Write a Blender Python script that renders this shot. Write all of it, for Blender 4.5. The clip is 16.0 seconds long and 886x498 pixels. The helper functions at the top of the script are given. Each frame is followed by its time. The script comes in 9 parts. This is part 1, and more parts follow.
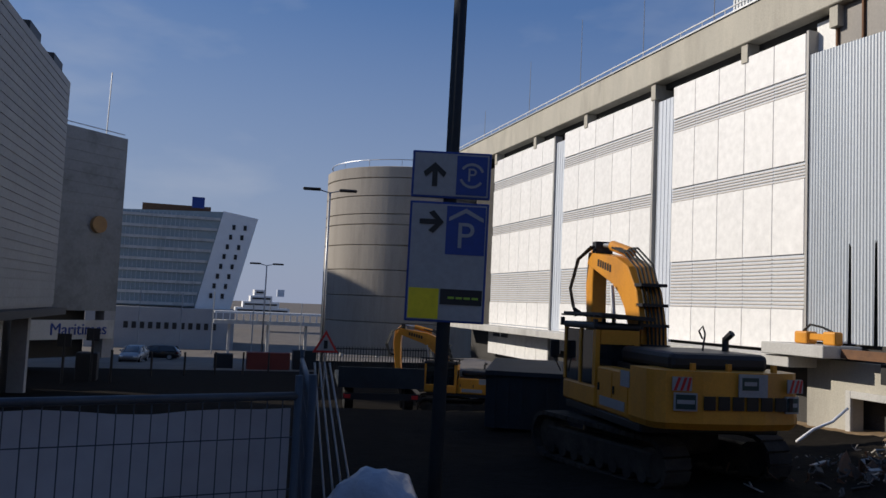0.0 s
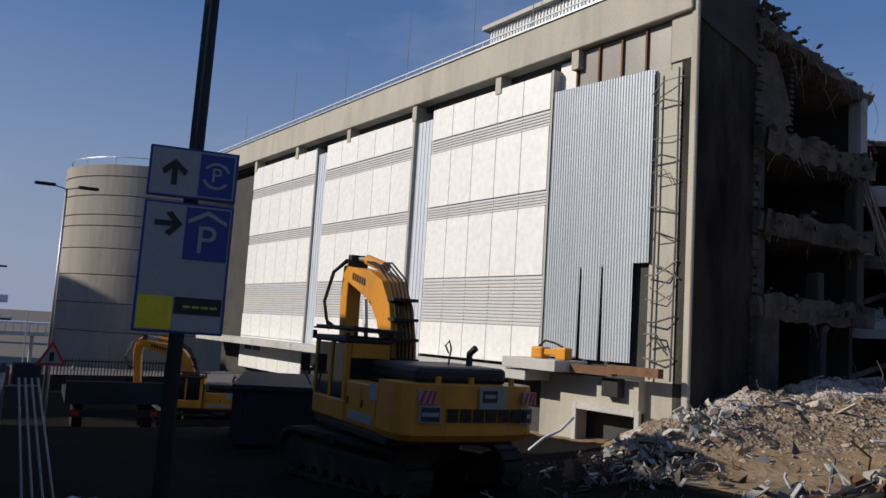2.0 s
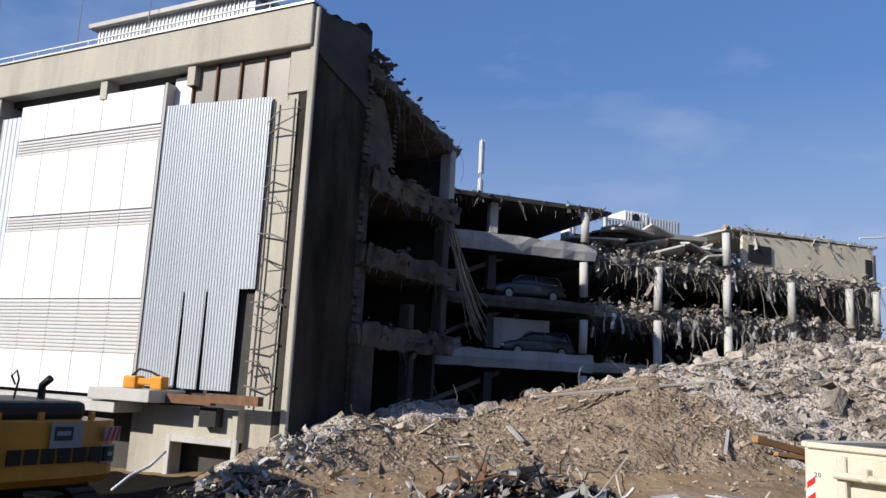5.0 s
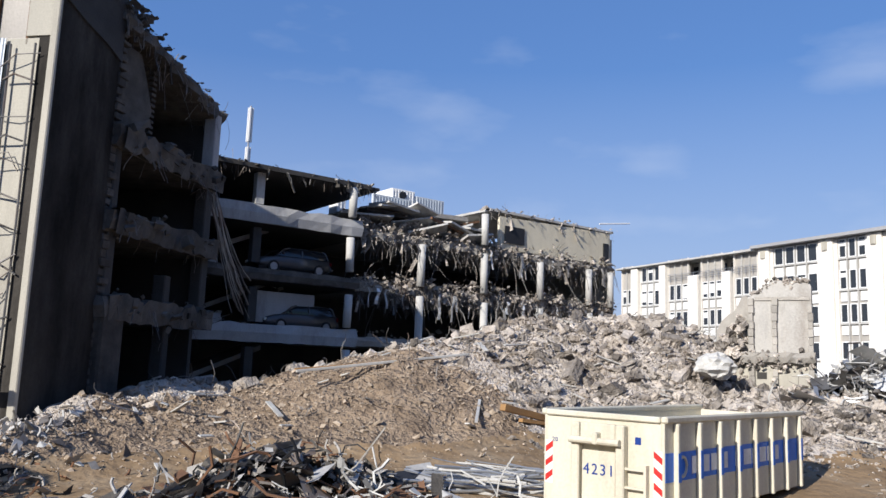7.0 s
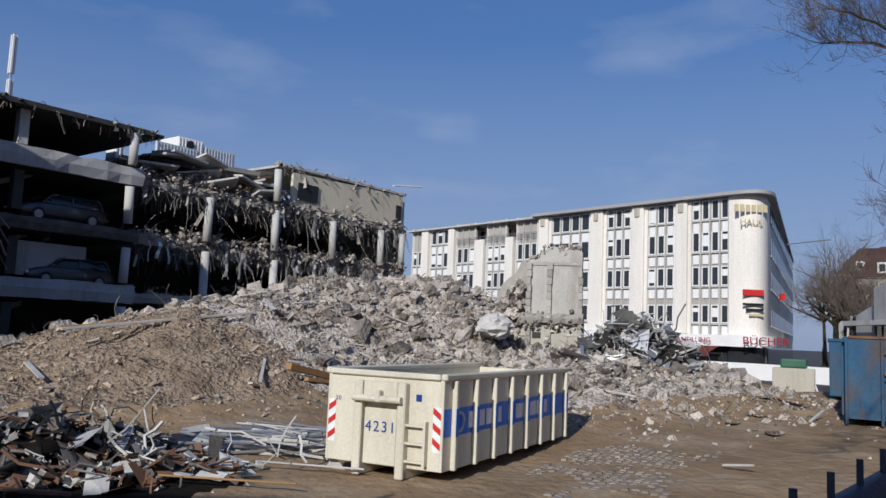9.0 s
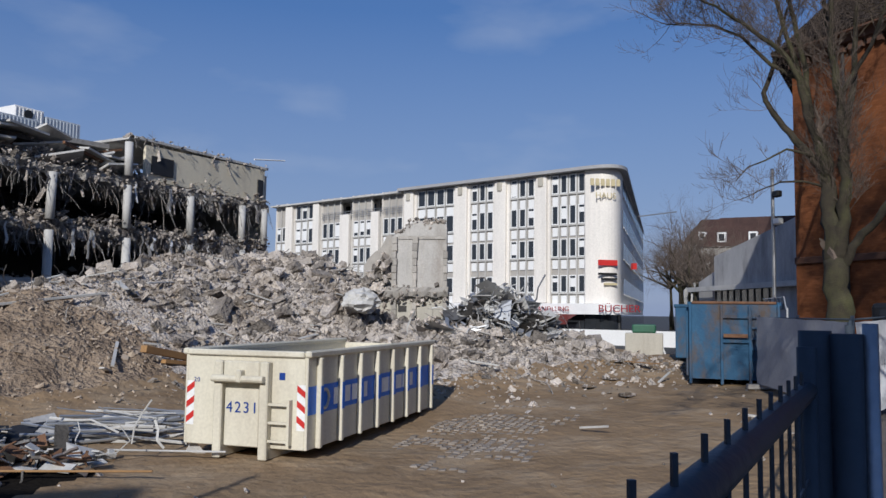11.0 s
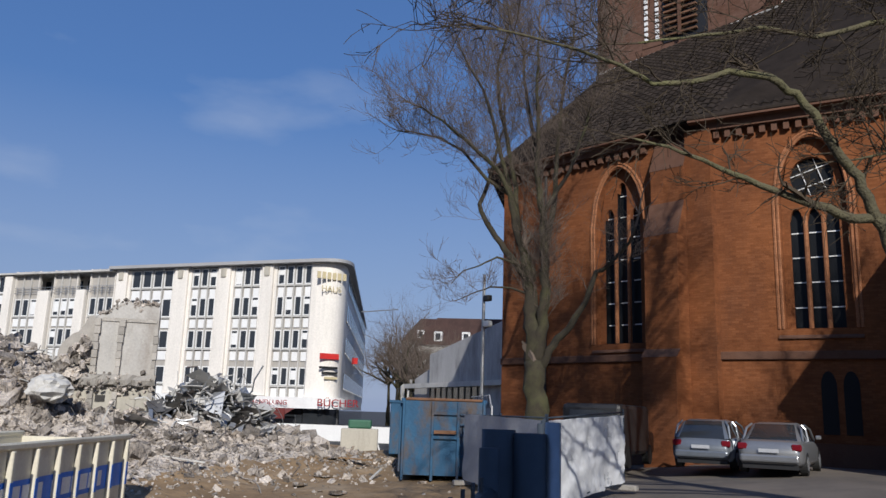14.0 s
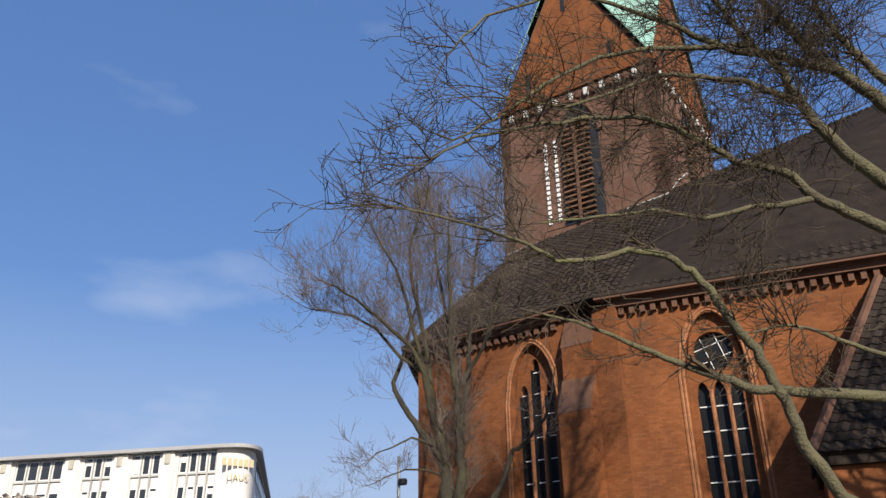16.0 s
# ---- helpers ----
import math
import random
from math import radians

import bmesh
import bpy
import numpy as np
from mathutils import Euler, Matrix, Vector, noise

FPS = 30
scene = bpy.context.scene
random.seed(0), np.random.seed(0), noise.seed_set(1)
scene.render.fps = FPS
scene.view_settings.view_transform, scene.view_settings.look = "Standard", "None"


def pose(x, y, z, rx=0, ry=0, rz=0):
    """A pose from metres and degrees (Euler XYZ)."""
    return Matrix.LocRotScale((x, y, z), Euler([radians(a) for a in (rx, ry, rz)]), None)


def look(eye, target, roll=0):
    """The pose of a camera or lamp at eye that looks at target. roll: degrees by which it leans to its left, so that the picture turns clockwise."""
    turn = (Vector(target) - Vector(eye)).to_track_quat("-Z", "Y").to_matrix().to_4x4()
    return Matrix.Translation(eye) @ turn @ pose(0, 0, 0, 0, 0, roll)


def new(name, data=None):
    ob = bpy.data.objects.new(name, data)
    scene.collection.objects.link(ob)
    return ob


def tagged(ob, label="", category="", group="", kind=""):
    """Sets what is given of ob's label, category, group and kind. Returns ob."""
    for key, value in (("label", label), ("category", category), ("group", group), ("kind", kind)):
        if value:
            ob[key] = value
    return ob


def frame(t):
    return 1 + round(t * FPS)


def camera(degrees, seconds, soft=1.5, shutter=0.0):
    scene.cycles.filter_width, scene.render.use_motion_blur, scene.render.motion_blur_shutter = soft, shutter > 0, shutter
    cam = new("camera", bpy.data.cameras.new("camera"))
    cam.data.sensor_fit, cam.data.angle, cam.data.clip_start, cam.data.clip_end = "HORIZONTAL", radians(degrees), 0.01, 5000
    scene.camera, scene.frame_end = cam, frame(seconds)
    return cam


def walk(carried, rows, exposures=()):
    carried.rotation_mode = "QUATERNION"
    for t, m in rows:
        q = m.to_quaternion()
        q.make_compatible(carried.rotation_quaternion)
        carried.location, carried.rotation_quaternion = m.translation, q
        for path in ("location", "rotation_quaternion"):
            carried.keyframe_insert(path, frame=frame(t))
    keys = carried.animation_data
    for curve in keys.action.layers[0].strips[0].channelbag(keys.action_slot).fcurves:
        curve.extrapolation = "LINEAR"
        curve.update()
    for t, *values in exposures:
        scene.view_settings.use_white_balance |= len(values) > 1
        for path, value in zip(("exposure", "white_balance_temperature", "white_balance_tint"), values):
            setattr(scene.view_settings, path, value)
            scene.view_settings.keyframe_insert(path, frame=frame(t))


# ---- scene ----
cam = camera(58.4, 16.0)
EYE = 2.5
# seconds, x, y, yaw, pitch, roll
ROWS = [
    (0.0, -0.589, 0.474, -17.09, 4.08, 2.50),
    (0.5, -0.559, 0.509, -20.58, 4.61, 2.82),
    (1.0, -0.524, 0.545, -24.40, 4.98, 2.73),
    (1.5, -0.476, 0.587, -29.20, 5.56, 3.32),
    (2.0, -0.422, 0.627, -34.34, 5.93, 3.53),
    (2.5, -0.366, 0.662, -39.31, 6.37, 3.79),
    (3.0, -0.314, 0.688, -43.67, 7.27, 3.34),
    (3.5, -0.260, 0.710, -48.15, 7.72, 3.22),
    (4.0, -0.208, 0.727, -52.30, 8.50, 3.40),
    (4.2, -0.180, 0.734, -54.49, 8.81, 3.51),
    (6.3, 0.055, 0.754, -72.41, 8.71, 2.05),
    (6.5, 0.080, 0.752, -74.31, 8.49, 2.25),
    (7.0, 0.139, 0.743, -78.80, 8.43, 2.21),
    (7.5, 0.202, 0.729, -83.71, 8.45, 2.65),
    (8.0, 0.237, 0.718, -86.51, 7.63, 2.63),
    (8.5, 0.277, 0.703, -89.75, 6.65, 2.60),
    (8.7, 0.298, 0.695, -91.48, 6.42, 2.54),
    (10.8, 0.426, 0.624, -102.58, 4.70, 1.09),
    (11.0, 0.437, 0.617, -103.56, 4.57, 0.80),
    (11.5, 0.481, 0.583, -107.74, 4.52, 1.46),
    (12.0, 0.506, 0.562, -110.26, 4.77, 2.23),
    (12.5, 0.540, 0.529, -113.86, 5.62, 1.96),
    (13.0, 0.568, 0.499, -116.92, 7.07, 1.83),
    (13.5, 0.589, 0.474, -119.38, 9.43, 2.04),
    (14.0, 0.618, 0.435, -123.12, 11.69, 1.89),
    (14.5, 0.637, 0.408, -125.61, 14.51, 1.21),
    (15.0, 0.659, 0.371, -128.83, 17.42, 0.61),
    (15.5, 0.654, 0.379, -128.18, 20.25, 0.53),
    (16.0, 0.663, 0.364, -129.46, 24.60, -0.66),
]
# seconds, stops, kelvin, tint
EXPOSURES = [(0.0, -0.02, 6750, 10), (3.5, -0.1, 6750, 10), (4.2, 0.12, 6700, 10), (6.3, 0.72, 6350, 10), (7.0, 0.55, 6350, 10), (8.0, 0.2, 6200, 10), (8.5, 0.0, 6150, 10), (11.0, -0.08, 6050, 10), (12.0, -0.14, 6000, 10), (13.0, -0.15, 6000, 10), (14.5, 0.27, 6450, 10), (15.5, 0.55, 6800, 10), (16.0, 0.64, 6900, 10)]
walk(cam, [(t, pose(x, y, EYE, 90 + pitch, 0, yaw) @ pose(0, 0, 0, 0, 0, roll)) for t, x, y, yaw, pitch, roll in ROWS], EXPOSURES)

# ---- light ----
SUN_ELEVATION, SUN_TURN = 27.0, 63.0   # degrees; turn is counted from +y towards -x
world = bpy.data.worlds.new("sky")
scene.world = world
world.use_nodes = True
wt = world.node_tree
wt.nodes.clear()
sky = wt.nodes.new("ShaderNodeTexSky")
sky.sky_type, sky.sun_disc = "NISHITA", False
sky.sun_elevation, sky.sun_rotation = radians(SUN_ELEVATION), radians(-SUN_TURN)
sky.air_density, sky.dust_density, sky.ozone_density = 1.0, 0.7, 3.0
backing = wt.nodes.new("ShaderNodeBackground")
backing.inputs["Strength"].default_value = 0.09
# thin high clouds
coord = wt.nodes.new("ShaderNodeTexCoord")
stretch = wt.nodes.new("ShaderNodeMapping")
stretch.inputs["Scale"].default_value = (1.6, 1.6, 4.5)
puff = wt.nodes.new("ShaderNodeTexNoise")
puff.inputs["Scale"].default_value, puff.inputs["Detail"].default_value, puff.inputs["Roughness"].default_value = 2.2, 5.0, 0.5
thin = wt.nodes.new("ShaderNodeMapRange")
thin.inputs["From Min"].default_value, thin.inputs["From Max"].default_value = 0.56, 0.82
thin.inputs["To Min"].default_value, thin.inputs["To Max"].default_value = 0.0, 0.28
white = wt.nodes.new("ShaderNodeMix")
white.data_type = "RGBA"
white.inputs["B"].default_value = (6.5, 6.8, 7.4, 1)
wo = wt.nodes.new("ShaderNodeOutputWorld")
wt.links.new(coord.outputs["Generated"], stretch.inputs["Vector"])
wt.links.new(stretch.outputs[0], puff.inputs["Vector"])
wt.links.new(puff.outputs["Fac"], thin.inputs["Value"])
wt.links.new(thin.outputs["Result"], white.inputs["Factor"])
rich = wt.nodes.new("ShaderNodeHueSaturation")
rich.inputs["Saturation"].default_value = 1.1
even = wt.nodes.new("ShaderNodeMix")
even.data_type = "RGBA"
even.inputs["Factor"].default_value = 0.52
even.inputs["B"].default_value = (1.2, 2.15, 5.0, 1)
wt.links.new(sky.outputs[0], even.inputs["A"])
wt.links.new(even.outputs["Result"], rich.inputs["Color"])
# pale haze along the horizon, the same all round
split = wt.nodes.new("ShaderNodeSeparateXYZ")
wt.links.new(coord.outputs["Generated"], split.inputs[0])
low = wt.nodes.new("ShaderNodeMapRange")
low.inputs["From Min"].default_value, low.inputs["From Max"].default_value = 0.0, 0.36
low.inputs["To Min"].default_value, low.inputs["To Max"].default_value = 0.85, 0.0
wt.links.new(split.outputs["Z"], low.inputs["Value"])
haze = wt.nodes.new("ShaderNodeMix")
haze.data_type = "RGBA"
haze.inputs["B"].default_value = (3.3, 3.9, 5.5, 1)
wt.links.new(low.outputs["Result"], haze.inputs["Factor"])
wt.links.new(rich.outputs[0], haze.inputs["A"])
wt.links.new(haze.outputs["Result"], white.inputs["A"])
wt.links.new(white.outputs["Result"], backing.inputs["Color"])
wt.links.new(backing.outputs[0], wo.inputs[0])
sun_data = bpy.data.lights.new("sun", "SUN")
sun_data.energy, sun_data.angle, sun_data.color = 4.2, radians(0.53), (1.0, 0.94, 0.85)
sun = new("sun", sun_data)
a, b = radians(SUN_TURN), radians(SUN_ELEVATION)
TO_SUN = Vector((-math.sin(a) * math.cos(b), math.cos(a) * math.cos(b), math.sin(b)))
sun.matrix_world = look(TO_SUN * 100, (0, 0, 0))

# ---- materials ----
def material(name, c1, c2, rough=0.8, scale=2.0, fine=30.0, bump=0.25, metal=0.0, patchy=0.5, stain=None, stain_amount=0.0,
             stain_scale=0.6, streak=1.0, by_piece=0.0, spec=0.4, relief=0.05):
    """Two-scale mottled surface: colours c1..c2 by a broad noise, fine grain in colour and bump, and stains with their own shape."""
    m = bpy.data.materials.new(name)
    m.use_nodes = True
    nt = m.node_tree
    nd, lk = nt.nodes, nt.links
    p = nd["Principled BSDF"]
    p.inputs["Roughness"].default_value, p.inputs["Metallic"].default_value = rough, metal
    p.inputs["Specular IOR Level"].default_value = spec
    geo = nd.new("ShaderNodeNewGeometry")
    mp = nd.new("ShaderNodeMapping")
    mp.inputs["Scale"].default_value = (1, 1, 1 / streak)
    lk.new(geo.outputs["Position"], mp.inputs["Vector"])
    n1 = nd.new("ShaderNodeTexNoise")
    n1.inputs["Scale"].default_value, n1.inputs["Detail"].default_value, n1.inputs["Roughness"].default_value = scale, 6, 0.6
    lk.new(mp.outputs[0], n1.inputs["Vector"])
    n2 = nd.new("ShaderNodeTexNoise")
    n2.inputs["Scale"].default_value, n2.inputs["Detail"].default_value = fine, 4
    lk.new(geo.outputs["Position"], n2.inputs["Vector"])
    r1 = nd.new("ShaderNodeMapRange")
    r1.inputs["From Min"].default_value, r1.inputs["From Max"].default_value = 0.5 - patchy / 2, 0.5 + patchy / 2
    lk.new(n1.outputs["Fac"], r1.inputs["Value"])
    mix = nd.new("ShaderNodeMix")
    mix.data_type = "RGBA"
    mix.inputs["A"].default_value, mix.inputs["B"].default_value = (*c1, 1), (*c2, 1)
    lk.new(r1.outputs["Result"], mix.inputs["Factor"])
    out = mix.outputs["Result"]
    if stain_amount:
        n3 = nd.new("ShaderNodeTexNoise")
        n3.inputs["Scale"].default_value, n3.inputs["Detail"].default_value, n3.inputs["Roughness"].default_value = stain_scale, 8, 0.7
        lk.new(mp.outputs[0], n3.inputs["Vector"])
        r3 = nd.new("ShaderNodeMapRange")
        r3.inputs["From Min"].default_value, r3.inputs["From Max"].default_value = 0.48, 0.66
        r3.inputs["To Max"].default_value = stain_amount
        lk.new(n3.outputs["Fac"], r3.inputs["Value"])
        ms = nd.new("ShaderNodeMix")
        ms.data_type = "RGBA"
        ms.inputs["B"].default_value = (*stain, 1)
        lk.new(r3.outputs["Result"], ms.inputs["Factor"])
        lk.new(out, ms.inputs["A"])
        out = ms.outputs["Result"]
    grain = nd.new("ShaderNodeMapRange")
    grain.inputs["To Min"].default_value, grain.inputs["To Max"].default_value = 0.82, 1.18
    lk.new(n2.outputs["Fac"], grain.inputs["Value"])
    hs = nd.new("ShaderNodeHueSaturation")
    lk.new(out, hs.inputs["Color"])
    if by_piece:
        info = nd.new("ShaderNodeObjectInfo")
        isl = nd.new("ShaderNodeMath")
        isl.operation = "FRACT"
        add = nd.new("ShaderNodeMath")
        add.operation = "ADD"
        lk.new(info.outputs["Random"], add.inputs[0])
        lk.new(geo.outputs["Random Per Island"], add.inputs[1])
        lk.new(add.outputs[0], isl.inputs[0])
        pr = nd.new("ShaderNodeMapRange")
        pr.inputs["To Min"].default_value, pr.inputs["To Max"].default_value = 1 - by_piece, 1 + by_piece
        lk.new(isl.outputs[0], pr.inputs["Value"])
        mul = nd.new("ShaderNodeMath")
        mul.operation = "MULTIPLY"
        lk.new(grain.outputs["Result"], mul.inputs[0])
        lk.new(pr.outputs["Result"], mul.inputs[1])
        lk.new(mul.outputs[0], hs.inputs["Value"])
    else:
        lk.new(grain.outputs["Result"], hs.inputs["Value"])
    lk.new(hs.outputs[0], p.inputs["Base Color"])
    if bump:
        bp = nd.new("ShaderNodeBump")
        bp.inputs["Strength"].default_value, bp.inputs["Distance"].default_value = bump, relief
        lk.new(n2.outputs["Fac"], bp.inputs["Height"])
        lk.new(bp.outputs[0], p.inputs["Normal"])
    return m


def glass(name, tint, rough=0.08):
    """Window glass seen from outside: dark, glossy."""
    m = bpy.data.materials.new(name)
    m.use_nodes = True
    p = m.node_tree.nodes["Principled BSDF"]
    p.inputs["Base Color"].default_value, p.inputs["Roughness"].default_value = (*tint, 1), rough
    p.inputs["Specular IOR Level"].default_value = 0.7
    return m


M_PANEL = material("white_enamel_panel", (0.80, 0.79, 0.775), (0.76, 0.75, 0.735), 0.45, 0.4, 4, 0.0, stain=(0.62, 0.60, 0.57), stain_amount=0.12, stain_scale=0.25, streak=6, by_piece=0.025)
M_SLATS = material("louvre_slat_enamel", (0.50, 0.465, 0.43), (0.42, 0.39, 0.36), 0.5, 1.5, 20, 0.03)
M_LOUVRE = material("grey_louvre", (0.42, 0.40, 0.38), (0.34, 0.33, 0.31), 0.5, 1.5, 20, 0.05)
M_CORR = material("corrugated_sheet", (0.50, 0.54, 0.58), (0.42, 0.46, 0.50), 0.42, 0.5, 12, 0.05, metal=0.1, stain=(0.30, 0.30, 0.30), stain_amount=0.3, streak=8)
M_DUSTPANE = material("dusty_pane", (0.26, 0.235, 0.205), (0.17, 0.155, 0.14), 0.35, 0.6, 12, 0.05, streak=6)
M_STRIP = material("grey_blue_cladding", (0.60, 0.64, 0.70), (0.54, 0.58, 0.64), 0.5, 0.7, 15, 0.05)
M_CONC = material("beige_concrete", (0.48, 0.45, 0.38), (0.38, 0.36, 0.31), 0.9, 0.7, 18, 0.2, stain=(0.22, 0.20, 0.17), stain_amount=0.45, streak=5)
M_TOWER = material("weathered_tower_concrete", (0.40, 0.36, 0.31), (0.31, 0.28, 0.245), 0.92, 0.35, 14, 0.2, stain=(0.19, 0.17, 0.15), stain_amount=0.5, streak=7)
# soot stains, and an overall darkening for the side turned from the sun
M_DARKWALL = material("sooty_shade_dark_concrete", (0.078, 0.071, 0.063), (0.018, 0.0165, 0.015), 0.95, 0.7, 9, 0.5, stain=(0.010, 0.009, 0.0085), stain_amount=0.85, stain_scale=0.4, streak=4, patchy=0.35, spec=0.06)
M_RAW = material("broken_concrete", (0.44, 0.41, 0.37), (0.30, 0.28, 0.25), 0.95, 1.4, 22, 0.6, stain=(0.2, 0.19, 0.175), stain_amount=0.5, by_piece=0.2)
# darker copy of M_RAW: shade on the torn block is put into its colour
M_RAWDARK = material("dirty_shaded_concrete", (0.155, 0.142, 0.127), (0.06, 0.055, 0.05), 0.95, 1.4, 22, 0.6, stain=(0.055, 0.05, 0.046), stain_amount=0.65, by_piece=0.25, spec=0.1)
M_DARKBLUE = material("dark_blue_grey_steel", (0.036, 0.044, 0.052), (0.022, 0.027, 0.033), 0.7, 1.2, 20, 0.1, stain=(0.05, 0.04, 0.03), stain_amount=0.4, spec=0.12)
M_FENCE = material("blue_grey_fence_steel", (0.055, 0.072, 0.092), (0.036, 0.047, 0.062), 0.5, 3, 30, 0.08, metal=0.1, stain=(0.11, 0.115, 0.12), stain_amount=0.35, streak=3, spec=0.25)
# dusty concrete whose colour already holds the darkness of the interior
M_INNER = material("shade_dark_dusty_concrete", (0.075, 0.071, 0.067), (0.04, 0.038, 0.036), 0.95, 0.8, 16, 0.4, stain=(0.06, 0.058, 0.055), stain_amount=0.6)
M_PALE = material("pale_painted_concrete", (0.55, 0.54, 0.51), (0.44, 0.43, 0.41), 0.85, 0.9, 18, 0.2, stain=(0.25, 0.24, 0.22), stain_amount=0.5, streak=3)
M_RUBBLE = material("rubble", (0.58, 0.52, 0.46), (0.30, 0.265, 0.23), 0.97, 1.6, 9, 0.9, stain=(0.17, 0.13, 0.095), stain_amount=0.6, by_piece=0.6, spec=0.15, relief=0.25)
M_SAND = material("loose_sand", (0.37, 0.285, 0.205), (0.22, 0.165, 0.118), 0.97, 0.9, 6, 1.0, stain=(0.15, 0.11, 0.078), stain_amount=0.65, stain_scale=0.9, spec=0.1, relief=0.3)
M_MUD = material("muddy_ground", (0.32, 0.222, 0.128), (0.19, 0.13, 0.075), 0.88, 0.45, 4, 0.8, stain=(0.37, 0.295, 0.205), stain_amount=0.6, stain_scale=0.4, spec=0.15, relief=0.1)
M_PAVE = material("worn_pavement", (0.20, 0.172, 0.145), (0.125, 0.108, 0.092), 0.9, 0.4, 40, 0.3, stain=(0.075, 0.073, 0.07), stain_amount=0.5, spec=0.2)
M_ASPHALT = material("asphalt", (0.075, 0.073, 0.07), (0.05, 0.05, 0.05), 0.9, 0.5, 40, 0.25, stain=(0.11, 0.1, 0.09), stain_amount=0.4, spec=0.35)
M_STEEL = material("scrap_steel", (0.22, 0.215, 0.21), (0.12, 0.11, 0.10), 0.55, 3.0, 40, 0.2, metal=0.5, stain=(0.16, 0.08, 0.04), stain_amount=0.5, by_piece=0.4)
M_RUST = material("rusty_iron", (0.20, 0.10, 0.05), (0.10, 0.055, 0.035), 0.85, 3.0, 40, 0.3, by_piece=0.25)
M_GALV = material("galvanised_steel", (0.42, 0.43, 0.44), (0.33, 0.34, 0.36), 0.45, 4.0, 50, 0.08, metal=0.7)
M_BAY = material("grey_bay_wall", (0.42, 0.395, 0.36), (0.33, 0.31, 0.285), 0.8, 0.4, 6, 0.05, stain=(0.24, 0.225, 0.21), stain_amount=0.4, streak=4)
M_WB = material("white_stone_facing", (0.78, 0.74, 0.68), (0.69, 0.655, 0.60), 0.8, 0.3, 6, 0.05, stain=(0.5, 0.48, 0.44), stain_amount=0.25, streak=6)
M_GLASS = glass("dark_window_glass", (0.025, 0.028, 0.032))
M_BARK = material("mossy_bark", (0.058, 0.047, 0.031), (0.026, 0.022, 0.016), 0.95, 3.0, 30, 0.8, stain=(0.10, 0.105, 0.04), stain_amount=0.5)
M_MOSSBARK = material("olive_mossy_bark", (0.125, 0.112, 0.062), (0.06, 0.05, 0.035), 0.95, 3.0, 30, 0.7, stain=(0.15, 0.15, 0.06), stain_amount=0.6)
M_TWIG = material("twig_bark", (0.15, 0.115, 0.092), (0.10, 0.078, 0.062), 0.95, 3.0, 20, 0.2)
M_TWIGDARK = material("dark_twig_bark", (0.085, 0.066, 0.046), (0.05, 0.04, 0.03), 0.95, 3.0, 20, 0.2, spec=0.1)
M_SLATE = material("dark_brown_roof_tile", (0.044, 0.034, 0.028), (0.020, 0.016, 0.0135), 0.95, 1.2, 10, 0.2, by_piece=0.3, spec=0.06)
M_COPPER = material("verdigris_copper", (0.25, 0.43, 0.36), (0.18, 0.33, 0.28), 0.7, 0.6, 10, 0.1, stain=(0.10, 0.14, 0.12), stain_amount=0.4, streak=5)
M_YELLOW = material("excavator_yellow_paint", (0.66, 0.285, 0.03), (0.55, 0.225, 0.022), 0.42, 1.2, 25, 0.04, stain=(0.25, 0.13, 0.05), stain_amount=0.35, streak=2)
# black steel; also painted where openings and recesses are merely unlit
M_BLACK = material("black_steel_and_dark_openings", (0.022, 0.022, 0.024), (0.014, 0.014, 0.015), 0.5, 2, 30, 0.05)
M_RUBBER = material("black_rubber", (0.018, 0.018, 0.018), (0.012, 0.012, 0.012), 0.7, 4, 40, 0.1)
M_TRACK = material("muddy_track_steel", (0.06, 0.052, 0.044), (0.026, 0.024, 0.022), 0.9, 2.5, 20, 0.4, stain=(0.10, 0.085, 0.065), stain_amount=0.5, spec=0.1)
M_CREAM = material("cream_container_paint", (0.66, 0.62, 0.50), (0.58, 0.545, 0.44), 0.55, 1.0, 20, 0.05, stain=(0.34, 0.29, 0.22), stain_amount=0.4, streak=4)
M_BLUE = material("blue_band_paint", (0.018, 0.17, 0.70), (0.015, 0.14, 0.60), 0.5, 1.2, 20, 0.04)
M_WHITE = material("white_paint", (0.78, 0.78, 0.77), (0.70, 0.70, 0.69), 0.55, 1.5, 20, 0.03)
M_RED = material("red_paint", (0.55, 0.025, 0.02), (0.45, 0.02, 0.018), 0.55, 1.5, 20, 0.03)
M_OLDBLUE = material("scraped_blue_container_paint", (0.040, 0.115, 0.205), (0.022, 0.065, 0.125), 0.7, 1.6, 14, 0.15, stain=(0.10, 0.07, 0.048), stain_amount=0.9, stain_scale=1.1, streak=2, spec=0.2)
M_TARP = material("grey_plastic_sheet", (0.50, 0.51, 0.53), (0.42, 0.43, 0.45), 0.4, 1.0, 10, 0.1)
M_SIGNWHITE = material("sign_white", (0.31, 0.315, 0.32), (0.27, 0.275, 0.28), 0.45, 1, 20, 0.0)
M_SIGNBLUE = material("sign_blue", (0.01, 0.045, 0.24), (0.009, 0.04, 0.21), 0.45, 1, 20, 0.0)
M_SIGNBLACK = material("sign_black", (0.012, 0.012, 0.013), (0.012, 0.012, 0.012), 0.5, 1, 20, 0.0)
M_SIGNYELLOW = material("sign_yellow", (0.72, 0.58, 0.01), (0.68, 0.54, 0.01), 0.45, 1, 20, 0.0)
M_DKRED = material("dark_red_awning", (0.16, 0.03, 0.025), (0.11, 0.022, 0.02), 0.7, 1, 20, 0.0)
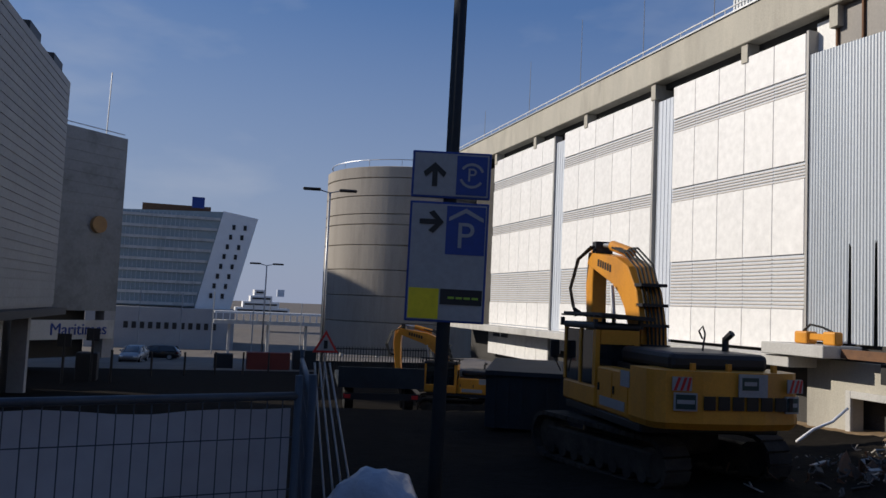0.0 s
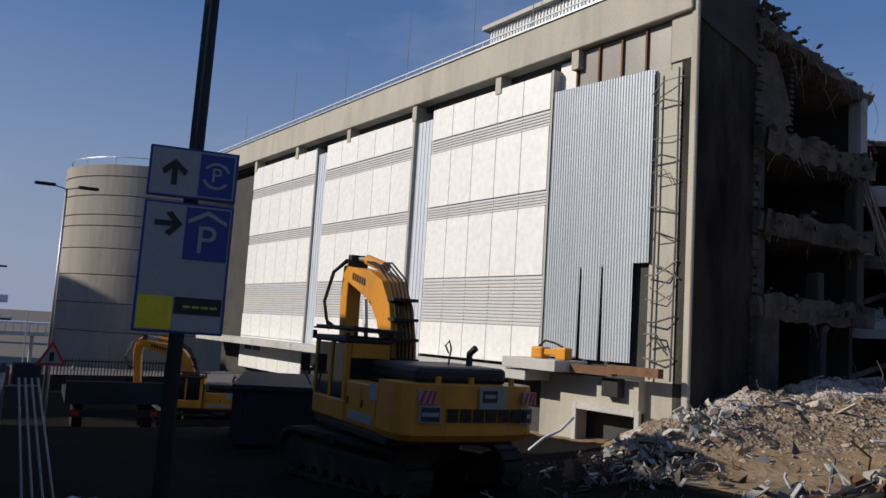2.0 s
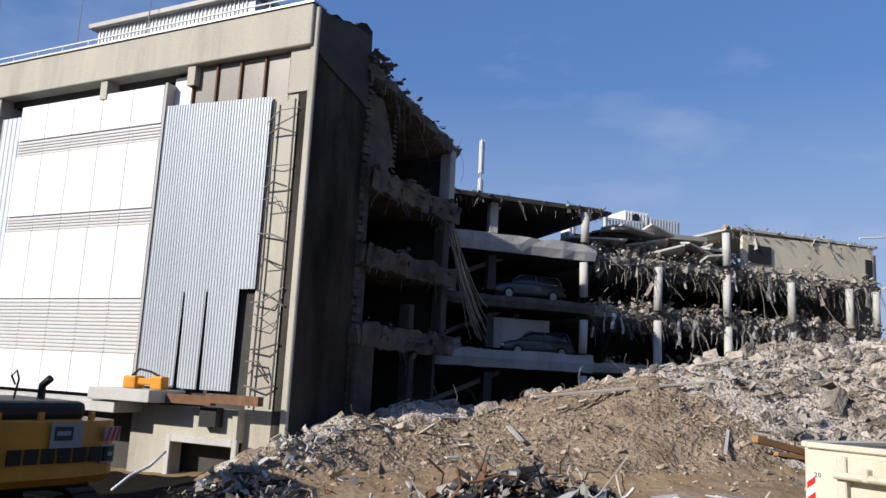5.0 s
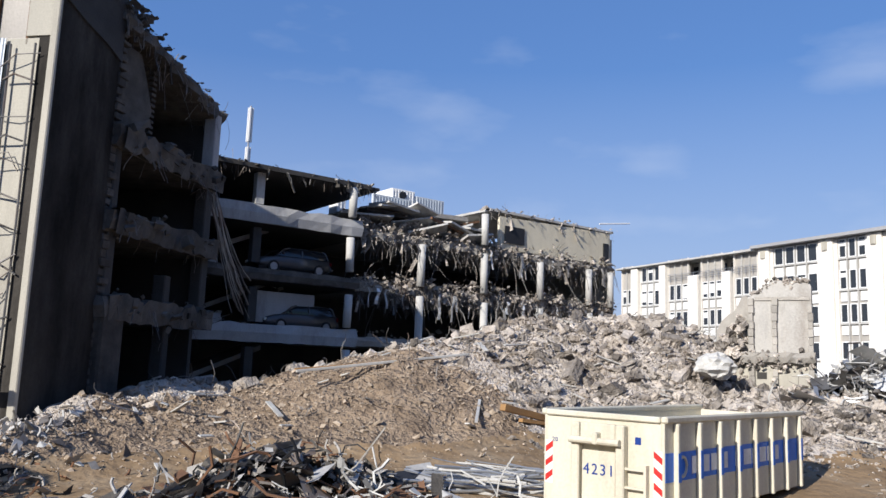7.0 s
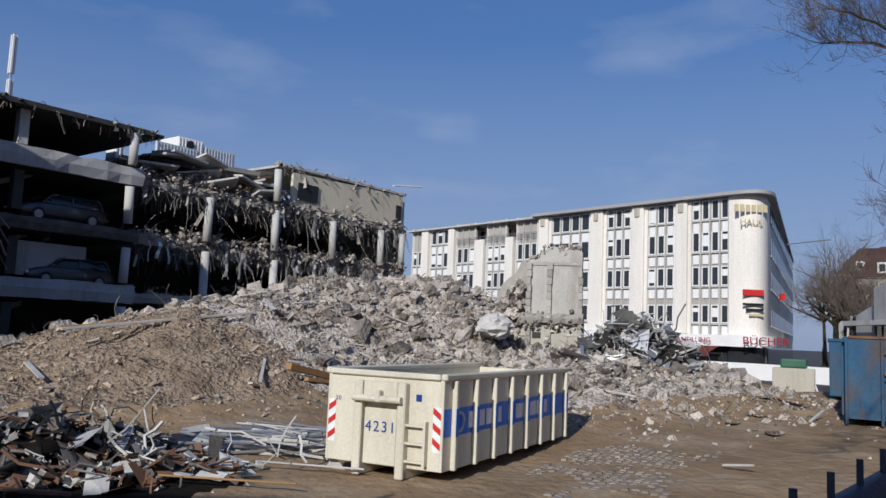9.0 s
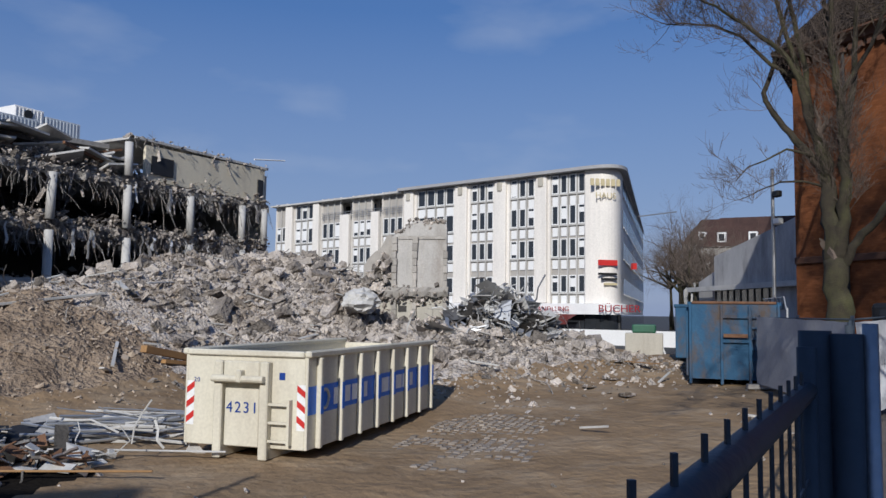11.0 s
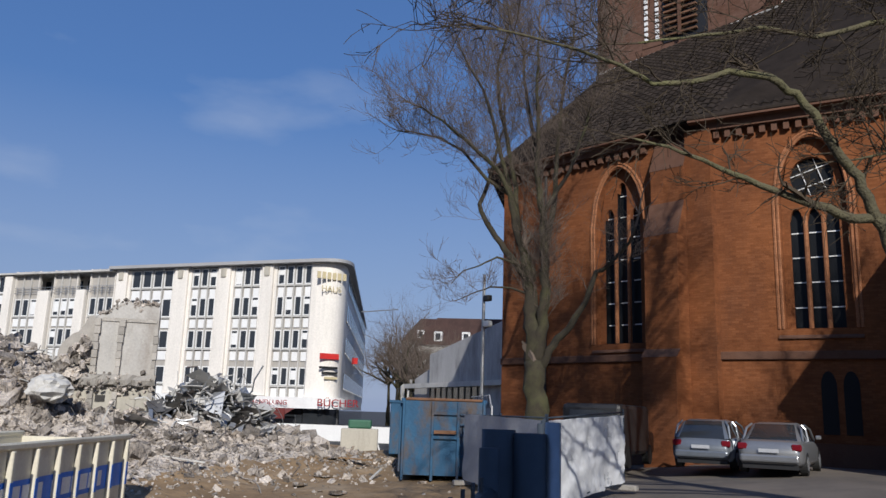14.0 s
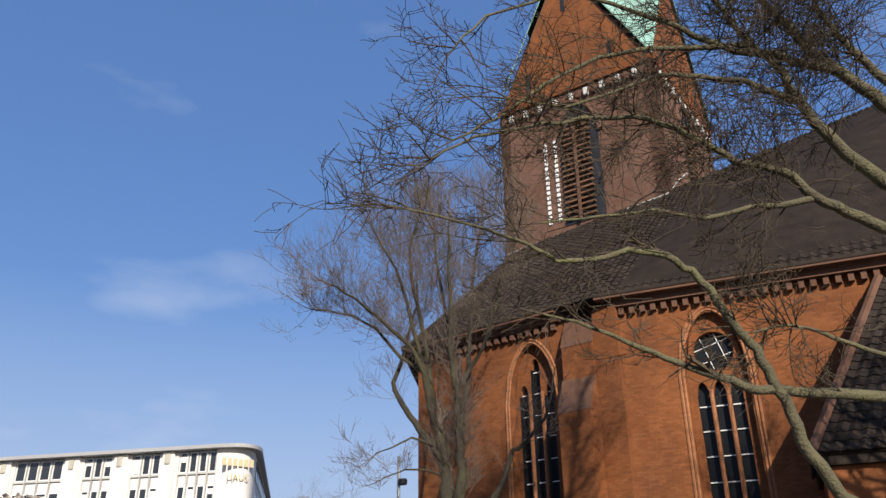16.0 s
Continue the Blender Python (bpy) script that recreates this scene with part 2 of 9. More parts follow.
M_WOOD = material("weathered_timber", (0.38, 0.22, 0.09), (0.27, 0.155, 0.07), 0.85, 2, 30, 0.3)
M_DARKCLAD = material("dark_grey_slab_cladding", (0.25, 0.255, 0.26), (0.19, 0.195, 0.20), 0.7, 0.3, 6, 0.05, stain=(0.09, 0.09, 0.09), stain_amount=0.4)
# near-black soil: the deep shade over the site is put into its colour
M_SHADESOIL = material("shade_dark_soil", (0.020, 0.017, 0.014), (0.010, 0.009, 0.008), 0.97, 0.6, 7, 0.9, stain=(0.03, 0.025, 0.02), stain_amount=0.5, spec=0.02)
M_SPANDREL = material("weathered_spandrel_concrete", (0.46, 0.455, 0.45), (0.32, 0.315, 0.31), 0.9, 0.7, 16, 0.25, stain=(0.15, 0.147, 0.14), stain_amount=0.6, streak=3)
M_RUINWALL = material("stained_plaster", (0.50, 0.48, 0.45), (0.36, 0.345, 0.32), 0.9, 1.1, 14, 0.5, stain=(0.24, 0.21, 0.18), stain_amount=0.7, stain_scale=0.6, streak=2)
M_GRAVEL = material("sandy_gravel", (0.44, 0.36, 0.28), (0.31, 0.25, 0.19), 0.97, 1.6, 9, 0.6, by_piece=0.25)
M_COBBLE = material("grey_cobble_stone", (0.27, 0.235, 0.20), (0.17, 0.14, 0.11), 0.75, 3, 25, 0.3, by_piece=0.25)
M_GREYWALL = material("grey_clad_wall", (0.36, 0.36, 0.36), (0.29, 0.29, 0.30), 0.7, 0.3, 6, 0.05)


def brick_material(name, c1, c2, mortar, size=0.26):
    """Old brickwork in courses on any upright wall, by its own direction along the wall."""
    m = material(name, c1, c2, 0.92, 0.45, 26, 0.3, stain=(0.10, 0.045, 0.026), stain_amount=0.5, stain_scale=0.7, streak=1.5, patchy=0.45, spec=0.15)
    nt = m.node_tree
    nd, lk = nt.nodes, nt.links
    p = nd["Principled BSDF"]
    base = p.inputs["Base Color"].links[0].from_socket
    uv = nd.new("ShaderNodeUVMap")
    bk = nd.new("ShaderNodeTexBrick")
    bk.inputs["Scale"].default_value = 1.0
    bk.inputs["Brick Width"].default_value, bk.inputs["Row Height"].default_value = size, size * 0.34
    bk.inputs["Mortar Size"].default_value = 0.010
    bk.inputs["Color1"].default_value, bk.inputs["Color2"].default_value = (1.12, 1.12, 1.12, 1), (0.8, 0.77, 0.74, 1)
    bk.inputs["Mortar"].default_value = mortar
    lk.new(uv.outputs[0], bk.inputs["Vector"])
    mul = nd.new("ShaderNodeMix")
    mul.data_type, mul.blend_type = "RGBA", "MULTIPLY"
    mul.inputs["Factor"].default_value = 1.0
    lk.new(base, mul.inputs["A"])
    lk.new(bk.outputs["Color"], mul.inputs["B"])
    lk.new(mul.outputs["Result"], p.inputs["Base Color"])
    return m


M_BRICK = brick_material("orange_church_brick", (0.245, 0.092, 0.036), (0.138, 0.054, 0.025), (0.95, 0.85, 0.75, 1))
M_BRICKPALE = brick_material("pale_moulded_brick", (0.36, 0.165, 0.085), (0.27, 0.12, 0.06), (0.95, 0.85, 0.75, 1))
M_BRICKDARK = brick_material("grey_brown_tower_brick", (0.165, 0.094, 0.068), (0.115, 0.068, 0.052), (0.9, 0.85, 0.8, 1))

# ---- building helpers ----
def link(name, bm, mat, parent=None, label="", smooth=False):
    me = bpy.data.meshes.new(name)
    if isinstance(bm, bmesh.types.BMesh):
        bm.to_mesh(me)
        bm.free()
    else:
        me.from_pydata(*bm)
    for m in (mat if isinstance(mat, (list, tuple)) else [mat]):
        me.materials.append(m)
    if smooth:
        for f in me.polygons:
            f.use_smooth = True
    ob = new(name, me)
    ob.parent = parent
    if label:
        ob["label"] = label
    return ob


def part(name, bm, mat, parent, label="", smooth=False):
    return link(name, bm, mat, parent, label, smooth)


def thing(name, m, label, category, group="", kind=""):
    """An Empty at the thing's base."""
    ob = new(name)
    ob.matrix_world = m
    ob.empty_display_size = 0.2
    return tagged(ob, label, category, group, kind)


def box(bm, x0, x1, y0, y1, z0, z1, m=None, mi=0):
    vs = [bm.verts.new((m @ Vector(c)) if m else c) for c in
          ((x0, y0, z0), (x1, y0, z0), (x1, y1, z0), (x0, y1, z0), (x0, y0, z1), (x1, y0, z1), (x1, y1, z1), (x0, y1, z1))]
    for f in ((0, 3, 2, 1), (4, 5, 6, 7), (0, 1, 5, 4), (1, 2, 6, 5), (2, 3, 7, 6), (3, 0, 4, 7)):
        bm.faces.new([vs[i] for i in f]).material_index = mi
    return vs


def boxed(*dims, m=None, bevel=0.0, seg=1):
    bm = bmesh.new()
    box(bm, *dims, m=m)
    if bevel:
        bmesh.ops.bevel(bm, geom=bm.edges[:], offset=bevel, segments=seg, affect="EDGES", profile=0.5)
    return bm


def tube(bm, pts, radii, n=8, cap=True):
    """A round bar along pts; radii is a number or one per point."""
    pts = [Vector(p) for p in pts]
    if not hasattr(radii, "__len__"):
        radii = [radii] * len(pts)
    rings = []
    side = None
    for i, p in enumerate(pts):
        d = (pts[min(i + 1, len(pts) - 1)] - pts[max(i - 1, 0)])
        d = d.normalized() if d.length > 1e-9 else Vector((0, 0, 1))
        if side is None:
            side = d.orthogonal().normalized()
        side = (side - d * side.dot(d))
        side = side.normalized() if side.length > 1e-6 else d.orthogonal().normalized()
        up = d.cross(side)
        rings.append([bm.verts.new(p + (side * math.cos(k * math.tau / n) + up * math.sin(k * math.tau / n)) * radii[i]) for k in range(n)])
    for a_, b_ in zip(rings, rings[1:]):
        for k in range(n):
            bm.faces.new((a_[k], a_[(k + 1) % n], b_[(k + 1) % n], b_[k]))
    if cap and n > 2:
        bm.faces.new(rings[0][::-1])
        bm.faces.new(rings[-1])
    return bm


def prism(bm, outline, y0, y1, m=None, mi=0):
    """A plate: the outline in x and z, between y0 and y1."""
    a_ = [bm.verts.new((m @ Vector((x, y0, z))) if m else (x, y0, z)) for x, z in outline]
    b_ = [bm.verts.new((m @ Vector((x, y1, z))) if m else (x, y1, z)) for x, z in outline]
    fs = [bm.faces.new(a_), bm.faces.new(b_[::-1])]
    for i in range(len(a_)):
        j = (i + 1) % len(a_)
        fs.append(bm.faces.new((a_[i], b_[i], b_[j], a_[j])))
    for f in fs:
        f.material_index = mi
    return bm


def lettering(text, size, mat, name="lettering", parent=None, extrude=0.006, label="", squeeze=1.0):
    """Raised writing in the built-in font, standing in the xz plane, read from -y, centred."""
    cu = bpy.data.curves.new(name, "FONT")
    cu.body, cu.size, cu.extrude, cu.align_x, cu.align_y = text, size, extrude, "CENTER", "CENTER"
    tmp = bpy.data.objects.new(name, cu)
    scene.collection.objects.link(tmp)
    bpy.context.view_layer.update()
    me = bpy.data.meshes.new_from_object(tmp.evaluated_get(bpy.context.evaluated_depsgraph_get()))
    bpy.data.objects.remove(tmp)
    bpy.data.curves.remove(cu)
    me.transform(Matrix.Diagonal((squeeze, 1, 1, 1)))
    me.transform(Matrix.Rotation(radians(90), 4, "X"))
    me.materials.clear()
    me.materials.append(mat)
    ob = new(name, me)
    ob.parent = parent
    if label:
        ob["label"] = label
    return ob


def facing(p, q, z=0.0):
    """The frame of a wall from p to q: x along it, y into it (away from the viewer who has p on the left), z up."""
    d = Vector((q[0] - p[0], q[1] - p[1], 0)).normalized()
    n = Vector((-d.y, d.x, 0))
    return Matrix(((d.x, n.x, 0, p[0]), (d.y, n.y, 0, p[1]), (0, 0, 1, z), (0, 0, 0, 1)))


def smooth(x, a_, b_):
    t = min(1, max(0, (x - a_) / (b_ - a_)))
    return t * t * (3 - 2 * t)


def fbm(x, y, s, octaves=4, seed=0.0):
    v, amp, tot = 0, 1, 0
    for i in range(octaves):
        v += amp * noise.noise(Vector((x * s + seed, y * s - seed, seed * 0.7)))
        tot += amp
        s, amp = s * 2.03, amp * 0.5
    return v / tot


def chunk(bm, p, size, rng, flat=1.0, mi=0):
    """One broken lump: a jittered block turned at random."""
    sx, sy, sz = (size * rng.uniform(0.5, 1.2) for _ in range(3))
    sz *= flat
    m = Matrix.Translation(p) @ Euler((rng.uniform(-0.7, 0.7), rng.uniform(-0.7, 0.7), rng.uniform(0, 6.28))).to_matrix().to_4x4()
    vs = []
    for c in ((-1, -1, -1), (1, -1, -1), (1, 1, -1), (-1, 1, -1), (-1, -1, 1), (1, -1, 1), (1, 1, 1), (-1, 1, 1)):
        j = rng.uniform(0.55, 1.1)
        vs.append(bm.verts.new(m @ Vector((c[0] * sx * 0.5 * j, c[1] * sy * 0.5 * rng.uniform(0.6, 1.1), c[2] * sz * 0.5 * rng.uniform(0.6, 1.1)))))
    for f in ((0, 3, 2, 1), (4, 5, 6, 7), (0, 1, 5, 4), (1, 2, 6, 5), (2, 3, 7, 6), (3, 0, 4, 7)):
        bm.faces.new([vs[i] for i in f]).material_index = mi


def wire(bm, p, rng, length, r=0.012, bend=0.5, down=True):
    """A bent bar hanging or sticking out from p."""
    p = Vector(p)
    pts, d = [p], Vector((rng.uniform(-1, 1), rng.uniform(-1, 1), rng.uniform(-1.6, -0.3) if down else rng.uniform(-0.2, 1.0))).normalized()
    n = rng.randint(3, 5)
    for _ in range(n):
        d = (d + Vector((rng.uniform(-bend, bend), rng.uniform(-bend, bend), rng.uniform(-bend, bend) - (0.25 if down else 0)))).normalized()
        pts.append(pts[-1] + d * length / n)
    tube(bm, pts, r, 4, cap=False)


def broken_slab(name, parent, m, x0, x1, y0, y1, z0, z1, rng, mat, step=0.35, bite=0.35, label=""):
    """A floor slab whose front edge (y0) is torn: the edge wanders in depth and height."""
    bm = bmesh.new()
    n = max(2, int((x1 - x0) / step))
    rows = []
    for i in range(n + 1):
        x = x0 + (x1 - x0) * i / n
        b0, b1 = rng.uniform(-bite, bite) * 0.6, rng.uniform(-bite, bite)
        q = [(x, y0 + b0, z0 - rng.uniform(0, bite) * 0.5), (x + rng.uniform(-0.1, 0.1), y0 + b0 * 0.5 - 0.08, (z0 + z1) / 2), (x, y0 + b1 * 0.6, z1 + rng.uniform(-0.06, 0.05)), (x, y1, z1), (x, y1, z0)]
        rows.append([bm.verts.new(m @ Vector(c)) for c in q])
    for a_, b_ in zip(rows, rows[1:]):
        for k in range(5):
            bm.faces.new((a_[k], b_[k], b_[(k + 1) % 5], a_[(k + 1) % 5]))
    bm.faces.new(rows[0])
    bm.faces.new(rows[-1][::-1])
    bmesh.ops.recalc_face_normals(bm, faces=bm.faces[:])
    return part(name, bm, mat, parent, label)


def torn_edge(parent, m, x0, x1, y, z, rng, density, hang, name="debris", mat=None, rise=1.0, size=1.0):
    """Lumps, plates and bent bars along a torn slab edge, gathered in clusters, of no countable number."""
    bm = bmesh.new()
    wave = lambda x: 0.16 * math.sin(x * 1.3 + z * 2) + 0.12 * math.sin(x * 3.7 + z) + 0.10 * math.sin(x * 8.1)
    for _ in range(int((x1 - x0) * density * 1.25)):
        x = rng.uniform(x0, x1)
        if noise.noise(Vector((x * 1.1, z, 3.0))) < -0.35 and rng.random() < 0.7:
            continue
        chunk(bm, m @ Vector((x, y + rng.gauss(0, 0.28), z + (rng.gauss(0, 0.2) + wave(x)) * rise)), min(0.62, abs(rng.gauss(0.06, 0.2)) + 0.05) * (0.5 + 0.5 * rise) * size, rng, rng.choice((0.25, 0.5, 1.0)) * (0.4 + 0.6 * rise))
    for _ in range(int((x1 - x0) * density * 0.10)):
        x = rng.uniform(x0, x1)
        L, w = min(0.55, rng.expovariate(6.0) + 0.06), rng.uniform(0.03, 0.16)
        zz = z - rng.uniform(0.05, hang) * rng.random() - L
        box(bm, -w, w, -0.02, 0.03, -L, L, m=m @ Matrix.Translation((x, y - 0.12, zz)) @ pose(0, 0, 0, rng.uniform(-25, 25), rng.gauss(0, 14), rng.uniform(-70, 70)))
    d = part(name, bm, mat or M_RAW, parent, "broken concrete lumps along the torn edge")
    d["kind"] = "stuff"
    bm = bmesh.new()
    for _ in range(int((x1 - x0) * density * 1.1)):
        wire(bm, m @ Vector((rng.uniform(x0, x1), y + rng.uniform(-0.2, 0.3), z + rng.uniform(-0.3, 0.1))), rng, rng.uniform(0.3, hang * 1.4) * (2.0 if rng.random() < 0.08 else 1.0), rng.choice((0.007, 0.010, 0.016)), 0.3, rng.random() < 0.85)
    w = part("rebar", bm, M_STEEL, parent, "bent hanging reinforcement bars")
    w["kind"] = "stuff"

# ---- ground ----
def bell(x, y, cx, cy, sx, sy, turn=0.0):
    c, s = math.cos(radians(turn)), math.sin(radians(turn))
    u, v = (x - cx) * c + (y - cy) * s, -(x - cx) * s + (y - cy) * c
    return math.exp(-0.5 * ((u / sx) ** 2 + (v / sy) ** 2))


def beyond_fence(x, y):
    """Metres from the line of the fence towards the church."""
    return -0.653 * (x - 1.75) - 0.757 * (y + 0.5)


def paved(x, y):
    """1 on the pavement by the church, 0 on the building site."""
    return smooth(beyond_fence(x, y), -0.5, 0.1) * smooth(-y, -1.0, 1.0)


def heap(x, y):
    """Height of sand and rubble over the site's floor."""
    h = 4.35 * bell(x, y, 35.0, 3.0, 7.0, 3.5, -42)
    h += 1.15 * bell(x, y, 26.0, 6.6, 3.0, 1.9, -30)
    h += 2.1 * bell(x, y, 38.5, -3.6, 4.2, 3.0, -20)
    h += 1.2 * bell(x, y, 32.5, -3.0, 2.6, 2.0, 0)
    h += 1.35 * bell(x, y, 31.0, -9.5, 4.0, 2.6, 20)
    h += 0.45 * bell(x, y, 21.0, 12.6, 4.5, 1.6, -20)
    h += 1.25 * bell(x, y, 24.8, 14.9, 2.4, 1.5, 0)
    h += 1.1 * bell(x, y, 20.0, 15.3, 2.8, 1.1, 0)
    h += 1.1 * bell(x, y, 27.8, 11.3, 2.6, 2.6, 0)
    h += 1.3 * bell(x, y, 26.5, -5.6, 3.2, 1.8, -35)
    return h


def ground_z(x, y):
    base = 0.045 * max(0.0, -y - 2.0) * (1 - smooth(x, 30.0, 48.0))
    base = min(base, 1.2) - 0.05 * min(140.0, max(0.0, y - 4.0))
    base -= 0.12 * bell(x, y, 9.0, 14.0, 5.0, 5.0) + 0.85 * bell(x, y, 10.5, 37.0, 6.0, 4.5)
    p = paved(x, y)
    base = base * (1 - p) + p * min(1.13, 0.44 + 0.095 * max(0.0, beyond_fence(x, y)))
    near = (1 - smooth(math.hypot(x, y), 1.6, 3.0))
    base += (0.9 - base) * near
    h = heap(x, y)
    rough = 0.0
    if 5 < x < 60 and -25 < y < 30:
        w = min(1.0, h / 0.8) * (1 - p)
        rough = w * (0.55 * fbm(x, y, 0.45, 4, 3.1) + 0.26 * fbm(x, y, 1.8, 3, 9.0) + 0.12 * fbm(x, y, 5.0, 2, 2.0)) + (1 - p) * (0.05 * fbm(x, y, 0.8, 3, 5.0) + 0.04 * fbm(x, y, 3.2, 2, 8.0))
    return base + h + rough


def axis(lo, hi, fine, far):
    v = list(np.arange(lo, hi + 1e-6, fine))
    step = fine
    while v[-1] < far:
        step *= 1.35
        v.append(v[-1] + step)
    step = fine
    while v[0] > -far:
        step *= 1.35
        v.insert(0, v[0] - step)
    return v


gx, gy = axis(2.0, 46.0, 0.2, 1500), axis(-24.0, 22.0, 0.2, 1500)
verts = [(x, y, ground_z(x, y)) for x in gx for y in gy]
nx, ny = len(gx), len(gy)
faces = [(i * ny + j, (i + 1) * ny + j, (i + 1) * ny + j + 1, i * ny + j + 1) for i in range(nx - 1) for j in range(ny - 1)]
ground = tagged(link("ground", (verts, [], faces), [M_MUD, M_SAND, M_ASPHALT, M_RUBBLE, M_PAVE, M_SHADESOIL], smooth=True), "muddy building-site ground with sand and rubble heaps", "ground", kind="structure")
for f in ground.data.polygons:
    c = f.center
    # index 5 lays the shade-dark soil where the site lies in deep shade
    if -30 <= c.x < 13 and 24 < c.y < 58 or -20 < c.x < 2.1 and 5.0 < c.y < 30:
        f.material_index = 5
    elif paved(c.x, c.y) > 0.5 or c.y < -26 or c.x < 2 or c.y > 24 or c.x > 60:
        # beyond y 58 the paler paving stands for the sunlit road
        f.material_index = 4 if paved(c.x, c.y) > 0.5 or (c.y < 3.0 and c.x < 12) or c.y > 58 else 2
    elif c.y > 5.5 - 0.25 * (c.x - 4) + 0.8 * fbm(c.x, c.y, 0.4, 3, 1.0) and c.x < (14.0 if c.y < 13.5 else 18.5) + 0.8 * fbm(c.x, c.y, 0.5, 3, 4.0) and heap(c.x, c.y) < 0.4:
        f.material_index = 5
    elif heap(c.x, c.y) > 0.5:
        sandy = bell(c.x, c.y, 23.5, 6.5, 3.4, 3.0, -30) + 0.7 * bell(c.x, c.y, 20.0, 12.5, 6, 2.0, -20) + 0.4 * fbm(c.x, c.y, 0.5, 3, 2.0)
        f.material_index = 1 if sandy > 0.45 else 3

# ---- the half-demolished building: clad street front ----
rng = random.Random(7)
front = facing((18.33, 62.0), (19.30, 16.3))


def fx(y):
    return 62.0 - y


garage = thing("parking_garage", Matrix.Identity(4), "half-demolished concrete parking garage with white panel cladding", "building")
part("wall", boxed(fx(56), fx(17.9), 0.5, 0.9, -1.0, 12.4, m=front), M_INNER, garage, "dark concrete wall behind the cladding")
bm = boxed(fx(60), fx(16.25), -0.15, 0.5, 13.08, 14.5, m=front, bevel=0.03)
part("parapet", bm, M_CONC, garage, "beige concrete roof parapet")
for y in (51.3, 45.0, 38.6, 32.2, 26.0, 21.6):
    part("bracket", boxed(fx(y), fx(y) + 0.35, -0.05, 2.0, 12.35, 13.06, m=front), M_CONC, garage)
part("coping", boxed(fx(60), fx(16.2), -0.22, 0.55, 14.5, 14.57, m=front), M_GALV, garage, "grey metal coping")
part("roof", boxed(fx(59.9), fx(16.8), 0.51, 9.0, 12.85, 13.4, m=front), M_INNER, garage)
part("soffit_wall", boxed(fx(56), fx(21.7), 2.2, 2.4, 11.5, 13.05, m=front), M_INNER, garage)
railing = part("railing", tube(bmesh.new(), [front @ Vector((fx(60), 0.1, 14.95)), front @ Vector((fx(16.6), 0.1, 14.95))], 0.035, 6), M_WHITE, garage, "white tubular roof railing")
for i in range(30):
    tb = bmesh.new()
    x = fx(60) + i * 1.49
    tube(tb, [front @ Vector((x, 0.1, 14.55)), front @ Vector((x, 0.1, 14.95))], 0.022, 5)
    part("post", tb, M_WHITE, railing)

ROW_Z = [(11.11, 12.55), (8.01, 10.48), (4.80, 7.41), (1.47, 2.89)]
LOUVRES = [(10.5, 11.09, 5), (7.43, 7.99, 5), (2.91, 4.78, 14)]
panel_meshes = {}


def panel(w, h, mat=None):
    mat = mat or M_PANEL
    key = (round(w, 3), round(h, 3), mat.name)
    if key not in panel_meshes:
        me = bpy.data.meshes.new("panel")
        b_ = boxed(0, w, 0, 0.06, 0, h, bevel=0.012)
        b_.to_mesh(me)
        b_.free()
        me.materials.append(mat)
        panel_meshes[key] = me
    return panel_meshes[key]


for k, (y0, y1, low) in enumerate(((51.4, 42.25, -0.55), (40.9, 32.1, 0.3), (30.5, 22.7, 1.47))):
    block = part("cladding", boxed(fx(y0) - 0.05, fx(y1) + 0.05, 0.07, 0.45, low, 12.53, m=front), M_STRIP, garage, "cladding bay of white enamel panels and grey louvres")
    cols = 6 if k == 0 else 5
    cw = (y0 - y1) / cols
    rows = list(ROW_Z)
    if low < 1.4:
        rows += [(low, 1.43)]
    for c in range(cols):
        for z0, z1 in rows:
            ob = new("panel", panel(cw - 0.025, z1 - z0 - 0.012))
            ob.parent, ob.matrix_basis = block, front @ Matrix.Translation((fx(y0) + c * cw + 0.017, 0, z0 + 0.01))
        for z0, z1, n in LOUVRES:
            for i in range(n):
                h = (z1 - z0) / n
                ob = new("slat", panel(cw - 0.03, h * 0.55, M_SLATS))
                ob.parent = block
                ob.matrix_basis = front @ Matrix.Translation((fx(y0) + c * cw + 0.015, 0.03, z0 + i * h)) @ Matrix.Rotation(radians(-16), 4, "X")
    if k == 0:
        for j in (0, 1):
            part("window", boxed(fx(y0) + 0.9 + j * 1.35, fx(y0) + 2.05 + j * 1.35, -0.02, 0.06, 0.62, 1.25, m=front), M_GLASS, block, "small dark window")
    if k:
        part("strip", boxed(fx(y0) - 1.28, fx(y0) - 0.12, 0.10, 0.22, low - 0.2, 12.2, m=front), M_STRIP, garage, "grey-blue recessed sheet strip")
        for s in (0.0, 0.28, 0.56, 0.84, 1.1):
            part("seam", boxed(fx(y0) - 1.25 + s, fx(y0) - 1.22 + s, 0.08, 0.097, low - 0.2, 12.2, m=front), M_STRIP, garage)
    part("side_trim", boxed(fx(y1) + 0.055, fx(y1) + 0.16, -0.02, 0.45, low, 12.6, m=front), M_LOUVRE, garage)

# corrugated sheeting with a notch and two slits torn into its foot
bm = bmesh.new()
xs0, xs1, pitch = fx(22.48), fx(17.75), 0.125
prev, i, x = None, 0, xs0
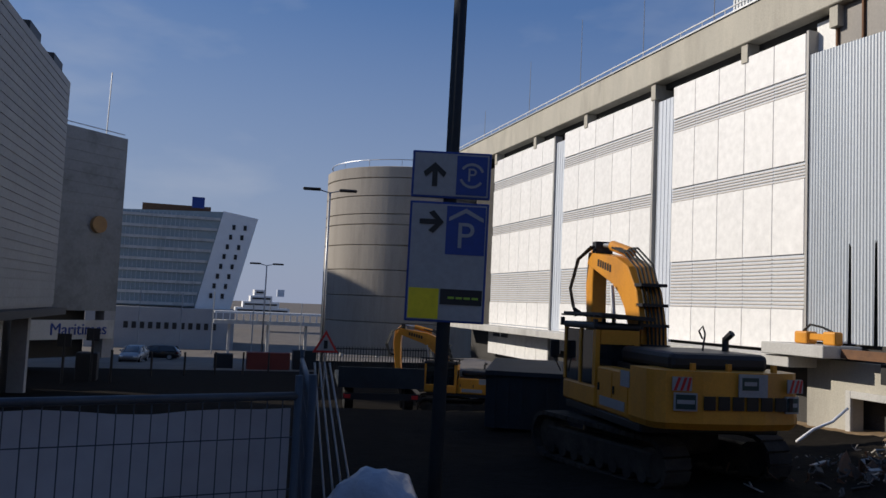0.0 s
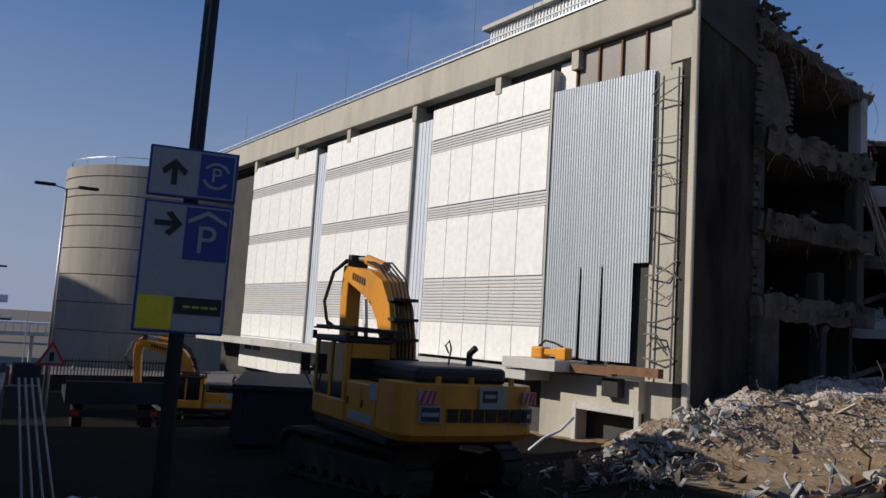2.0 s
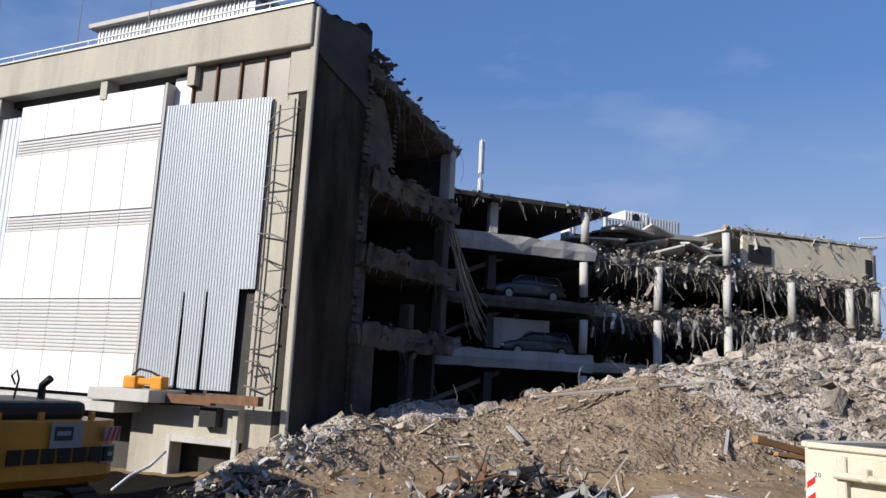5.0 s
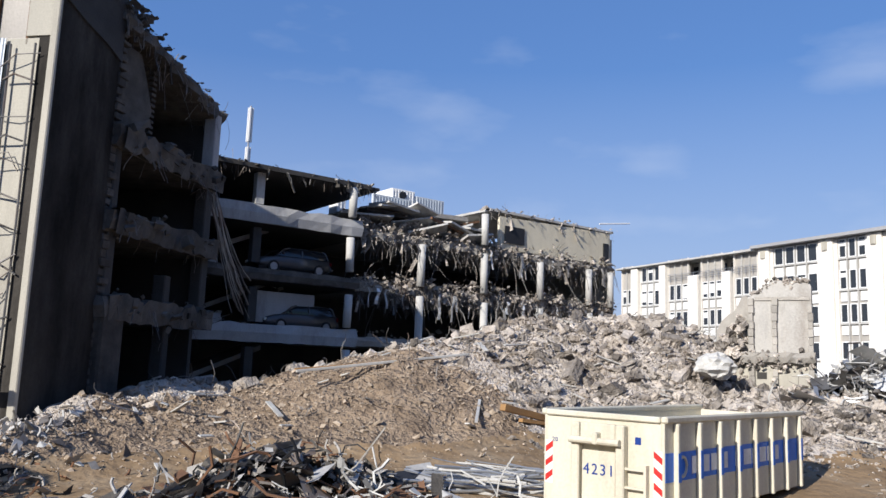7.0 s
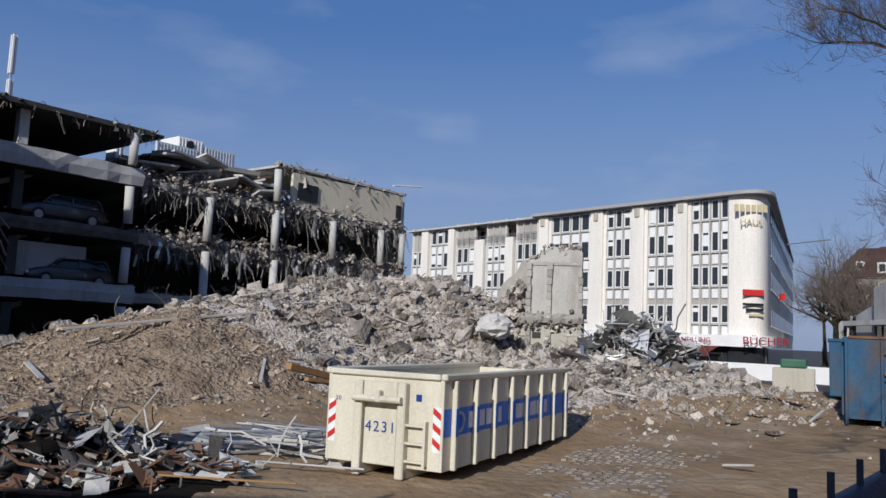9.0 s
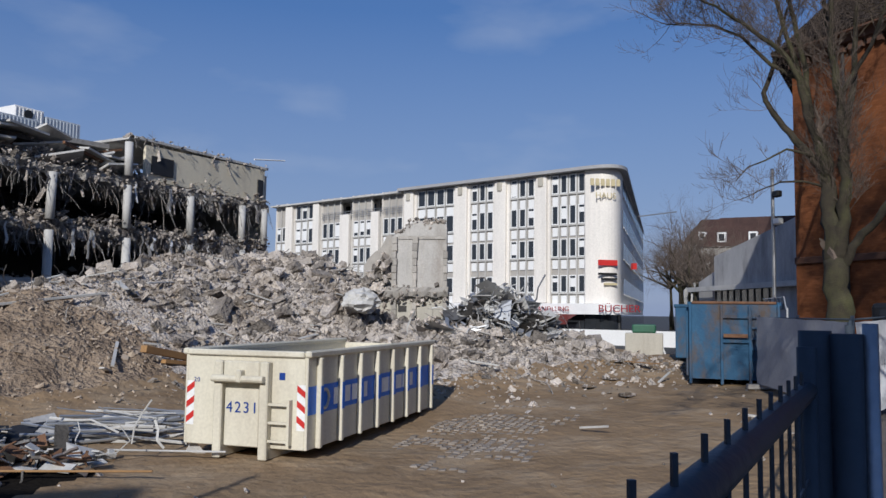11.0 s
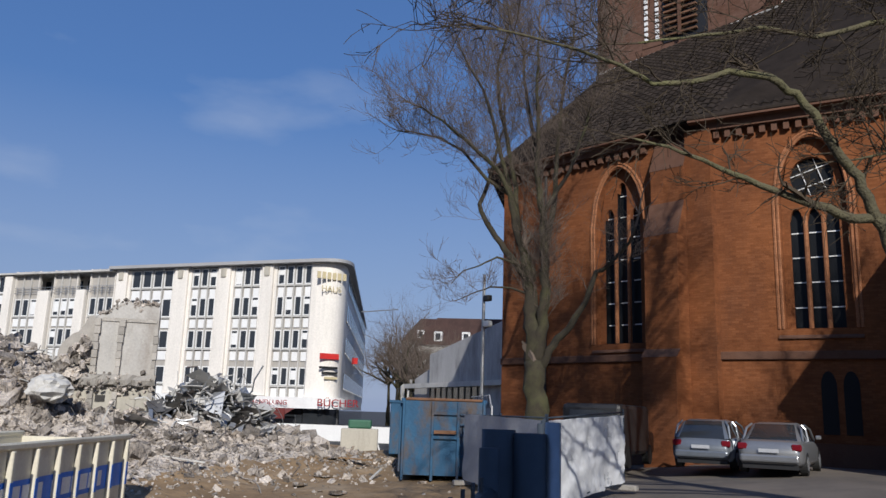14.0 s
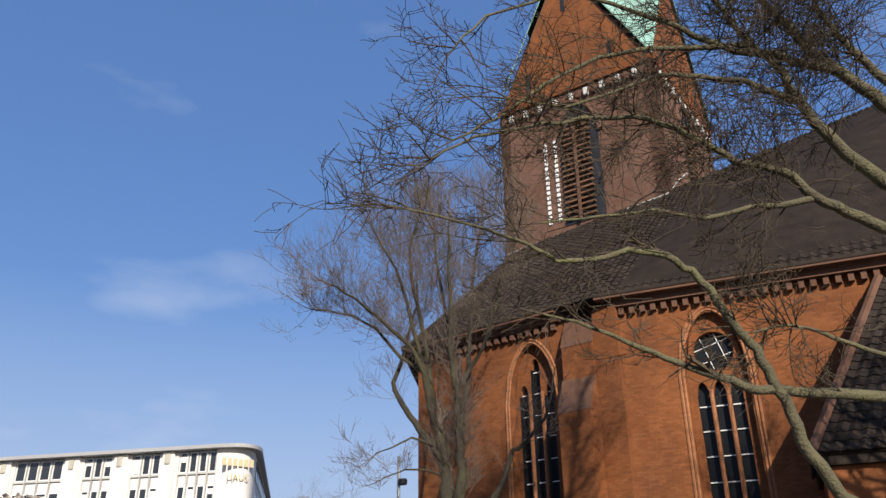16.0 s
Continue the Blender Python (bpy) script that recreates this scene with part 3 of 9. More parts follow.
while x < xs1:
    zt = 11.72 - 0.045 * (x - xs0) + rng.uniform(-0.01, 0.01)
    y = 22.48 - (x - xs0)
    zb = 1.85
    if y < 18.4:
        zb = 5.1
    if abs(y - 20.75) < 0.07 or abs(y - 19.75) < 0.06:
        zb = 4.95 + rng.uniform(-0.1, 0.2)
    row = [bm.verts.new(front @ Vector((x, 0.03 * (i % 4 in (1, 2)), z))) for z in (zb, (zb + zt) / 2, zt)]
    if prev:
        for k in (0, 1):
            bm.faces.new((prev[k], row[k], row[k + 1], prev[k + 1]))
    prev, i, x = row, i + 1, x + pitch / 4
sheet = part("corrugated_sheet", bm, M_CORR, garage, "light grey corrugated steel sheet torn at its foot")
mod = sheet.modifiers.new("thick", "SOLIDIFY")
mod.thickness = 0.006
part("backing_wall", boxed(fx(22.5), fx(17.9), 0.25, 0.45, 1.3, 11.3, m=front), M_INNER, garage)
# pale concrete edge with bent cladding rails
part("pier", boxed(fx(17.85), fx(16.35), 0.12, 0.9, -0.8, 11.55, m=front, bevel=0.03), M_CONC, garage, "pale concrete corner pier")
bm = bmesh.new()
for yy in (17.55, 16.75):
    tube(bm, [front @ Vector((fx(yy), -0.02, 1.4)), front @ Vector((fx(yy) + 0.03, 0.0, 6)), front @ Vector((fx(yy), -0.03, 11.3))], 0.035, 5)
for i in range(26):
    z = 1.7 + i * 0.37
    if rng.random() < 0.75:
        tube(bm, [front @ Vector((fx(17.6) + rng.uniform(-0.3, 0.1), -0.05, z)), front @ Vector((fx(17.2), -rng.uniform(0.05, 0.35), z + rng.uniform(-0.2, 0.4))), front @ Vector((fx(16.75) + rng.uniform(-0.2, 0.2), 0, z + rng.uniform(-0.5, 0.5)))], rng.choice((0.018, 0.03)), 5)
part("rail_frame", bm, M_STEEL, garage, "bent cladding rails left on the pier")
# upper glazing at the corner
part("glazing", boxed(fx(21.5), fx(17.2), 0.22, 0.28, 11.35, 13.05, m=front), M_DUSTPANE, garage, "dust-covered strip window")
for i in range(5):
    part("mullion", boxed(fx(21.5) + i * 1.07, fx(21.5) + i * 1.07 + 0.07, 0.12, 0.22, 11.35, 13.05, m=front), M_RUST, garage)
part("corner_block", boxed(fx(17.15), fx(16.3), 0.05, 0.6, 11.57, 13.06, m=front), M_CONC, garage)
part("vent_grille", boxed(fx(22.6), fx(21.75), 0.4, 0.5, 11.8, 12.9, m=front), M_WHITE, garage)
# canopy over the ground floor
part("canopy", boxed(fx(56), fx(21.8), -1.4, 0.05, 1.0, 1.36, m=front, bevel=0.02), M_PALE, garage, "grey concrete canopy")
part("canopy_end", boxed(fx(22.9), fx(20.2), -1.55, 0.0, 1.40, 1.78, m=front, bevel=0.02), M_PALE, garage)
for z, a0, a1 in ((1.42, 20.15, 18.3), (1.50, 18.5, 16.5)):
    part("steel_beam", boxed(fx(a0), fx(a1), -0.9, -0.65, z, z + 0.28, m=front), M_RUST, garage, "rusty steel canopy beam")
part("ground_floor_wall", boxed(fx(56), fx(22.2), 0.55, 0.75, -1.2, 1.0, m=front), M_INNER, garage)
part("wall_left_of_door", boxed(fx(22.2), fx(20.35), -0.25, 0.2, -1.2, 1.3, m=front), M_CONC, garage)
part("lintel", boxed(fx(20.35), fx(17.75), -0.25, 0.2, 0.32, 1.3, m=front), M_CONC, garage)
for a0, a1, z0, z1 in ((20.5, 20.3, -1.2, 0.42), (17.8, 17.6, -1.2, 0.42), (20.3, 17.8, 0.2, 0.42)):
    part("door_frame", boxed(fx(a0), fx(a1), -0.38, -0.255, z0, z1, m=front, bevel=0.015), M_PALE, garage)
# black sheet stands for the darkness behind the door
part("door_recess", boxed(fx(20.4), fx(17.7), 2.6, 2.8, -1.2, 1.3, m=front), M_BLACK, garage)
part("junction_box", boxed(fx(19.0), fx(18.3), -0.6, -0.27, 0.75, 1.35, m=front, bevel=0.02), M_BLACK, garage)

# rooftop
hut = part("roof_hut", boxed(fx(28.5), fx(20.2), 1.5, 5, 13.05, 16.2, m=front), M_CORR, garage, "pale corrugated roof hut")
part("hut_roof", boxed(fx(28.8), fx(20.0), 1.2, 5.2, 16.22, 16.4, m=front), M_LOUVRE, hut)
for i in range(40):
    part("rib", boxed(fx(28.4) + i * 0.2, fx(28.4) + i * 0.2 + 0.05, 1.45, 1.5, 13.1, 16.2, m=front), M_WHITE, hut)
for y, z in ((56.0, 18.5), (48.0, 20.0), (41.0, 20.5), (34.5, 20.0), (29.0, 19.0), (25.0, 19.0)):
    b_ = bmesh.new()
    tube(b_, [front @ Vector((fx(y), 0.9, 13.0)), front @ Vector((fx(y) + 0.05, 0.9, z - 1.2))], [0.035, 0.018], 5)
    part("lightning_rod", b_, M_GALV, garage)

# ---- torn side of the near block ----
NEAR = Matrix.Translation((0, 16.0, 0))
bm = bmesh.new()
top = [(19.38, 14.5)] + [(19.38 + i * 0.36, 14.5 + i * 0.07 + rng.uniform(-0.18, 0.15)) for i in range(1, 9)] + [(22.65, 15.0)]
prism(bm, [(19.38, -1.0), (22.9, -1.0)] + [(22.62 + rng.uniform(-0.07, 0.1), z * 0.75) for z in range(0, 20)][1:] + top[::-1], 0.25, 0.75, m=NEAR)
part("side_wall", bm, M_DARKWALL, garage, "tall sooty concrete cross wall with torn edge, darkened for its shaded side")
bm = bmesh.new()
prism(bm, [(19.5, 12.9), (20.6, 12.55), (21.7, 12.3), (22.55, 12.0), (22.5, 14.75), (21.5, 14.7), (20.4, 14.5), (19.5, 14.4)], 0.18, 0.245, m=NEAR)
part("unstained_strip", bm, M_INNER, garage, "lighter plaster left at the wall head")
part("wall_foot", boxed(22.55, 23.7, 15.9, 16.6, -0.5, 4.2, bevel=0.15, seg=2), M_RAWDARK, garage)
part("corner_edge", boxed(19.28, 19.42, 16.1, 16.35, -0.6, 14.45, bevel=0.03), M_CONC, garage)
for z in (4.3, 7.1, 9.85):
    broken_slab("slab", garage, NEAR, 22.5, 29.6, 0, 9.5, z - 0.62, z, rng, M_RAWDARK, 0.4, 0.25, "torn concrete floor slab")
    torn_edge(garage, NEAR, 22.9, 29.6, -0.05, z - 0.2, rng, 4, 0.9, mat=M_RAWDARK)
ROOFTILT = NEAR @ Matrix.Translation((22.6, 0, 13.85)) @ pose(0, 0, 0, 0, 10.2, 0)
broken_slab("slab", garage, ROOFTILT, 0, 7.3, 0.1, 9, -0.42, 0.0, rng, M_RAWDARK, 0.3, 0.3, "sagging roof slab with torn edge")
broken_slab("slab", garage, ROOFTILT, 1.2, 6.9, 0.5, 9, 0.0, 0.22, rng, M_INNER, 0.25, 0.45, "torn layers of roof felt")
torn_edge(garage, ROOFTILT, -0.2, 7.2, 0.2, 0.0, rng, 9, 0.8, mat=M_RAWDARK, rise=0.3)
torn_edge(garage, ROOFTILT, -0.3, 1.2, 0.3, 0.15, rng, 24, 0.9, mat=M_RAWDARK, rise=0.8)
# toothed edge of the torn cross wall, and loose plaster hanging from it
for k in range(46):
    z = 0.4 + k * 0.285
    w = rng.uniform(0.1, 0.45)
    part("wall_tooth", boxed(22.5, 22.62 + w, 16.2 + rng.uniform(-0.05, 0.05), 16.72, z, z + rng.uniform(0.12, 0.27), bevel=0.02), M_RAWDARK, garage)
for z in (4.3, 7.1, 9.85):
    bm = bmesh.new()
    n = 22
    prev = None
    for i in range(n + 1):
        x = 22.7 + 6.9 * i / n
        drop = 0.06 * math.sin(i * 0.9 + z) + rng.uniform(-0.1, 0.06) - (0.25 if rng.random() < 0.12 else 0)
        row = [bm.verts.new(NEAR @ Vector(c)) for c in ((x, -0.1 + rng.uniform(-0.06, 0.06), z - 0.72 + rng.uniform(-0.1, 0.08)), (x, -0.16 + rng.uniform(-0.04, 0.04), z + 0.08 + drop), (x, 0.12, z + 0.1 + drop), (x, 0.2, z - 0.7))]
        if prev:
            for k in range(3):
                bm.faces.new((prev[k], row[k], row[k + 1], prev[k + 1]))
        prev = row
    bmesh.ops.recalc_face_normals(bm, faces=bm.faces[:])
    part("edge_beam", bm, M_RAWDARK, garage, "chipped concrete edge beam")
bm = bmesh.new()
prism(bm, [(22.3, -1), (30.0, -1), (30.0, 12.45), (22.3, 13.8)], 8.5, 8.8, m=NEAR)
# black walls carry the interior's darkness in their colour
part("cross_wall", bm, M_BLACK, garage, "inner wall coloured dark for the unlit depth")
part("cross_wall", boxed(30.3, 38.0, 25.5, 25.8, -1, 11.4), M_BLACK, garage, "inner wall coloured dark for the unlit depth")
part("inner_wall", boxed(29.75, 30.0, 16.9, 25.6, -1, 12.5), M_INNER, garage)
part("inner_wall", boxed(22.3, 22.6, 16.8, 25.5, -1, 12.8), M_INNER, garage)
part("column", boxed(29.0, 29.5, 16.1, 16.6, 9.9, 12.5, bevel=0.03), M_SPANDREL, garage)
for x0, x1, z0, z1 in ((28.9, 29.45, 7.1, 9.2), (29.0, 29.5, 4.3, 6.45), (26.4, 26.8, 4.3, 5.4), (22.75, 23.2, 4.3, 6.5), (22.75, 23.1, 7.1, 9.2), (26.6, 27.0, 0.2, 3.7)):
    part("column", boxed(x0, x1, 16.2, 16.7, z0, z1, bevel=0.04), M_INNER, garage)
# a pale wall given the shade-toned concrete
for x0, x1, z0, z1 in ((22.8, 25.0, 9.9, 12.9),):
    bm = bmesh.new()
    prism(bm, [(x0, z0), (x1 - 0.5, z0), (x1, z0 + 1.2), (x1 - 0.3, z0 + 1.9), (x1 - 0.9, z1), (x0, z1)], 0.5, 0.7, m=NEAR)
    part("wall_remnant", bm, M_RAWDARK, garage, "pale remnant of a room wall, coloured for its shade")
    for i in range(14):
        part("rib", boxed(25.0, 25.25, 16.55, 16.75, 9.95 + i * 0.2, 10.05 + i * 0.2), M_RAWDARK, garage)

# ---- rear wing, open and torn ----
WING = facing((39.6, 13.6), (56.0, -1.2))
for z in (9.7, 6.8, 3.9):
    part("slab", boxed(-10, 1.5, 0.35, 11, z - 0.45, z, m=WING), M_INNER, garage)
    lo_, hi_ = (0.55, 0.3) if z != 6.8 else (0.42, 0.12)
    broken_slab("spandrel", garage, WING, -10, 0.7, -0.05, 0.3, z - lo_, z + hi_, rng, M_SPANDREL if z != 6.8 else M_RAWDARK, 0.6, 0.10, "grey concrete spandrel beam with dirt streaks")
    if z > 4:
        broken_slab("slab", garage, WING, 0.7, 21, 0.25, 11, z - 0.4, z, rng, M_RAW, 0.35, 0.45, "torn concrete deck")
        torn_edge(garage, WING, 0.7, 21, 0.25, z - 0.15, rng, 26, 1.3, mat=M_RUBBLE, size=0.6)
        torn_edge(garage, WING, 0.7, 21, 0.5, z + 0.12, rng, 18, 0.6, mat=M_RUBBLE, size=0.7)
    else:
        broken_slab("slab", garage, WING, 0.7, 21, 0.1, 11, z - 0.45, z, rng, M_RAW, 0.5, 0.15)
# closes the wing with the shade-dark tone
part("back_wall", boxed(-12, 21, 9.5, 9.8, -1, 11.9, m=WING), M_INNER, garage, "inner wall coloured dark for the unlit depth")
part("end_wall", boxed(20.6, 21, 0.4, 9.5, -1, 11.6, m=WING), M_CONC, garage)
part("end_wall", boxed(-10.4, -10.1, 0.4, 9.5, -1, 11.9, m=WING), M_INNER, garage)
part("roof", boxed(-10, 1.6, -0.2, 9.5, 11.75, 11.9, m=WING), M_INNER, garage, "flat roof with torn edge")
torn_edge(garage, WING, -1.5, 1.8, 0.0, 11.9, rng, 7, 0.4, rise=0.3)
part("roof_edge", boxed(-10, 1.0, -0.32, -0.2, 11.72, 11.95, m=WING), M_INNER, garage)
torn_edge(garage, WING, -10, 1.6, -0.2, 11.9, rng, 5, 0.5, mat=M_RAWDARK, rise=0.15)
torn_edge(garage, WING, 1.0, 10.5, 0.9, 10.15, rng, 40, 0.5, mat=M_RUBBLE, size=0.7)
torn_edge(garage, WING, 1.5, 10.0, 2.4, 10.6, rng, 18, 0.4, mat=M_RAW)
torn_edge(garage, WING, 9.5, 20.8, 0.35, 12.1, rng, 8, 0.4, mat=M_RUBBLE, rise=0.3)
torn_edge(garage, WING, 3.0, 20.8, 0.2, 6.95, rng, 20, 0.7, mat=M_RUBBLE, size=0.6)
bm = bmesh.new()
for _ in range(40):
    x = rng.uniform(1.5, 10)
    mm = WING @ pose(x, rng.uniform(0.4, 5), rng.uniform(10.0, 11.3), rng.uniform(-25, 10), rng.uniform(-22, 22), rng.uniform(-30, 30))
    box(bm, -rng.uniform(0.5, 1.6), rng.uniform(0.5, 1.6), -0.8, 0.9, -0.05, 0.06, m=mm)
d = part("roof_debris", bm, M_PALE, garage, "collapsed roof plates")
d["kind"] = "stuff"
bm = bmesh.new()
for _ in range(12):
    x = rng.uniform(2.5, 9)
    mm = WING @ pose(x, rng.uniform(0.3, 3), rng.uniform(10.4, 11.2), 0, rng.uniform(-28, 25), rng.uniform(-20, 20))
    box(bm, -2.0, 2.0, -0.07, 0.07, -0.07, 0.07, m=mm)
d = part("roof_beam", bm, M_RUST, garage, "fallen rusty roof beams")
d["kind"] = "stuff"
part("roof_slab", boxed(1.0, 4.2, 0.8, 9, 10.9, 11.1, m=WING @ pose(0, 0, 0, 0, 2.5, 0)), M_INNER, garage)
part("roof_slab", boxed(4, 9.4, 1.2, 9, 10.9, 11.15, m=WING @ pose(0, 0, 0, 0, -2.5, 0)), M_RAW, garage)
for i, (x, z0, z1) in enumerate(((0.05, -0.5, 3.15), (0.05, 4.3, 6.0), (0.05, 7.2, 9.0), (0.05, 10.1, 11.7), (4.6, 0, 6.3), (4.6, 6.85, 9.2), (9.2, 0, 6.3), (9.2, 6.85, 9.2), (9.2, 9.75, 11.6),
                                 (13.8, 0, 6.3), (13.8, 6.85, 9.2), (18.2, 0, 6.3), (18.2, 6.85, 9.2), (20.3, 6.85, 9.2))):
    tb = bmesh.new()
    tube(tb, [WING @ Vector((x, -0.12, z0)), WING @ Vector((x + rng.uniform(-0.06, 0.06), -0.12, z1))], 0.22, 14)
    part("column", tb, M_PALE, garage, "pale round concrete column", smooth=True)
for z0, z1 in ((-0.5, 3.1), (4.3, 6.0), (7.2, 8.95), (10.1, 11.7)):
    # only the topmost is pale; those below take the shade-dark tone
    part("column", boxed(-5.2, -4.75, 0.35, 0.8, z0, z1, m=WING, bevel=0.02), M_PALE if z0 > 9 else M_INNER, garage)
for z in (0.6, 3.9, 6.8):
    bm = bmesh.new()
    prism(bm, [(-9.5, z - 0.3), (-3.2, z + 2.4), (-3.2, z + 2.65), (-9.5, z - 0.05)], 3.0, 6.0, m=WING)
    part("ramp", bm, M_SPANDREL, garage, "sloping concrete ramp")
    part("ramp_wall", boxed(-7.5, -5.5, 1.2, 1.4, z + 0.45, z + 1.6, m=WING @ pose(0, 0, 0, 0, -8, 0)), M_SPANDREL, garage)
part("room_wall", boxed(-4.6, -1.3, 1.0, 1.2, 4.35, 5.9, m=WING), M_SPANDREL, garage)
# beige room on the top deck
bm = bmesh.new()
prism(bm, [(10.6, 9.75), (10.6, 11.75), (20.6, 11.95), (20.6, 9.75)], 0.22, 0.42, m=WING)
part("upper_wall", bm, material("beige_render", (0.68, 0.62, 0.48), (0.60, 0.545, 0.42), 0.85, 0.8, 16, 0.1, stain=(0.40, 0.35, 0.27), stain_amount=0.4, streak=3), garage, "beige rendered room wall")
part("room_window", boxed(11.0, 12.6, 0.14, 0.216, 10.15, 11.2, m=WING), M_BLACK, garage, "dark window hole")
part("room_window", boxed(19.9, 20.4, 0.14, 0.216, 10.0, 11.2, m=WING), M_BLACK, garage)
part("upper_roof", boxed(9.8, 20.9, 0.18, 8, 11.98, 12.12, m=WING), M_PALE, garage)
tb = bmesh.new()
tube(tb, [WING @ Vector((19.5, 0.2, 12.5)), WING @ Vector((22.6, 0.2, 12.95))], 0.05, 5)
part("roof_rail", tb, M_WHITE, garage)
# rubbish and dust lying inside
for z in (3.95, 6.85):
    torn_edge(garage, WING, -9, 20, 3.0, z + 0.1, rng, 4, 0.3)
for i in range(34):
    x, z = rng.uniform(1.0, 20.5), rng.choice((9.4, 6.5))
    L = rng.uniform(0.4, 1.5)
    bm = bmesh.new()
    w = rng.uniform(0.04, 0.13)
    prev = None
    for k in range(5):
        c = Vector((x + rng.gauss(0, 0.05), -0.15 + rng.gauss(0, 0.06), z - L * k / 4))
        row = [bm.verts.new(WING @ (c + Vector((e_ * w * rng.uniform(0.5, 1.2), 0, 0)))) for e_ in (-1, 1)]
        if prev:
            bm.faces.new((prev[0], prev[1], row[1], row[0]))
        prev = row
    mod_ = part("hanging_strip", bm, rng.choice((M_WHITE, M_PALE, M_STEEL, M_RAW)), garage, "torn strip hanging from the deck").modifiers.new("thick", "SOLIDIFY")
    mod_.thickness = 0.02
# hanging cable bundle between the block and the wing
for i in range(12):
    bm = bmesh.new()
    a_ = Vector((29.5 + rng.uniform(-0.3, 0.4), 16.4, 9.6))
    b_ = Vector((33.0 + rng.uniform(-1.2, 0.8), 16.2, 5.2 + rng.uniform(-0.8, 1.0)))
    pts = [a_.lerp(b_, k / 6) + Vector((rng.uniform(-0.12, 0.12), 0, -0.5 * math.sin(k / 6 * 3.14) + rng.uniform(-0.1, 0.1))) for k in range(7)]
    tube(bm, pts, rng.choice((0.02, 0.04, 0.06)), 5)
    part("torn_cable", bm, M_STEEL, garage)
# roof plant and mast on the wing
for x0, x1, y0, y1, z0, z1, mat in ((6.4, 8.2, 6, 8.5, 11.2, 13.75, M_WHITE), (4.6, 7.6, 5.4, 5.5, 11.2, 13.0, M_CORR), (8.3, 10.6, 6, 8, 11.2, 13.5, M_CORR), (1.9, 2.5, 5, 6, 11.2, 12.8, M_WHITE)):
    unit = tagged(link("air_conditioning_unit", boxed(x0, x1, y0, y1, z0 - 0.4, z1, m=WING, bevel=0.03), mat), "pale roof plant unit on the torn roof", "roof unit")
    for k in range(int((x1 - x0) / 0.22)):
        part("rib", boxed(x0 + 0.05 + k * 0.22, x0 + 0.1 + k * 0.22, y0 - 0.04, y0 - 0.002, z0 - 0.3, z1 - 0.08, m=WING), mat, unit)
fan = bmesh.new()
tube(fan, [WING @ Vector((7.2, 5.97, 13.35)), WING @ Vector((7.2, 5.90, 13.35))], 0.26, 16)
tagged(link("roof_fan", fan, M_BLACK), "round fan of the roof plant unit", "fan")
mast = thing("antenna_mast", WING @ pose(-3.0, 7.2, 11.9), "slim white mobile antenna mast on the roof", "mast")
part("pole", tube(bmesh.new(), [(0, 0, 0), (0, 0, 5.4)], 0.06, 8), M_GALV, mast)
for a in range(3):
    c, s = math.cos(a * 2.1) * 0.13, math.sin(a * 2.1) * 0.13
    part("antenna", boxed(c - 0.055, c + 0.055, s - 0.04, s + 0.04, 3.2, 5.3, bevel=0.015), M_WHITE, mast)
    part("antenna", boxed(c - 0.05, c + 0.05, s - 0.035, s + 0.035, 1.6, 2.9, bevel=0.015), M_WHITE, mast)

# ---- round tower ----
tower = thing("ramp_tower", pose(16.5, 65.5, 0), "round weathered concrete ramp tower with horizontal joints", "tower")
zs = [-1.5, 1.0, 3.0, 5.0, 6.9, 8.5, 9.3, 10.7, 12.1, 13.0]
for z0, z1 in zip(zs, zs[1:]):
    b_ = bmesh.new()
    n = 96
    ring = lambda r, z: [b_.verts.new((r * math.cos(k * math.tau / n), r * math.sin(k * math.tau / n), z)) for k in range(n)]
    rr = [ring(7.08, z0), ring(7.2, z0 + 0.05), ring(7.2, z1 - 0.05), ring(7.08, z1)]
    for p_, q_ in zip(rr, rr[1:]):
        for k in range(n):
            b_.faces.new((p_[k], p_[(k + 1) % n], q_[(k + 1) % n], q_[k]))
    b_.faces.new(rr[-1])
    part("ring", b_, M_TOWER, tower, smooth=False)
b_ = bmesh.new()
pts = [(6.9 * math.cos(k * math.tau / 48), 6.9 * math.sin(k * math.tau / 48), 13.55) for k in range(49)]
tube(b_, pts, 0.03, 5)
for k in range(0, 48, 3):
    tube(b_, [pts[k], (pts[k][0], pts[k][1], 13.0)], 0.02, 4)
part("railing", b_, M_GALV, tower)

bar_fence = thing("bar_fence", pose(7.6, 55.5, ground_z(7.6, 55.5)), "dark steel bar fence before the round tower", "fence")
for z in (0.25, 1.75):
    part("rail", boxed(0, 9.5, -0.03, 0.03, z, z + 0.08), M_BLACK, bar_fence)
for i in range(48):
    part("bar", boxed(i * 0.2, i * 0.2 + 0.05, -0.02, 0.02, -0.2, 1.95), M_BLACK, bar_fence)
part("base_wall", boxed(0, 9.5, 0.1, 0.3, -0.3, 0.9), M_DARKBLUE, bar_fence)

# ---- white office building with a rounded corner ----
rng = random.Random(11)
WB = facing((95.0, -16.5), (71.5, -34.0))
M_LETTERRED = material("dark_red_letters", (0.30, 0.02, 0.025), (0.25, 0.016, 0.02), 0.5, 1.5, 20, 0.0)
office = thing("office_building", Matrix.Identity(4), "white five-storey office building with rounded corner and shop", "building")
FLOORS = [(14.93, 16.7), (11.71, 13.53), (8.34, 10.08), (4.69, 6.31)]


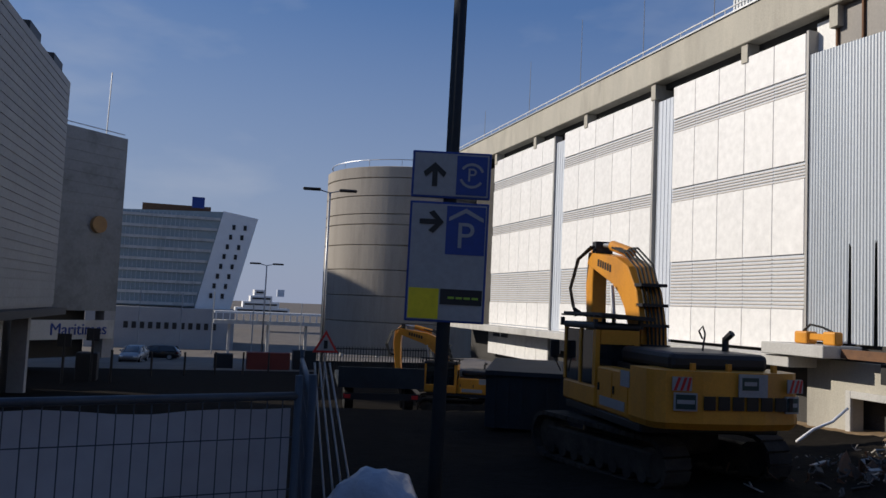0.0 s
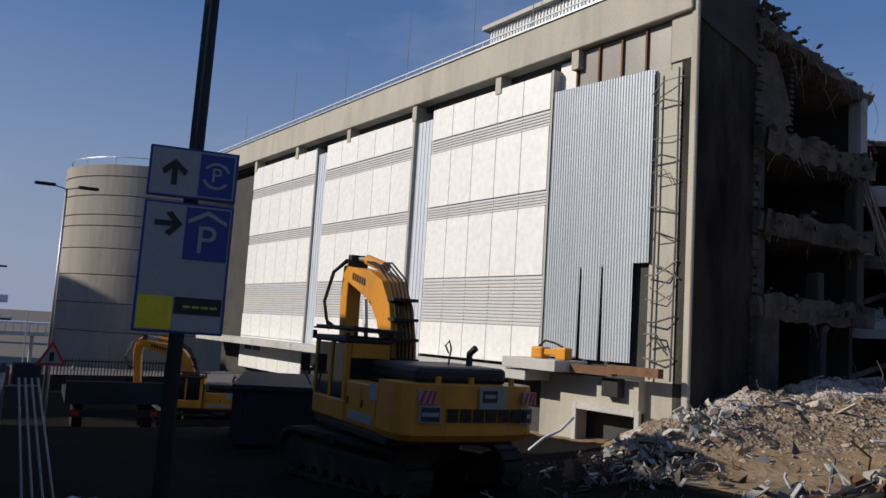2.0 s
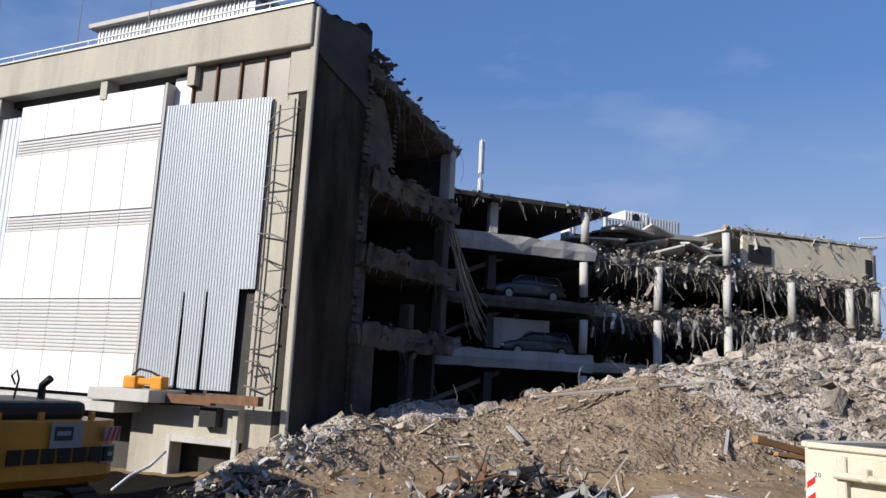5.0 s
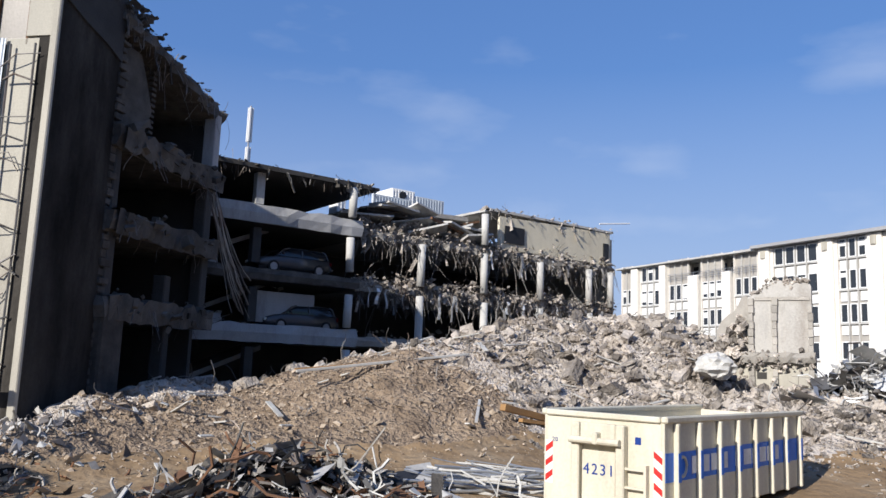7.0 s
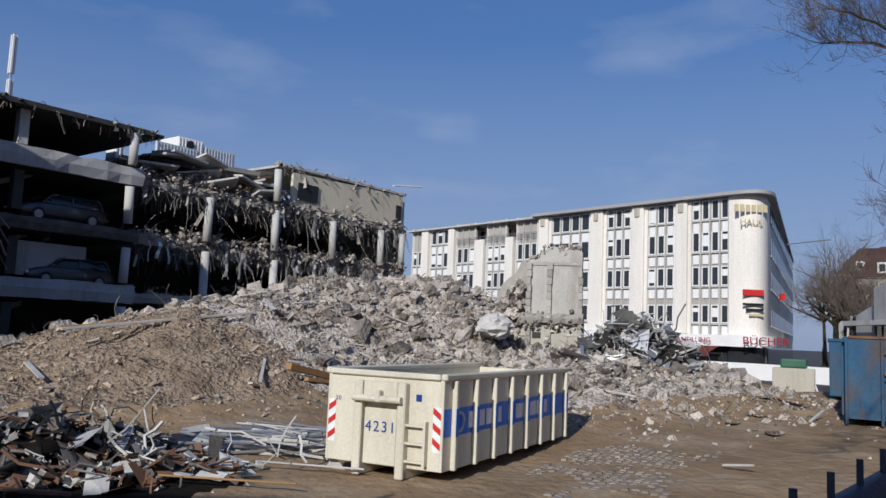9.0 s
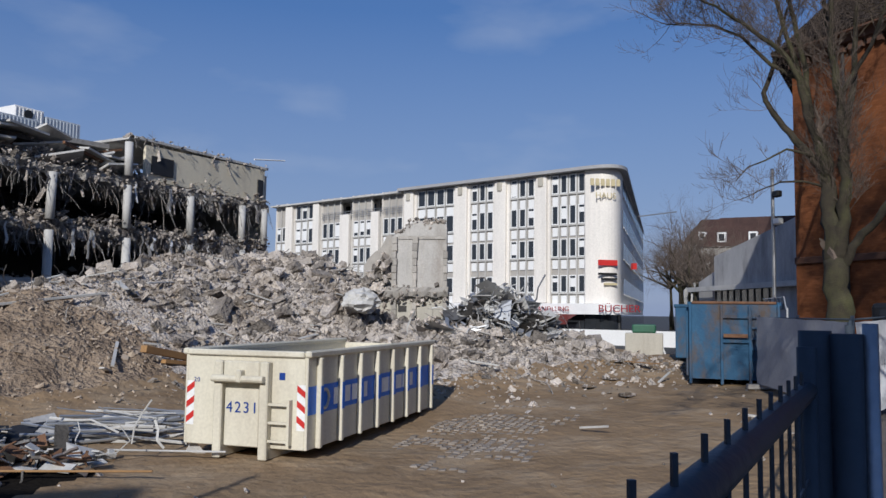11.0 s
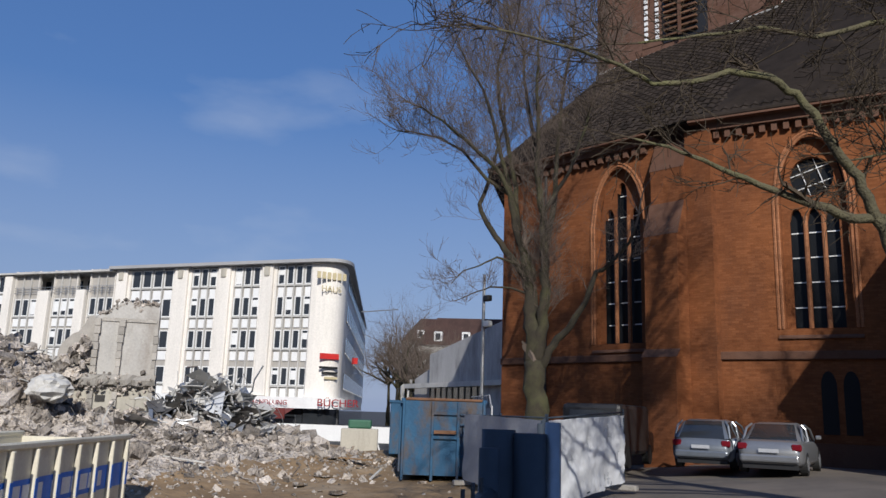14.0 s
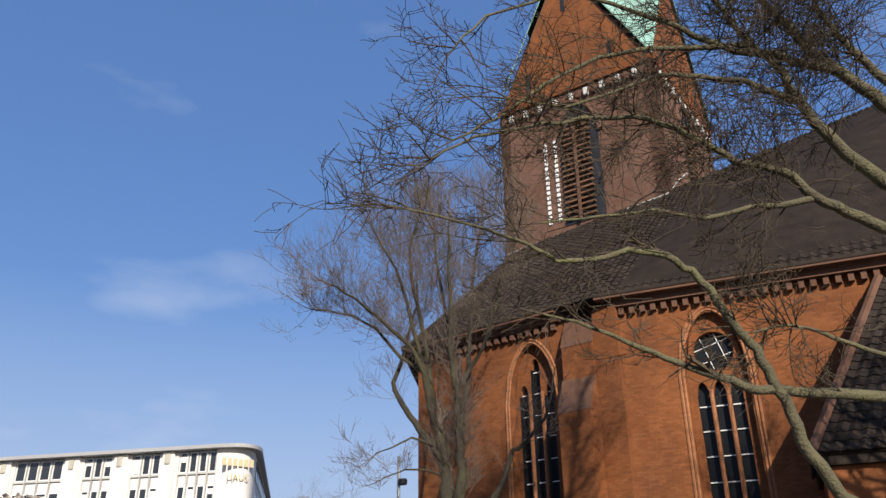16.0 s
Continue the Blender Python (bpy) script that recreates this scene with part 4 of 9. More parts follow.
def window_bay(x0, x1, n, floors, zoff=0.0, cap=True):
    """One bay: a recessed spandrel field with windows and white panels between thin ribs."""
    part("bay_wall", boxed(x0, x1, 0.35, 0.6, 3.6, 17.0 + zoff, m=WB), M_BAY, office)
    w = (x1 - x0) / n
    for z0, z1 in floors:
        for i in range(n):
            a_ = x0 + i * w
            win = part("window", boxed(a_ + 0.14, a_ + w - 0.14, 0.28, 0.34, z0 + zoff + 0.08, z1 + zoff + 0.12, m=WB), M_GLASS, office)
            fr = bmesh.new()
            box(fr, a_ + 0.12, a_ + w - 0.12, 0.20, 0.30, z1 + zoff + 0.08, z1 + zoff + 0.18, m=WB)
            box(fr, a_ + 0.12, a_ + w - 0.12, 0.18, 0.30, z0 + zoff, z0 + zoff + 0.1, m=WB)
            box(fr, a_ + 0.12, a_ + 0.22, 0.20, 0.30, z0 + zoff + 0.1, z1 + zoff + 0.08, m=WB)
            box(fr, a_ + w - 0.22, a_ + w - 0.12, 0.20, 0.30, z0 + zoff + 0.1, z1 + zoff + 0.08, m=WB)
            part("frame", fr, M_WHITE, win)
            if rng.random() < 0.3:
                h = rng.uniform(0.3, 0.9) * (z1 - z0)
                part("blind", boxed(a_ + 0.24, a_ + w - 0.24, 0.255, 0.275, z1 + zoff - h, z1 + zoff - 0.14, m=WB), M_WHITE, win)
            part("spandrel_panel", boxed(a_ + 0.2, a_ + w - 0.2, 0.22, 0.34, z0 + zoff - 1.22, z0 + zoff - 0.3, m=WB, bevel=0.02), M_WHITE, office)
        part("ledge", boxed(x0, x1, 0.14, 0.345, z0 + zoff - 0.16, z0 + zoff - 0.03, m=WB), M_PALE, office)
    for i in range(n + 1):
        part("rib", boxed(x0 + i * w - 0.05, x0 + i * w + 0.05, 0.1, 0.35, 3.6, 17.0 + zoff, m=WB), M_WB if i in (0, n) else M_PALE, office)


for x0, x1, n in ((2.9, 8.7, 4), (11.0, 14.3, 3), (16.4, 19.7, 3), (21.6, 25.8, 4)):
    window_bay(x0, x1, n, FLOORS)
for x0, x1 in ((0.8, 2.9), (8.7, 11.0), (14.3, 16.4), (19.7, 21.6)):
    part("pilaster", boxed(x0 + 0.3, x1 - 0.3, -0.25, 0.5, 3.6, 17.0, m=WB, bevel=0.08), M_WB, office)
    part("pilaster_side", boxed(x0 + 0.05, x1 - 0.05, 0.1, 0.55, 3.6, 16.9, m=WB), M_WB, office)
    part("ornament", boxed((x0 + x1) / 2 - 0.3, (x0 + x1) / 2 + 0.3, -0.36, -0.26, 15.8, 16.8, m=WB, bevel=0.1, seg=2), M_CONC, office)
LFLOORS = [(11.71, 13.53), (8.34, 10.08), (4.69, 6.31)]
for x0, x1, n in ((-8.1, -4.7, 3), (-14.0, -10.4, 3), (-2.8, 0.7, 3), (-23.5, -21.3, 2)):
    window_bay(x0, x1, n, LFLOORS, 0.3)
window_bay(-19.5, -15.6, 3, FLOORS, -0.1)
for x0, x1 in ((-10.4, -8.1), (-4.7, -2.8)):
    part("pilaster", boxed(x0 + 0.3, x1 - 0.3, -0.3, 0.5, 3.6, 14.9, m=WB, bevel=0.06), M_WB, office)
for x0, x1 in ((-21.3, -19.5), (-15.6, -14.0)):
    part("pilaster", boxed(x0 + 0.2, x1 - 0.2, -0.3, 0.5, 3.6, 16.8, m=WB, bevel=0.06), M_WB, office)
# set-back upper storey on the lower half
part("terrace_wall", boxed(-14, 0.8, 2.5, 2.7, 13.9, 16.8, m=WB), M_WB, office)
for i in range(9):
    win = part("window", boxed(-13.4 + i * 1.6, -12.3 + i * 1.6, 2.42, 2.49, 14.6, 16.4, m=WB), M_GLASS, office)
    part("frame", boxed(-12.3 + i * 1.6, -12.15 + i * 1.6, 2.38, 2.49, 14.5, 16.5, m=WB), M_WHITE, win)
    part("pier", boxed(-12.1 + i * 1.6, -11.9 + i * 1.6, 2.0, 2.49, 13.9, 16.8, m=WB), M_WB, office)
for z in (14.7, 15.0, 15.3):
    part("terrace_rail", boxed(-14, 0.7, 0.05, 0.1, z, z + 0.05, m=WB), M_GALV, office)
for i in range(14):
    part("rail_post", boxed(-13.6 + i * 1.05, -13.55 + i * 1.05, 0.05, 0.1, 14.3, 15.35, m=WB), M_GALV, office)
part("bay_wall", boxed(-24, 0.8, 0.6, 13, 0, 14.2, m=WB), M_GREYWALL, office)
part("roof", boxed(-24, 0.9, -0.6, 14, 16.85, 17.05, m=WB), M_PALE, office)
part("core", boxed(0.8, 25.0, 0.6, 3.5, 0, 17.0, m=WB), M_GREYWALL, office)
# rounded corner and the receding side
R = 3.4
ca = WB @ Vector((25.8, 0, 0))
along = (WB.to_3x3() @ Vector((1, 0, 0)))
side = Vector((0.868, -0.4966, 0))
pts = []
for i in range(13):
    t_ = i / 12
    p_ = ca + along * (R * 1.1 * (1 - (1 - t_) ** 2)) + side * (R * 1.1 * t_ ** 2)
    pts.append((p_.x, p_.y))
end = Vector((*pts[-1], 0)) + side * 62
outline = pts + [(end.x, end.y), (end.x + 8, end.y + 10), (WB @ Vector((22.0, 13, 0))).to_2d()[:], (WB @ Vector((25.5, 0.3, 0))).to_2d()[:]]


def extrude(outline, z0, z1):
    b_ = bmesh.new()
    lo, hi = [b_.verts.new((x, y, z0)) for x, y in outline], [b_.verts.new((x, y, z1)) for x, y in outline]
    for i in range(len(lo)):
        b_.faces.new((lo[i], lo[(i + 1) % len(lo)], hi[(i + 1) % len(lo)], hi[i]))
    b_.faces.new(hi)
    b_.faces.new(lo[::-1])
    bmesh.ops.recalc_face_normals(b_, faces=b_.faces[:])
    return b_


part("corner_wall", extrude(outline, 3.6, 17.0), M_WB, office, "smooth rounded white corner")


def grown(pts, k):
    c = Vector(WB @ Vector((18, 8, 0))).to_2d()
    return [((Vector(p_) - c).normalized() * k + Vector(p_))[:] for p_ in pts]


eave = [(WB @ Vector((0.6, -0.9, 0))).to_2d()[:]] + grown(pts, 1.0) + grown([outline[-4]], 1.0) + [outline[-3], outline[-2], (WB @ Vector((0.6, 12, 0))).to_2d()[:]]
part("main_roof", extrude(eave, 17.02, 17.35), M_GREYWALL, office, "projecting flat roof edge")
for i, k in ((5, 0.0), (10, 0.2), (22, 0.1)):
    part("roof_box", boxed(i, i + 2.2, 4, 6, 17.3, 18.1 + k, m=WB), M_GREYWALL, office)
SIDE = Matrix(((side.x, 0.4966, 0, pts[-1][0]), (side.y, 0.868, 0, pts[-1][1]), (0, 0, 1, 0), (0, 0, 0, 1)))
for f_, (z0, z1) in enumerate(FLOORS):
    for i in range(18):
        win = part("window", boxed(2.5 + i * 3.2, 4.6 + i * 3.2, -0.06, -0.01, z0, z1, m=SIDE), M_GLASS, office)
        part("frame", boxed(2.4 + i * 3.2, 4.7 + i * 3.2, -0.14, -0.07, z0 - 0.12, z0, m=SIDE), M_WHITE, win)
# shop zone
bm = bmesh.new()
shop = [(WB @ Vector((9.0, -1.0, 0))).to_2d()[:]] + grown(pts, 1.1) + [(Vector((*pts[-1], 0)) + side * 30 + Vector((-0.5, -0.9, 0))).to_2d()[:], (Vector((*pts[-1], 0)) + side * 30 + Vector((2, 2, 0))).to_2d()[:], (WB @ Vector((9.0, 2, 0))).to_2d()[:]]
part("fascia", extrude(shop, 2.5, 3.58), M_WHITE, office, "white shop fascia with red letters")
part("shop_base", extrude(outline, -0.5, 2.5), M_GLASS, office)
part("shop_front", boxed(0.8, 25.8, 0.3, 0.5, -0.5, 2.5, m=WB), M_GLASS, office)
part("shop_lintel", boxed(-24, 9.0, -0.2, 0.59, 2.5, 3.6, m=WB), M_WB, office)
bm = bmesh.new()
for x0, x1 in ((11.5, 17.8), (18.3, 25.5)):
    prism(bm, [(x0, 2.45), (x1, 2.45), (x1, 1.5), (x0, 1.5)], -3.0, -2.95, m=WB)
    b2 = [bm.verts.new(WB @ Vector(c)) for c in ((x0, -1.1, 2.5), (x1, -1.1, 2.5), (x1, -2.95, 1.9), (x0, -2.95, 1.9))]
    bm.faces.new(b2)
for x0, x1 in ((10.0, 17.0), (17.3, 24.5)):
    part("awning_valance", boxed(x0, x1, -2.9, -2.8, 1.75, 2.35, m=WB), M_RED, office, "red shop awning valance")
part("awning", bm, M_DKRED, office, "dark red shop awnings")
t1 = lettering("BÜCHER", 1.0, M_LETTERRED, "lettering", office, 0.03, "red shop letters", 1.15)
dirn = (Vector((*grown(pts, 1.1)[9], 0)) - Vector((*grown(pts, 1.1)[2], 0)))
mid = (Vector((*grown(pts, 1.1)[5], 0)) + Vector((*grown(pts, 1.1)[6], 0))) / 2
d_ = dirn.normalized()
t1.matrix_world = Matrix(((d_.x, -d_.y, 0, mid.x), (d_.y, d_.x, 0, mid.y), (0, 0, 1, 3.02), (0, 0, 0, 1))) @ Matrix.Translation((0.3, -0.42, 0.05))
t2 = lettering("BUCHHANDLUNG", 0.66, M_LETTERRED, "lettering", office, 0.02, "red shop letters", 1.15)
t2.matrix_world = WB @ Matrix.Translation((21.5, -1.22, 3.0))
part("lettering_bar", boxed(12.0, 16.4, -1.22, -1.12, 2.85, 3.2, m=WB), M_LETTERRED, office)
# lettering on the rounded corner
cm = Matrix(((d_.x, -d_.y, 0, (pts[5][0])), (d_.y, d_.x, 0, pts[5][1]), (0, 0, 1, 0), (0, 0, 0, 1)))
gold = material("gold_letters", (0.55, 0.47, 0.28), (0.48, 0.41, 0.25), 0.5, 2, 20, 0)
t3 = lettering("HAUS", 0.85, gold, "lettering", office, 0.03, "gold wall letters")
t3.matrix_world = cm @ Matrix.Translation((-0.3, -0.22, 14.3))
for k in range(6):
    part("lettering_bar", boxed(-1.9 + k * 0.55, -1.52 + k * 0.55, -0.24, -0.16, 15.3, 16.0, m=cm), gold, office)
part("shop_logo", boxed(-1.1, 0.9, -0.26, -0.16, 7.35, 7.9, m=cm), M_RED, office, "orange-red plain logo plate")
part("wall_sign", boxed(2.3, 2.7, -0.8, -0.3, 7.0, 7.6, m=cm), M_RED, office)
for k in range(3):
    part("lettering_bar", boxed(-1.1 + k * 0.3, 0.85, -0.26, -0.16, 6.4 - k * 0.5, 6.62 - k * 0.5, m=cm), M_SIGNBLACK if k < 2 else gold, office)
lamp = bmesh.new()
tube(lamp, [cm @ Vector((3.0, -0.4, 12.3)), cm @ Vector((5.6, -3.5, 12.5))], 0.06, 5)
part("lamp_arm", lamp, M_GALV, office)

# ---- church ----
rng = random.Random(5)
CH1 = facing((29.9, -22.1), (19.9, -24.2))
CH2 = facing((19.9, -24.2), (1.0, -33.8))
church = thing("church", Matrix.Identity(4), "orange brick gothic church with dark roof and copper-topped tower", "church")


def brick_box(name, m, x0, x1, y0, y1, z0, z1, mat, label=""):
    """A brick block with courses laid out along its own length."""
    b_ = bmesh.new()
    box(b_, x0, x1, y0, y1, z0, z1)
    return brick_part(name, b_, m, mat, label)


def brick_part(name, b_, m, mat, label="", parent=None):
    uv = b_.loops.layers.uv.new("UVMap")
    b_.normal_update()
    for f in b_.faces:
        for l in f.loops:
            c = l.vert.co
            l[uv].uv = ((c.y if abs(f.normal.x) > 0.7 else c.x), c.z)
    b_.transform(m)
    return part(name, b_, mat, parent or church, label)


def arch(x0, x1, z0, spring, top, n=8):
    """A pointed arch outline, counter-clockwise from the lower left."""
    xm = (x0 + x1) / 2
    left = [(x0 + (xm - x0) * (1 - math.cos(k / n * math.pi / 2)), spring + (top - spring) * math.sin(k / n * math.pi / 2)) for k in range(n + 1)]
    right = [(2 * xm - x, z) for x, z in left[::-1]][1:]
    return [(x1, z0), (x0, z0)] + left + right


def wall_with_opening(m, x0, x1, z0, z1, op, thick=0.9, label=""):
    """A wall with one pointed opening through it."""
    xs = [p_[0] for p_ in op]
    ox0, ox1 = min(xs), max(xs)
    b_ = bmesh.new()
    for rect in ((x0, ox0, z0, z1), (ox1, x1, z0, z1), (ox0, ox1, z0, op[0][1])):
        box(b_, rect[0], rect[1], 0, thick, rect[2], rect[3])
    head = op[2:]                                     # from the springing on the left over the point to the right
    top_pts = [(x, z1) for x, _ in head]
    for (a_, b2), (c_, d2) in zip(zip(head, top_pts), zip(head[1:], top_pts[1:])):
        if abs(a_[0] - c_[0]) < 1e-4:
            continue
        for y, flip in ((0, False), (thick, True)):
            q = [b_.verts.new((p_[0], y, p_[1])) for p_ in (a_, c_, d2, b2)]
            b_.faces.new(q[::-1] if flip else q)
        b_.faces.new([b_.verts.new(v) for v in ((a_[0], 0, a_[1]), (a_[0], thick, a_[1]), (c_[0], thick, c_[1]), (c_[0], 0, c_[1]))])
    return brick_part("wall", b_, m, M_BRICK, label)


wall_with_opening(CH1, 0, 8.0, 0.5, 14.0, arch(5.2, 7.45, 5.5, 10.5, 12.95), 0.9, "orange brick church wall with tall lancet window")
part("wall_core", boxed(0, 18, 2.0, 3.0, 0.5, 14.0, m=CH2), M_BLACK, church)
wall_with_opening(CH2, 0.3, 20.0, 0.5, 14.0, arch(2.65, 4.85, 5.85, 10.6, 12.95), 0.9, "sunlit orange brick church wall with traceried window")
M_LEAD = glass("leaded_church_glass", (0.012, 0.013, 0.015), 0.35)
M_LEAD.node_tree.nodes["Principled BSDF"].inputs["Specular IOR Level"].default_value = 0.15


def pointed(x, xa, xb, spring, top):
    """Height of a pointed arch between xa and xb at x."""
    u = min(1.0, max(0.0, 2 * abs(x - (xa + xb) / 2) / (xb - xa)))
    return spring + (top - spring) * math.sqrt(max(0.0, 1 - u ** 1.7))


def lancets(m, x0, x1, z0, tops, opening, rose=None, shaft=0.085):
    """Glass set back behind a brick screen that is pierced by lancets and a rose, with shafts and iron bars."""
    ox0, ox1, ospring, otop = opening
    win = part("window", boxed(ox0, ox1, 0.55, 0.6, z0, otop, m=m), M_LEAD, church, "dark leaded church window")
    n = len(tops)
    w = (x1 - x0) / n
    b_ = bmesh.new()

    def column(xa, xb, low):
        """Screen between xa and xb above low(x), left open where the rose is."""
        cuts = [(low(xa), low(xb), pointed(xa, ox0, ox1, ospring, otop) + 0.1, pointed(xb, ox0, ox1, ospring, otop) + 0.1)]
        if rose and abs((xa + xb) / 2 - rose[0]) < rose[2]:
            ha, hb = (math.sqrt(max(0.0, rose[2] ** 2 - (x - rose[0]) ** 2)) for x in (xa, xb))
            la, lb, ta, tb = cuts[0]
            cuts = [(la, lb, rose[1] - ha, rose[1] - hb), (rose[1] + ha, rose[1] + hb, ta, tb)]
        for la, lb, ta, tb in cuts:
            b_.faces.new([b_.verts.new(v) for v in ((xa, 0.30, la), (xb, 0.30, lb), (xb, 0.30, tb), (xa, 0.30, ta))])
            for p_, q_ in ((la, lb), (ta, tb)):
                b_.faces.new([b_.verts.new(v) for v in ((xa, 0.30, p_), (xb, 0.30, q_), (xb, 0.54, q_), (xa, 0.54, p_))])

    for i, t_ in enumerate(tops):
        xa, xb = x0 + i * w + shaft, x0 + (i + 1) * w - shaft
        for k in range(10):
            column(xa + (xb - xa) * k / 10, xa + (xb - xa) * (k + 1) / 10, lambda x: pointed(x, xa, xb, t_ - 0.45, t_))
        for k in range(int((t_ - z0) / 0.92)):
            part("glazing_bar", boxed(xa, xb, 0.50, 0.53, z0 + 0.75 + k * 0.92, z0 + 0.79 + k * 0.92, m=m), M_WHITE, win)
    for i in range(n - 1):
        x = x0 + (i + 1) * w
        column(x - shaft, x + shaft, lambda x: min(tops) - 0.4)
    column(ox0, x0 + shaft, lambda x: z0)
    column(x1 - shaft, ox1, lambda x: z0)
    bmesh.ops.recalc_face_normals(b_, faces=b_.faces[:])
    brick_part("tracery", b_, m, M_BRICK, parent=win)
    for i in range(1, n):
        b_ = bmesh.new()
        tube(b_, [(x0 + i * w, 0.28, z0), (x0 + i * w, 0.28, min(tops) - 0.3)], shaft, 8)
        brick_part("mullion", b_, m, M_BRICKPALE, parent=win)
    if rose:
        xc, zc, r = rose
        for a in (0.3, 0.3 + math.pi / 2):
            for o in (-0.28, 0.28):
                b_ = bmesh.new()
                c, s = math.cos(a), math.sin(a)
                h = math.sqrt(r * r - o * o)
                tube(b_, [(xc - h * c - o * s, 0.5, zc - h * s + o * c), (xc + h * c - o * s, 0.5, zc + h * s + o * c)], 0.02, 4)
                brick_part("rose_bar", b_, m, M_WHITE, parent=win)


def jamb(m, xa, xb, z0, spring, top):
    """Stepped brick moulding round an opening."""
    for k in (0, 1):
        o = 0.1 + 0.13 * k
        pts = [(xa - o, z0)] + [(x, pointed(x, xa - o, xb + o, spring, top + o)) for x in (xa - o + (xb - xa + 2 * o) * i / 16 for i in range(17))] + [(xb + o, z0)]
        b_ = bmesh.new()
        tube(b_, [(x, 0.0, z) for x, z in pts], 0.06, 6)
        brick_part("jamb_moulding", b_, m, M_BRICKPALE)


lancets(CH1, 5.4, 7.25, 5.55, (11.3, 12.4, 11.2), (5.2, 7.45, 10.5, 12.95))
lancets(CH2, 2.85, 4.65, 5.88, (10.3, 10.3, 10.3), (2.65, 4.85, 10.6, 12.95), (3.75, 11.5, 0.74))
jamb(CH1, 5.2, 7.45, 5.5, 10.5, 12.95)
jamb(CH2, 2.65, 4.85, 5.85, 10.6, 12.95)
for m, x0, x1, z in ((CH1, 5.0, 7.6, 5.5), (CH2, 2.4, 5.1, 5.85)):
    b_ = bmesh.new()
    prism(b_, [(-0.3, 0), (0.1, 0), (0.1, 0.05), (-0.3, 0.38)], x0, x1, m=Matrix(((0, 1, 0, 0), (-1, 0, 0, 0), (0, 0, 1, 0), (0, 0, 0, 1))))
    b_.transform(m @ Matrix.Translation((0, 0, z - 0.36)))
    part("sill", b_, M_BRICKDARK, church)
for m, x1 in ((CH1, 8.0), (CH2, 20)):
    part("string_course", boxed(0.0, x1, -0.12, -0.005, 4.75, 5.05, m=m, bevel=0.03), M_BRICKDARK, church)
    part("plinth", boxed(0.0, x1, -0.18, -0.005, 0.5, 1.9, m=m), M_BRICKDARK, church)
    part("cornice", boxed(0.0, x1, -0.35, -0.005, 13.6, 13.98, m=m), M_BRICKDARK, church)
    part("soffit", boxed(-0.45, x1, -0.72, -0.36, 13.88, 13.955, m=m), M_BRICKDARK, church)
    bm = bmesh.new()
    for i in range(int(x1 / 0.42)):
        box(bm, i * 0.42, i * 0.42 + 0.2, -0.24, -0.005, 13.28, 13.58, m=m)
    d = part("dentil_course", bm, M_BRICKDARK, church)
    d["kind"] = "stuff"
    part("gutter", boxed(-0.5, x1, -0.75, -0.55, 13.95, 14.12, m=m, bevel=0.04), M_SLATE, church, "dark eaves gutter")
# corner buttress with stepped slopes
b_ = bmesh.new()
prism(b_, [(-1.4, 0.5), (0, 0.5), (0, 13.5), (-0.5, 12.3), (-0.5, 10.9), (-1.1, 9.5), (-1.1, 5.1), (-1.4, 4.8)], 8.15, 9.55, m=Matrix(((0, 1, 0, 0), (1, 0, 0, 0), (0, 0, 1, 0), (0, 0, 0, 1))))
bmesh.ops.recalc_face_normals(b_, faces=b_.faces[:])
brick_part("buttress", b_, CH1, M_BRICK, "stepped brick corner buttress")
brick_box("pier", CH1, 9.56, 10.6, -0.3, 0.9, 0.5, 13.7, M_BRICK)
for z0, z1, y in ((12.3, 13.5, 0), (9.5, 10.9, 1), (4.8, 5.1, 2)):
    yy = [(-0.52, -0.02), (-1.12, -0.52), (-1.42, -1.12)][y]
    b_ = bmesh.new()
    vs = [b_.verts.new(CH1 @ Vector(c)) for c in ((8.1, yy[0], z0), (9.6, yy[0], z0), (9.6, yy[1], z1 + 0.02), (8.1, yy[1], z1 + 0.02))]
    b_.faces.new(vs)
    part("buttress_slope", b_, M_BRICKDARK, church)
# small twin windows low down and a plate
for k in (0, 1):
    b_ = bmesh.new()
    prism(b_, arch(3.65 + k * 0.7, 4.15 + k * 0.7, 2.2, 3.8, 4.35), -0.03, 0.05, m=CH2)
    part("low_window", b_, M_LEAD, church)
part("plate", boxed(6.2, 6.75, -0.05, -0.008, 3.1, 3.75, m=CH2), M_WHITE, church, "small white square sign plate")
b_ = bmesh.new()
tube(b_, [CH1 @ Vector((2.6, -0.12, 1.0)), CH1 @ Vector((2.6, -0.12, 13.9))], 0.06, 6)
part("downpipe", b_, M_BLACK, church, "dark downpipe")
# further apse wall turning away
CH0 = facing((35.0, -27.5), (29.9, -22.1))
brick_box("wall", CH0, 0, 7.4, 0, 0.9, 0.5, 14.0, M_BRICK)
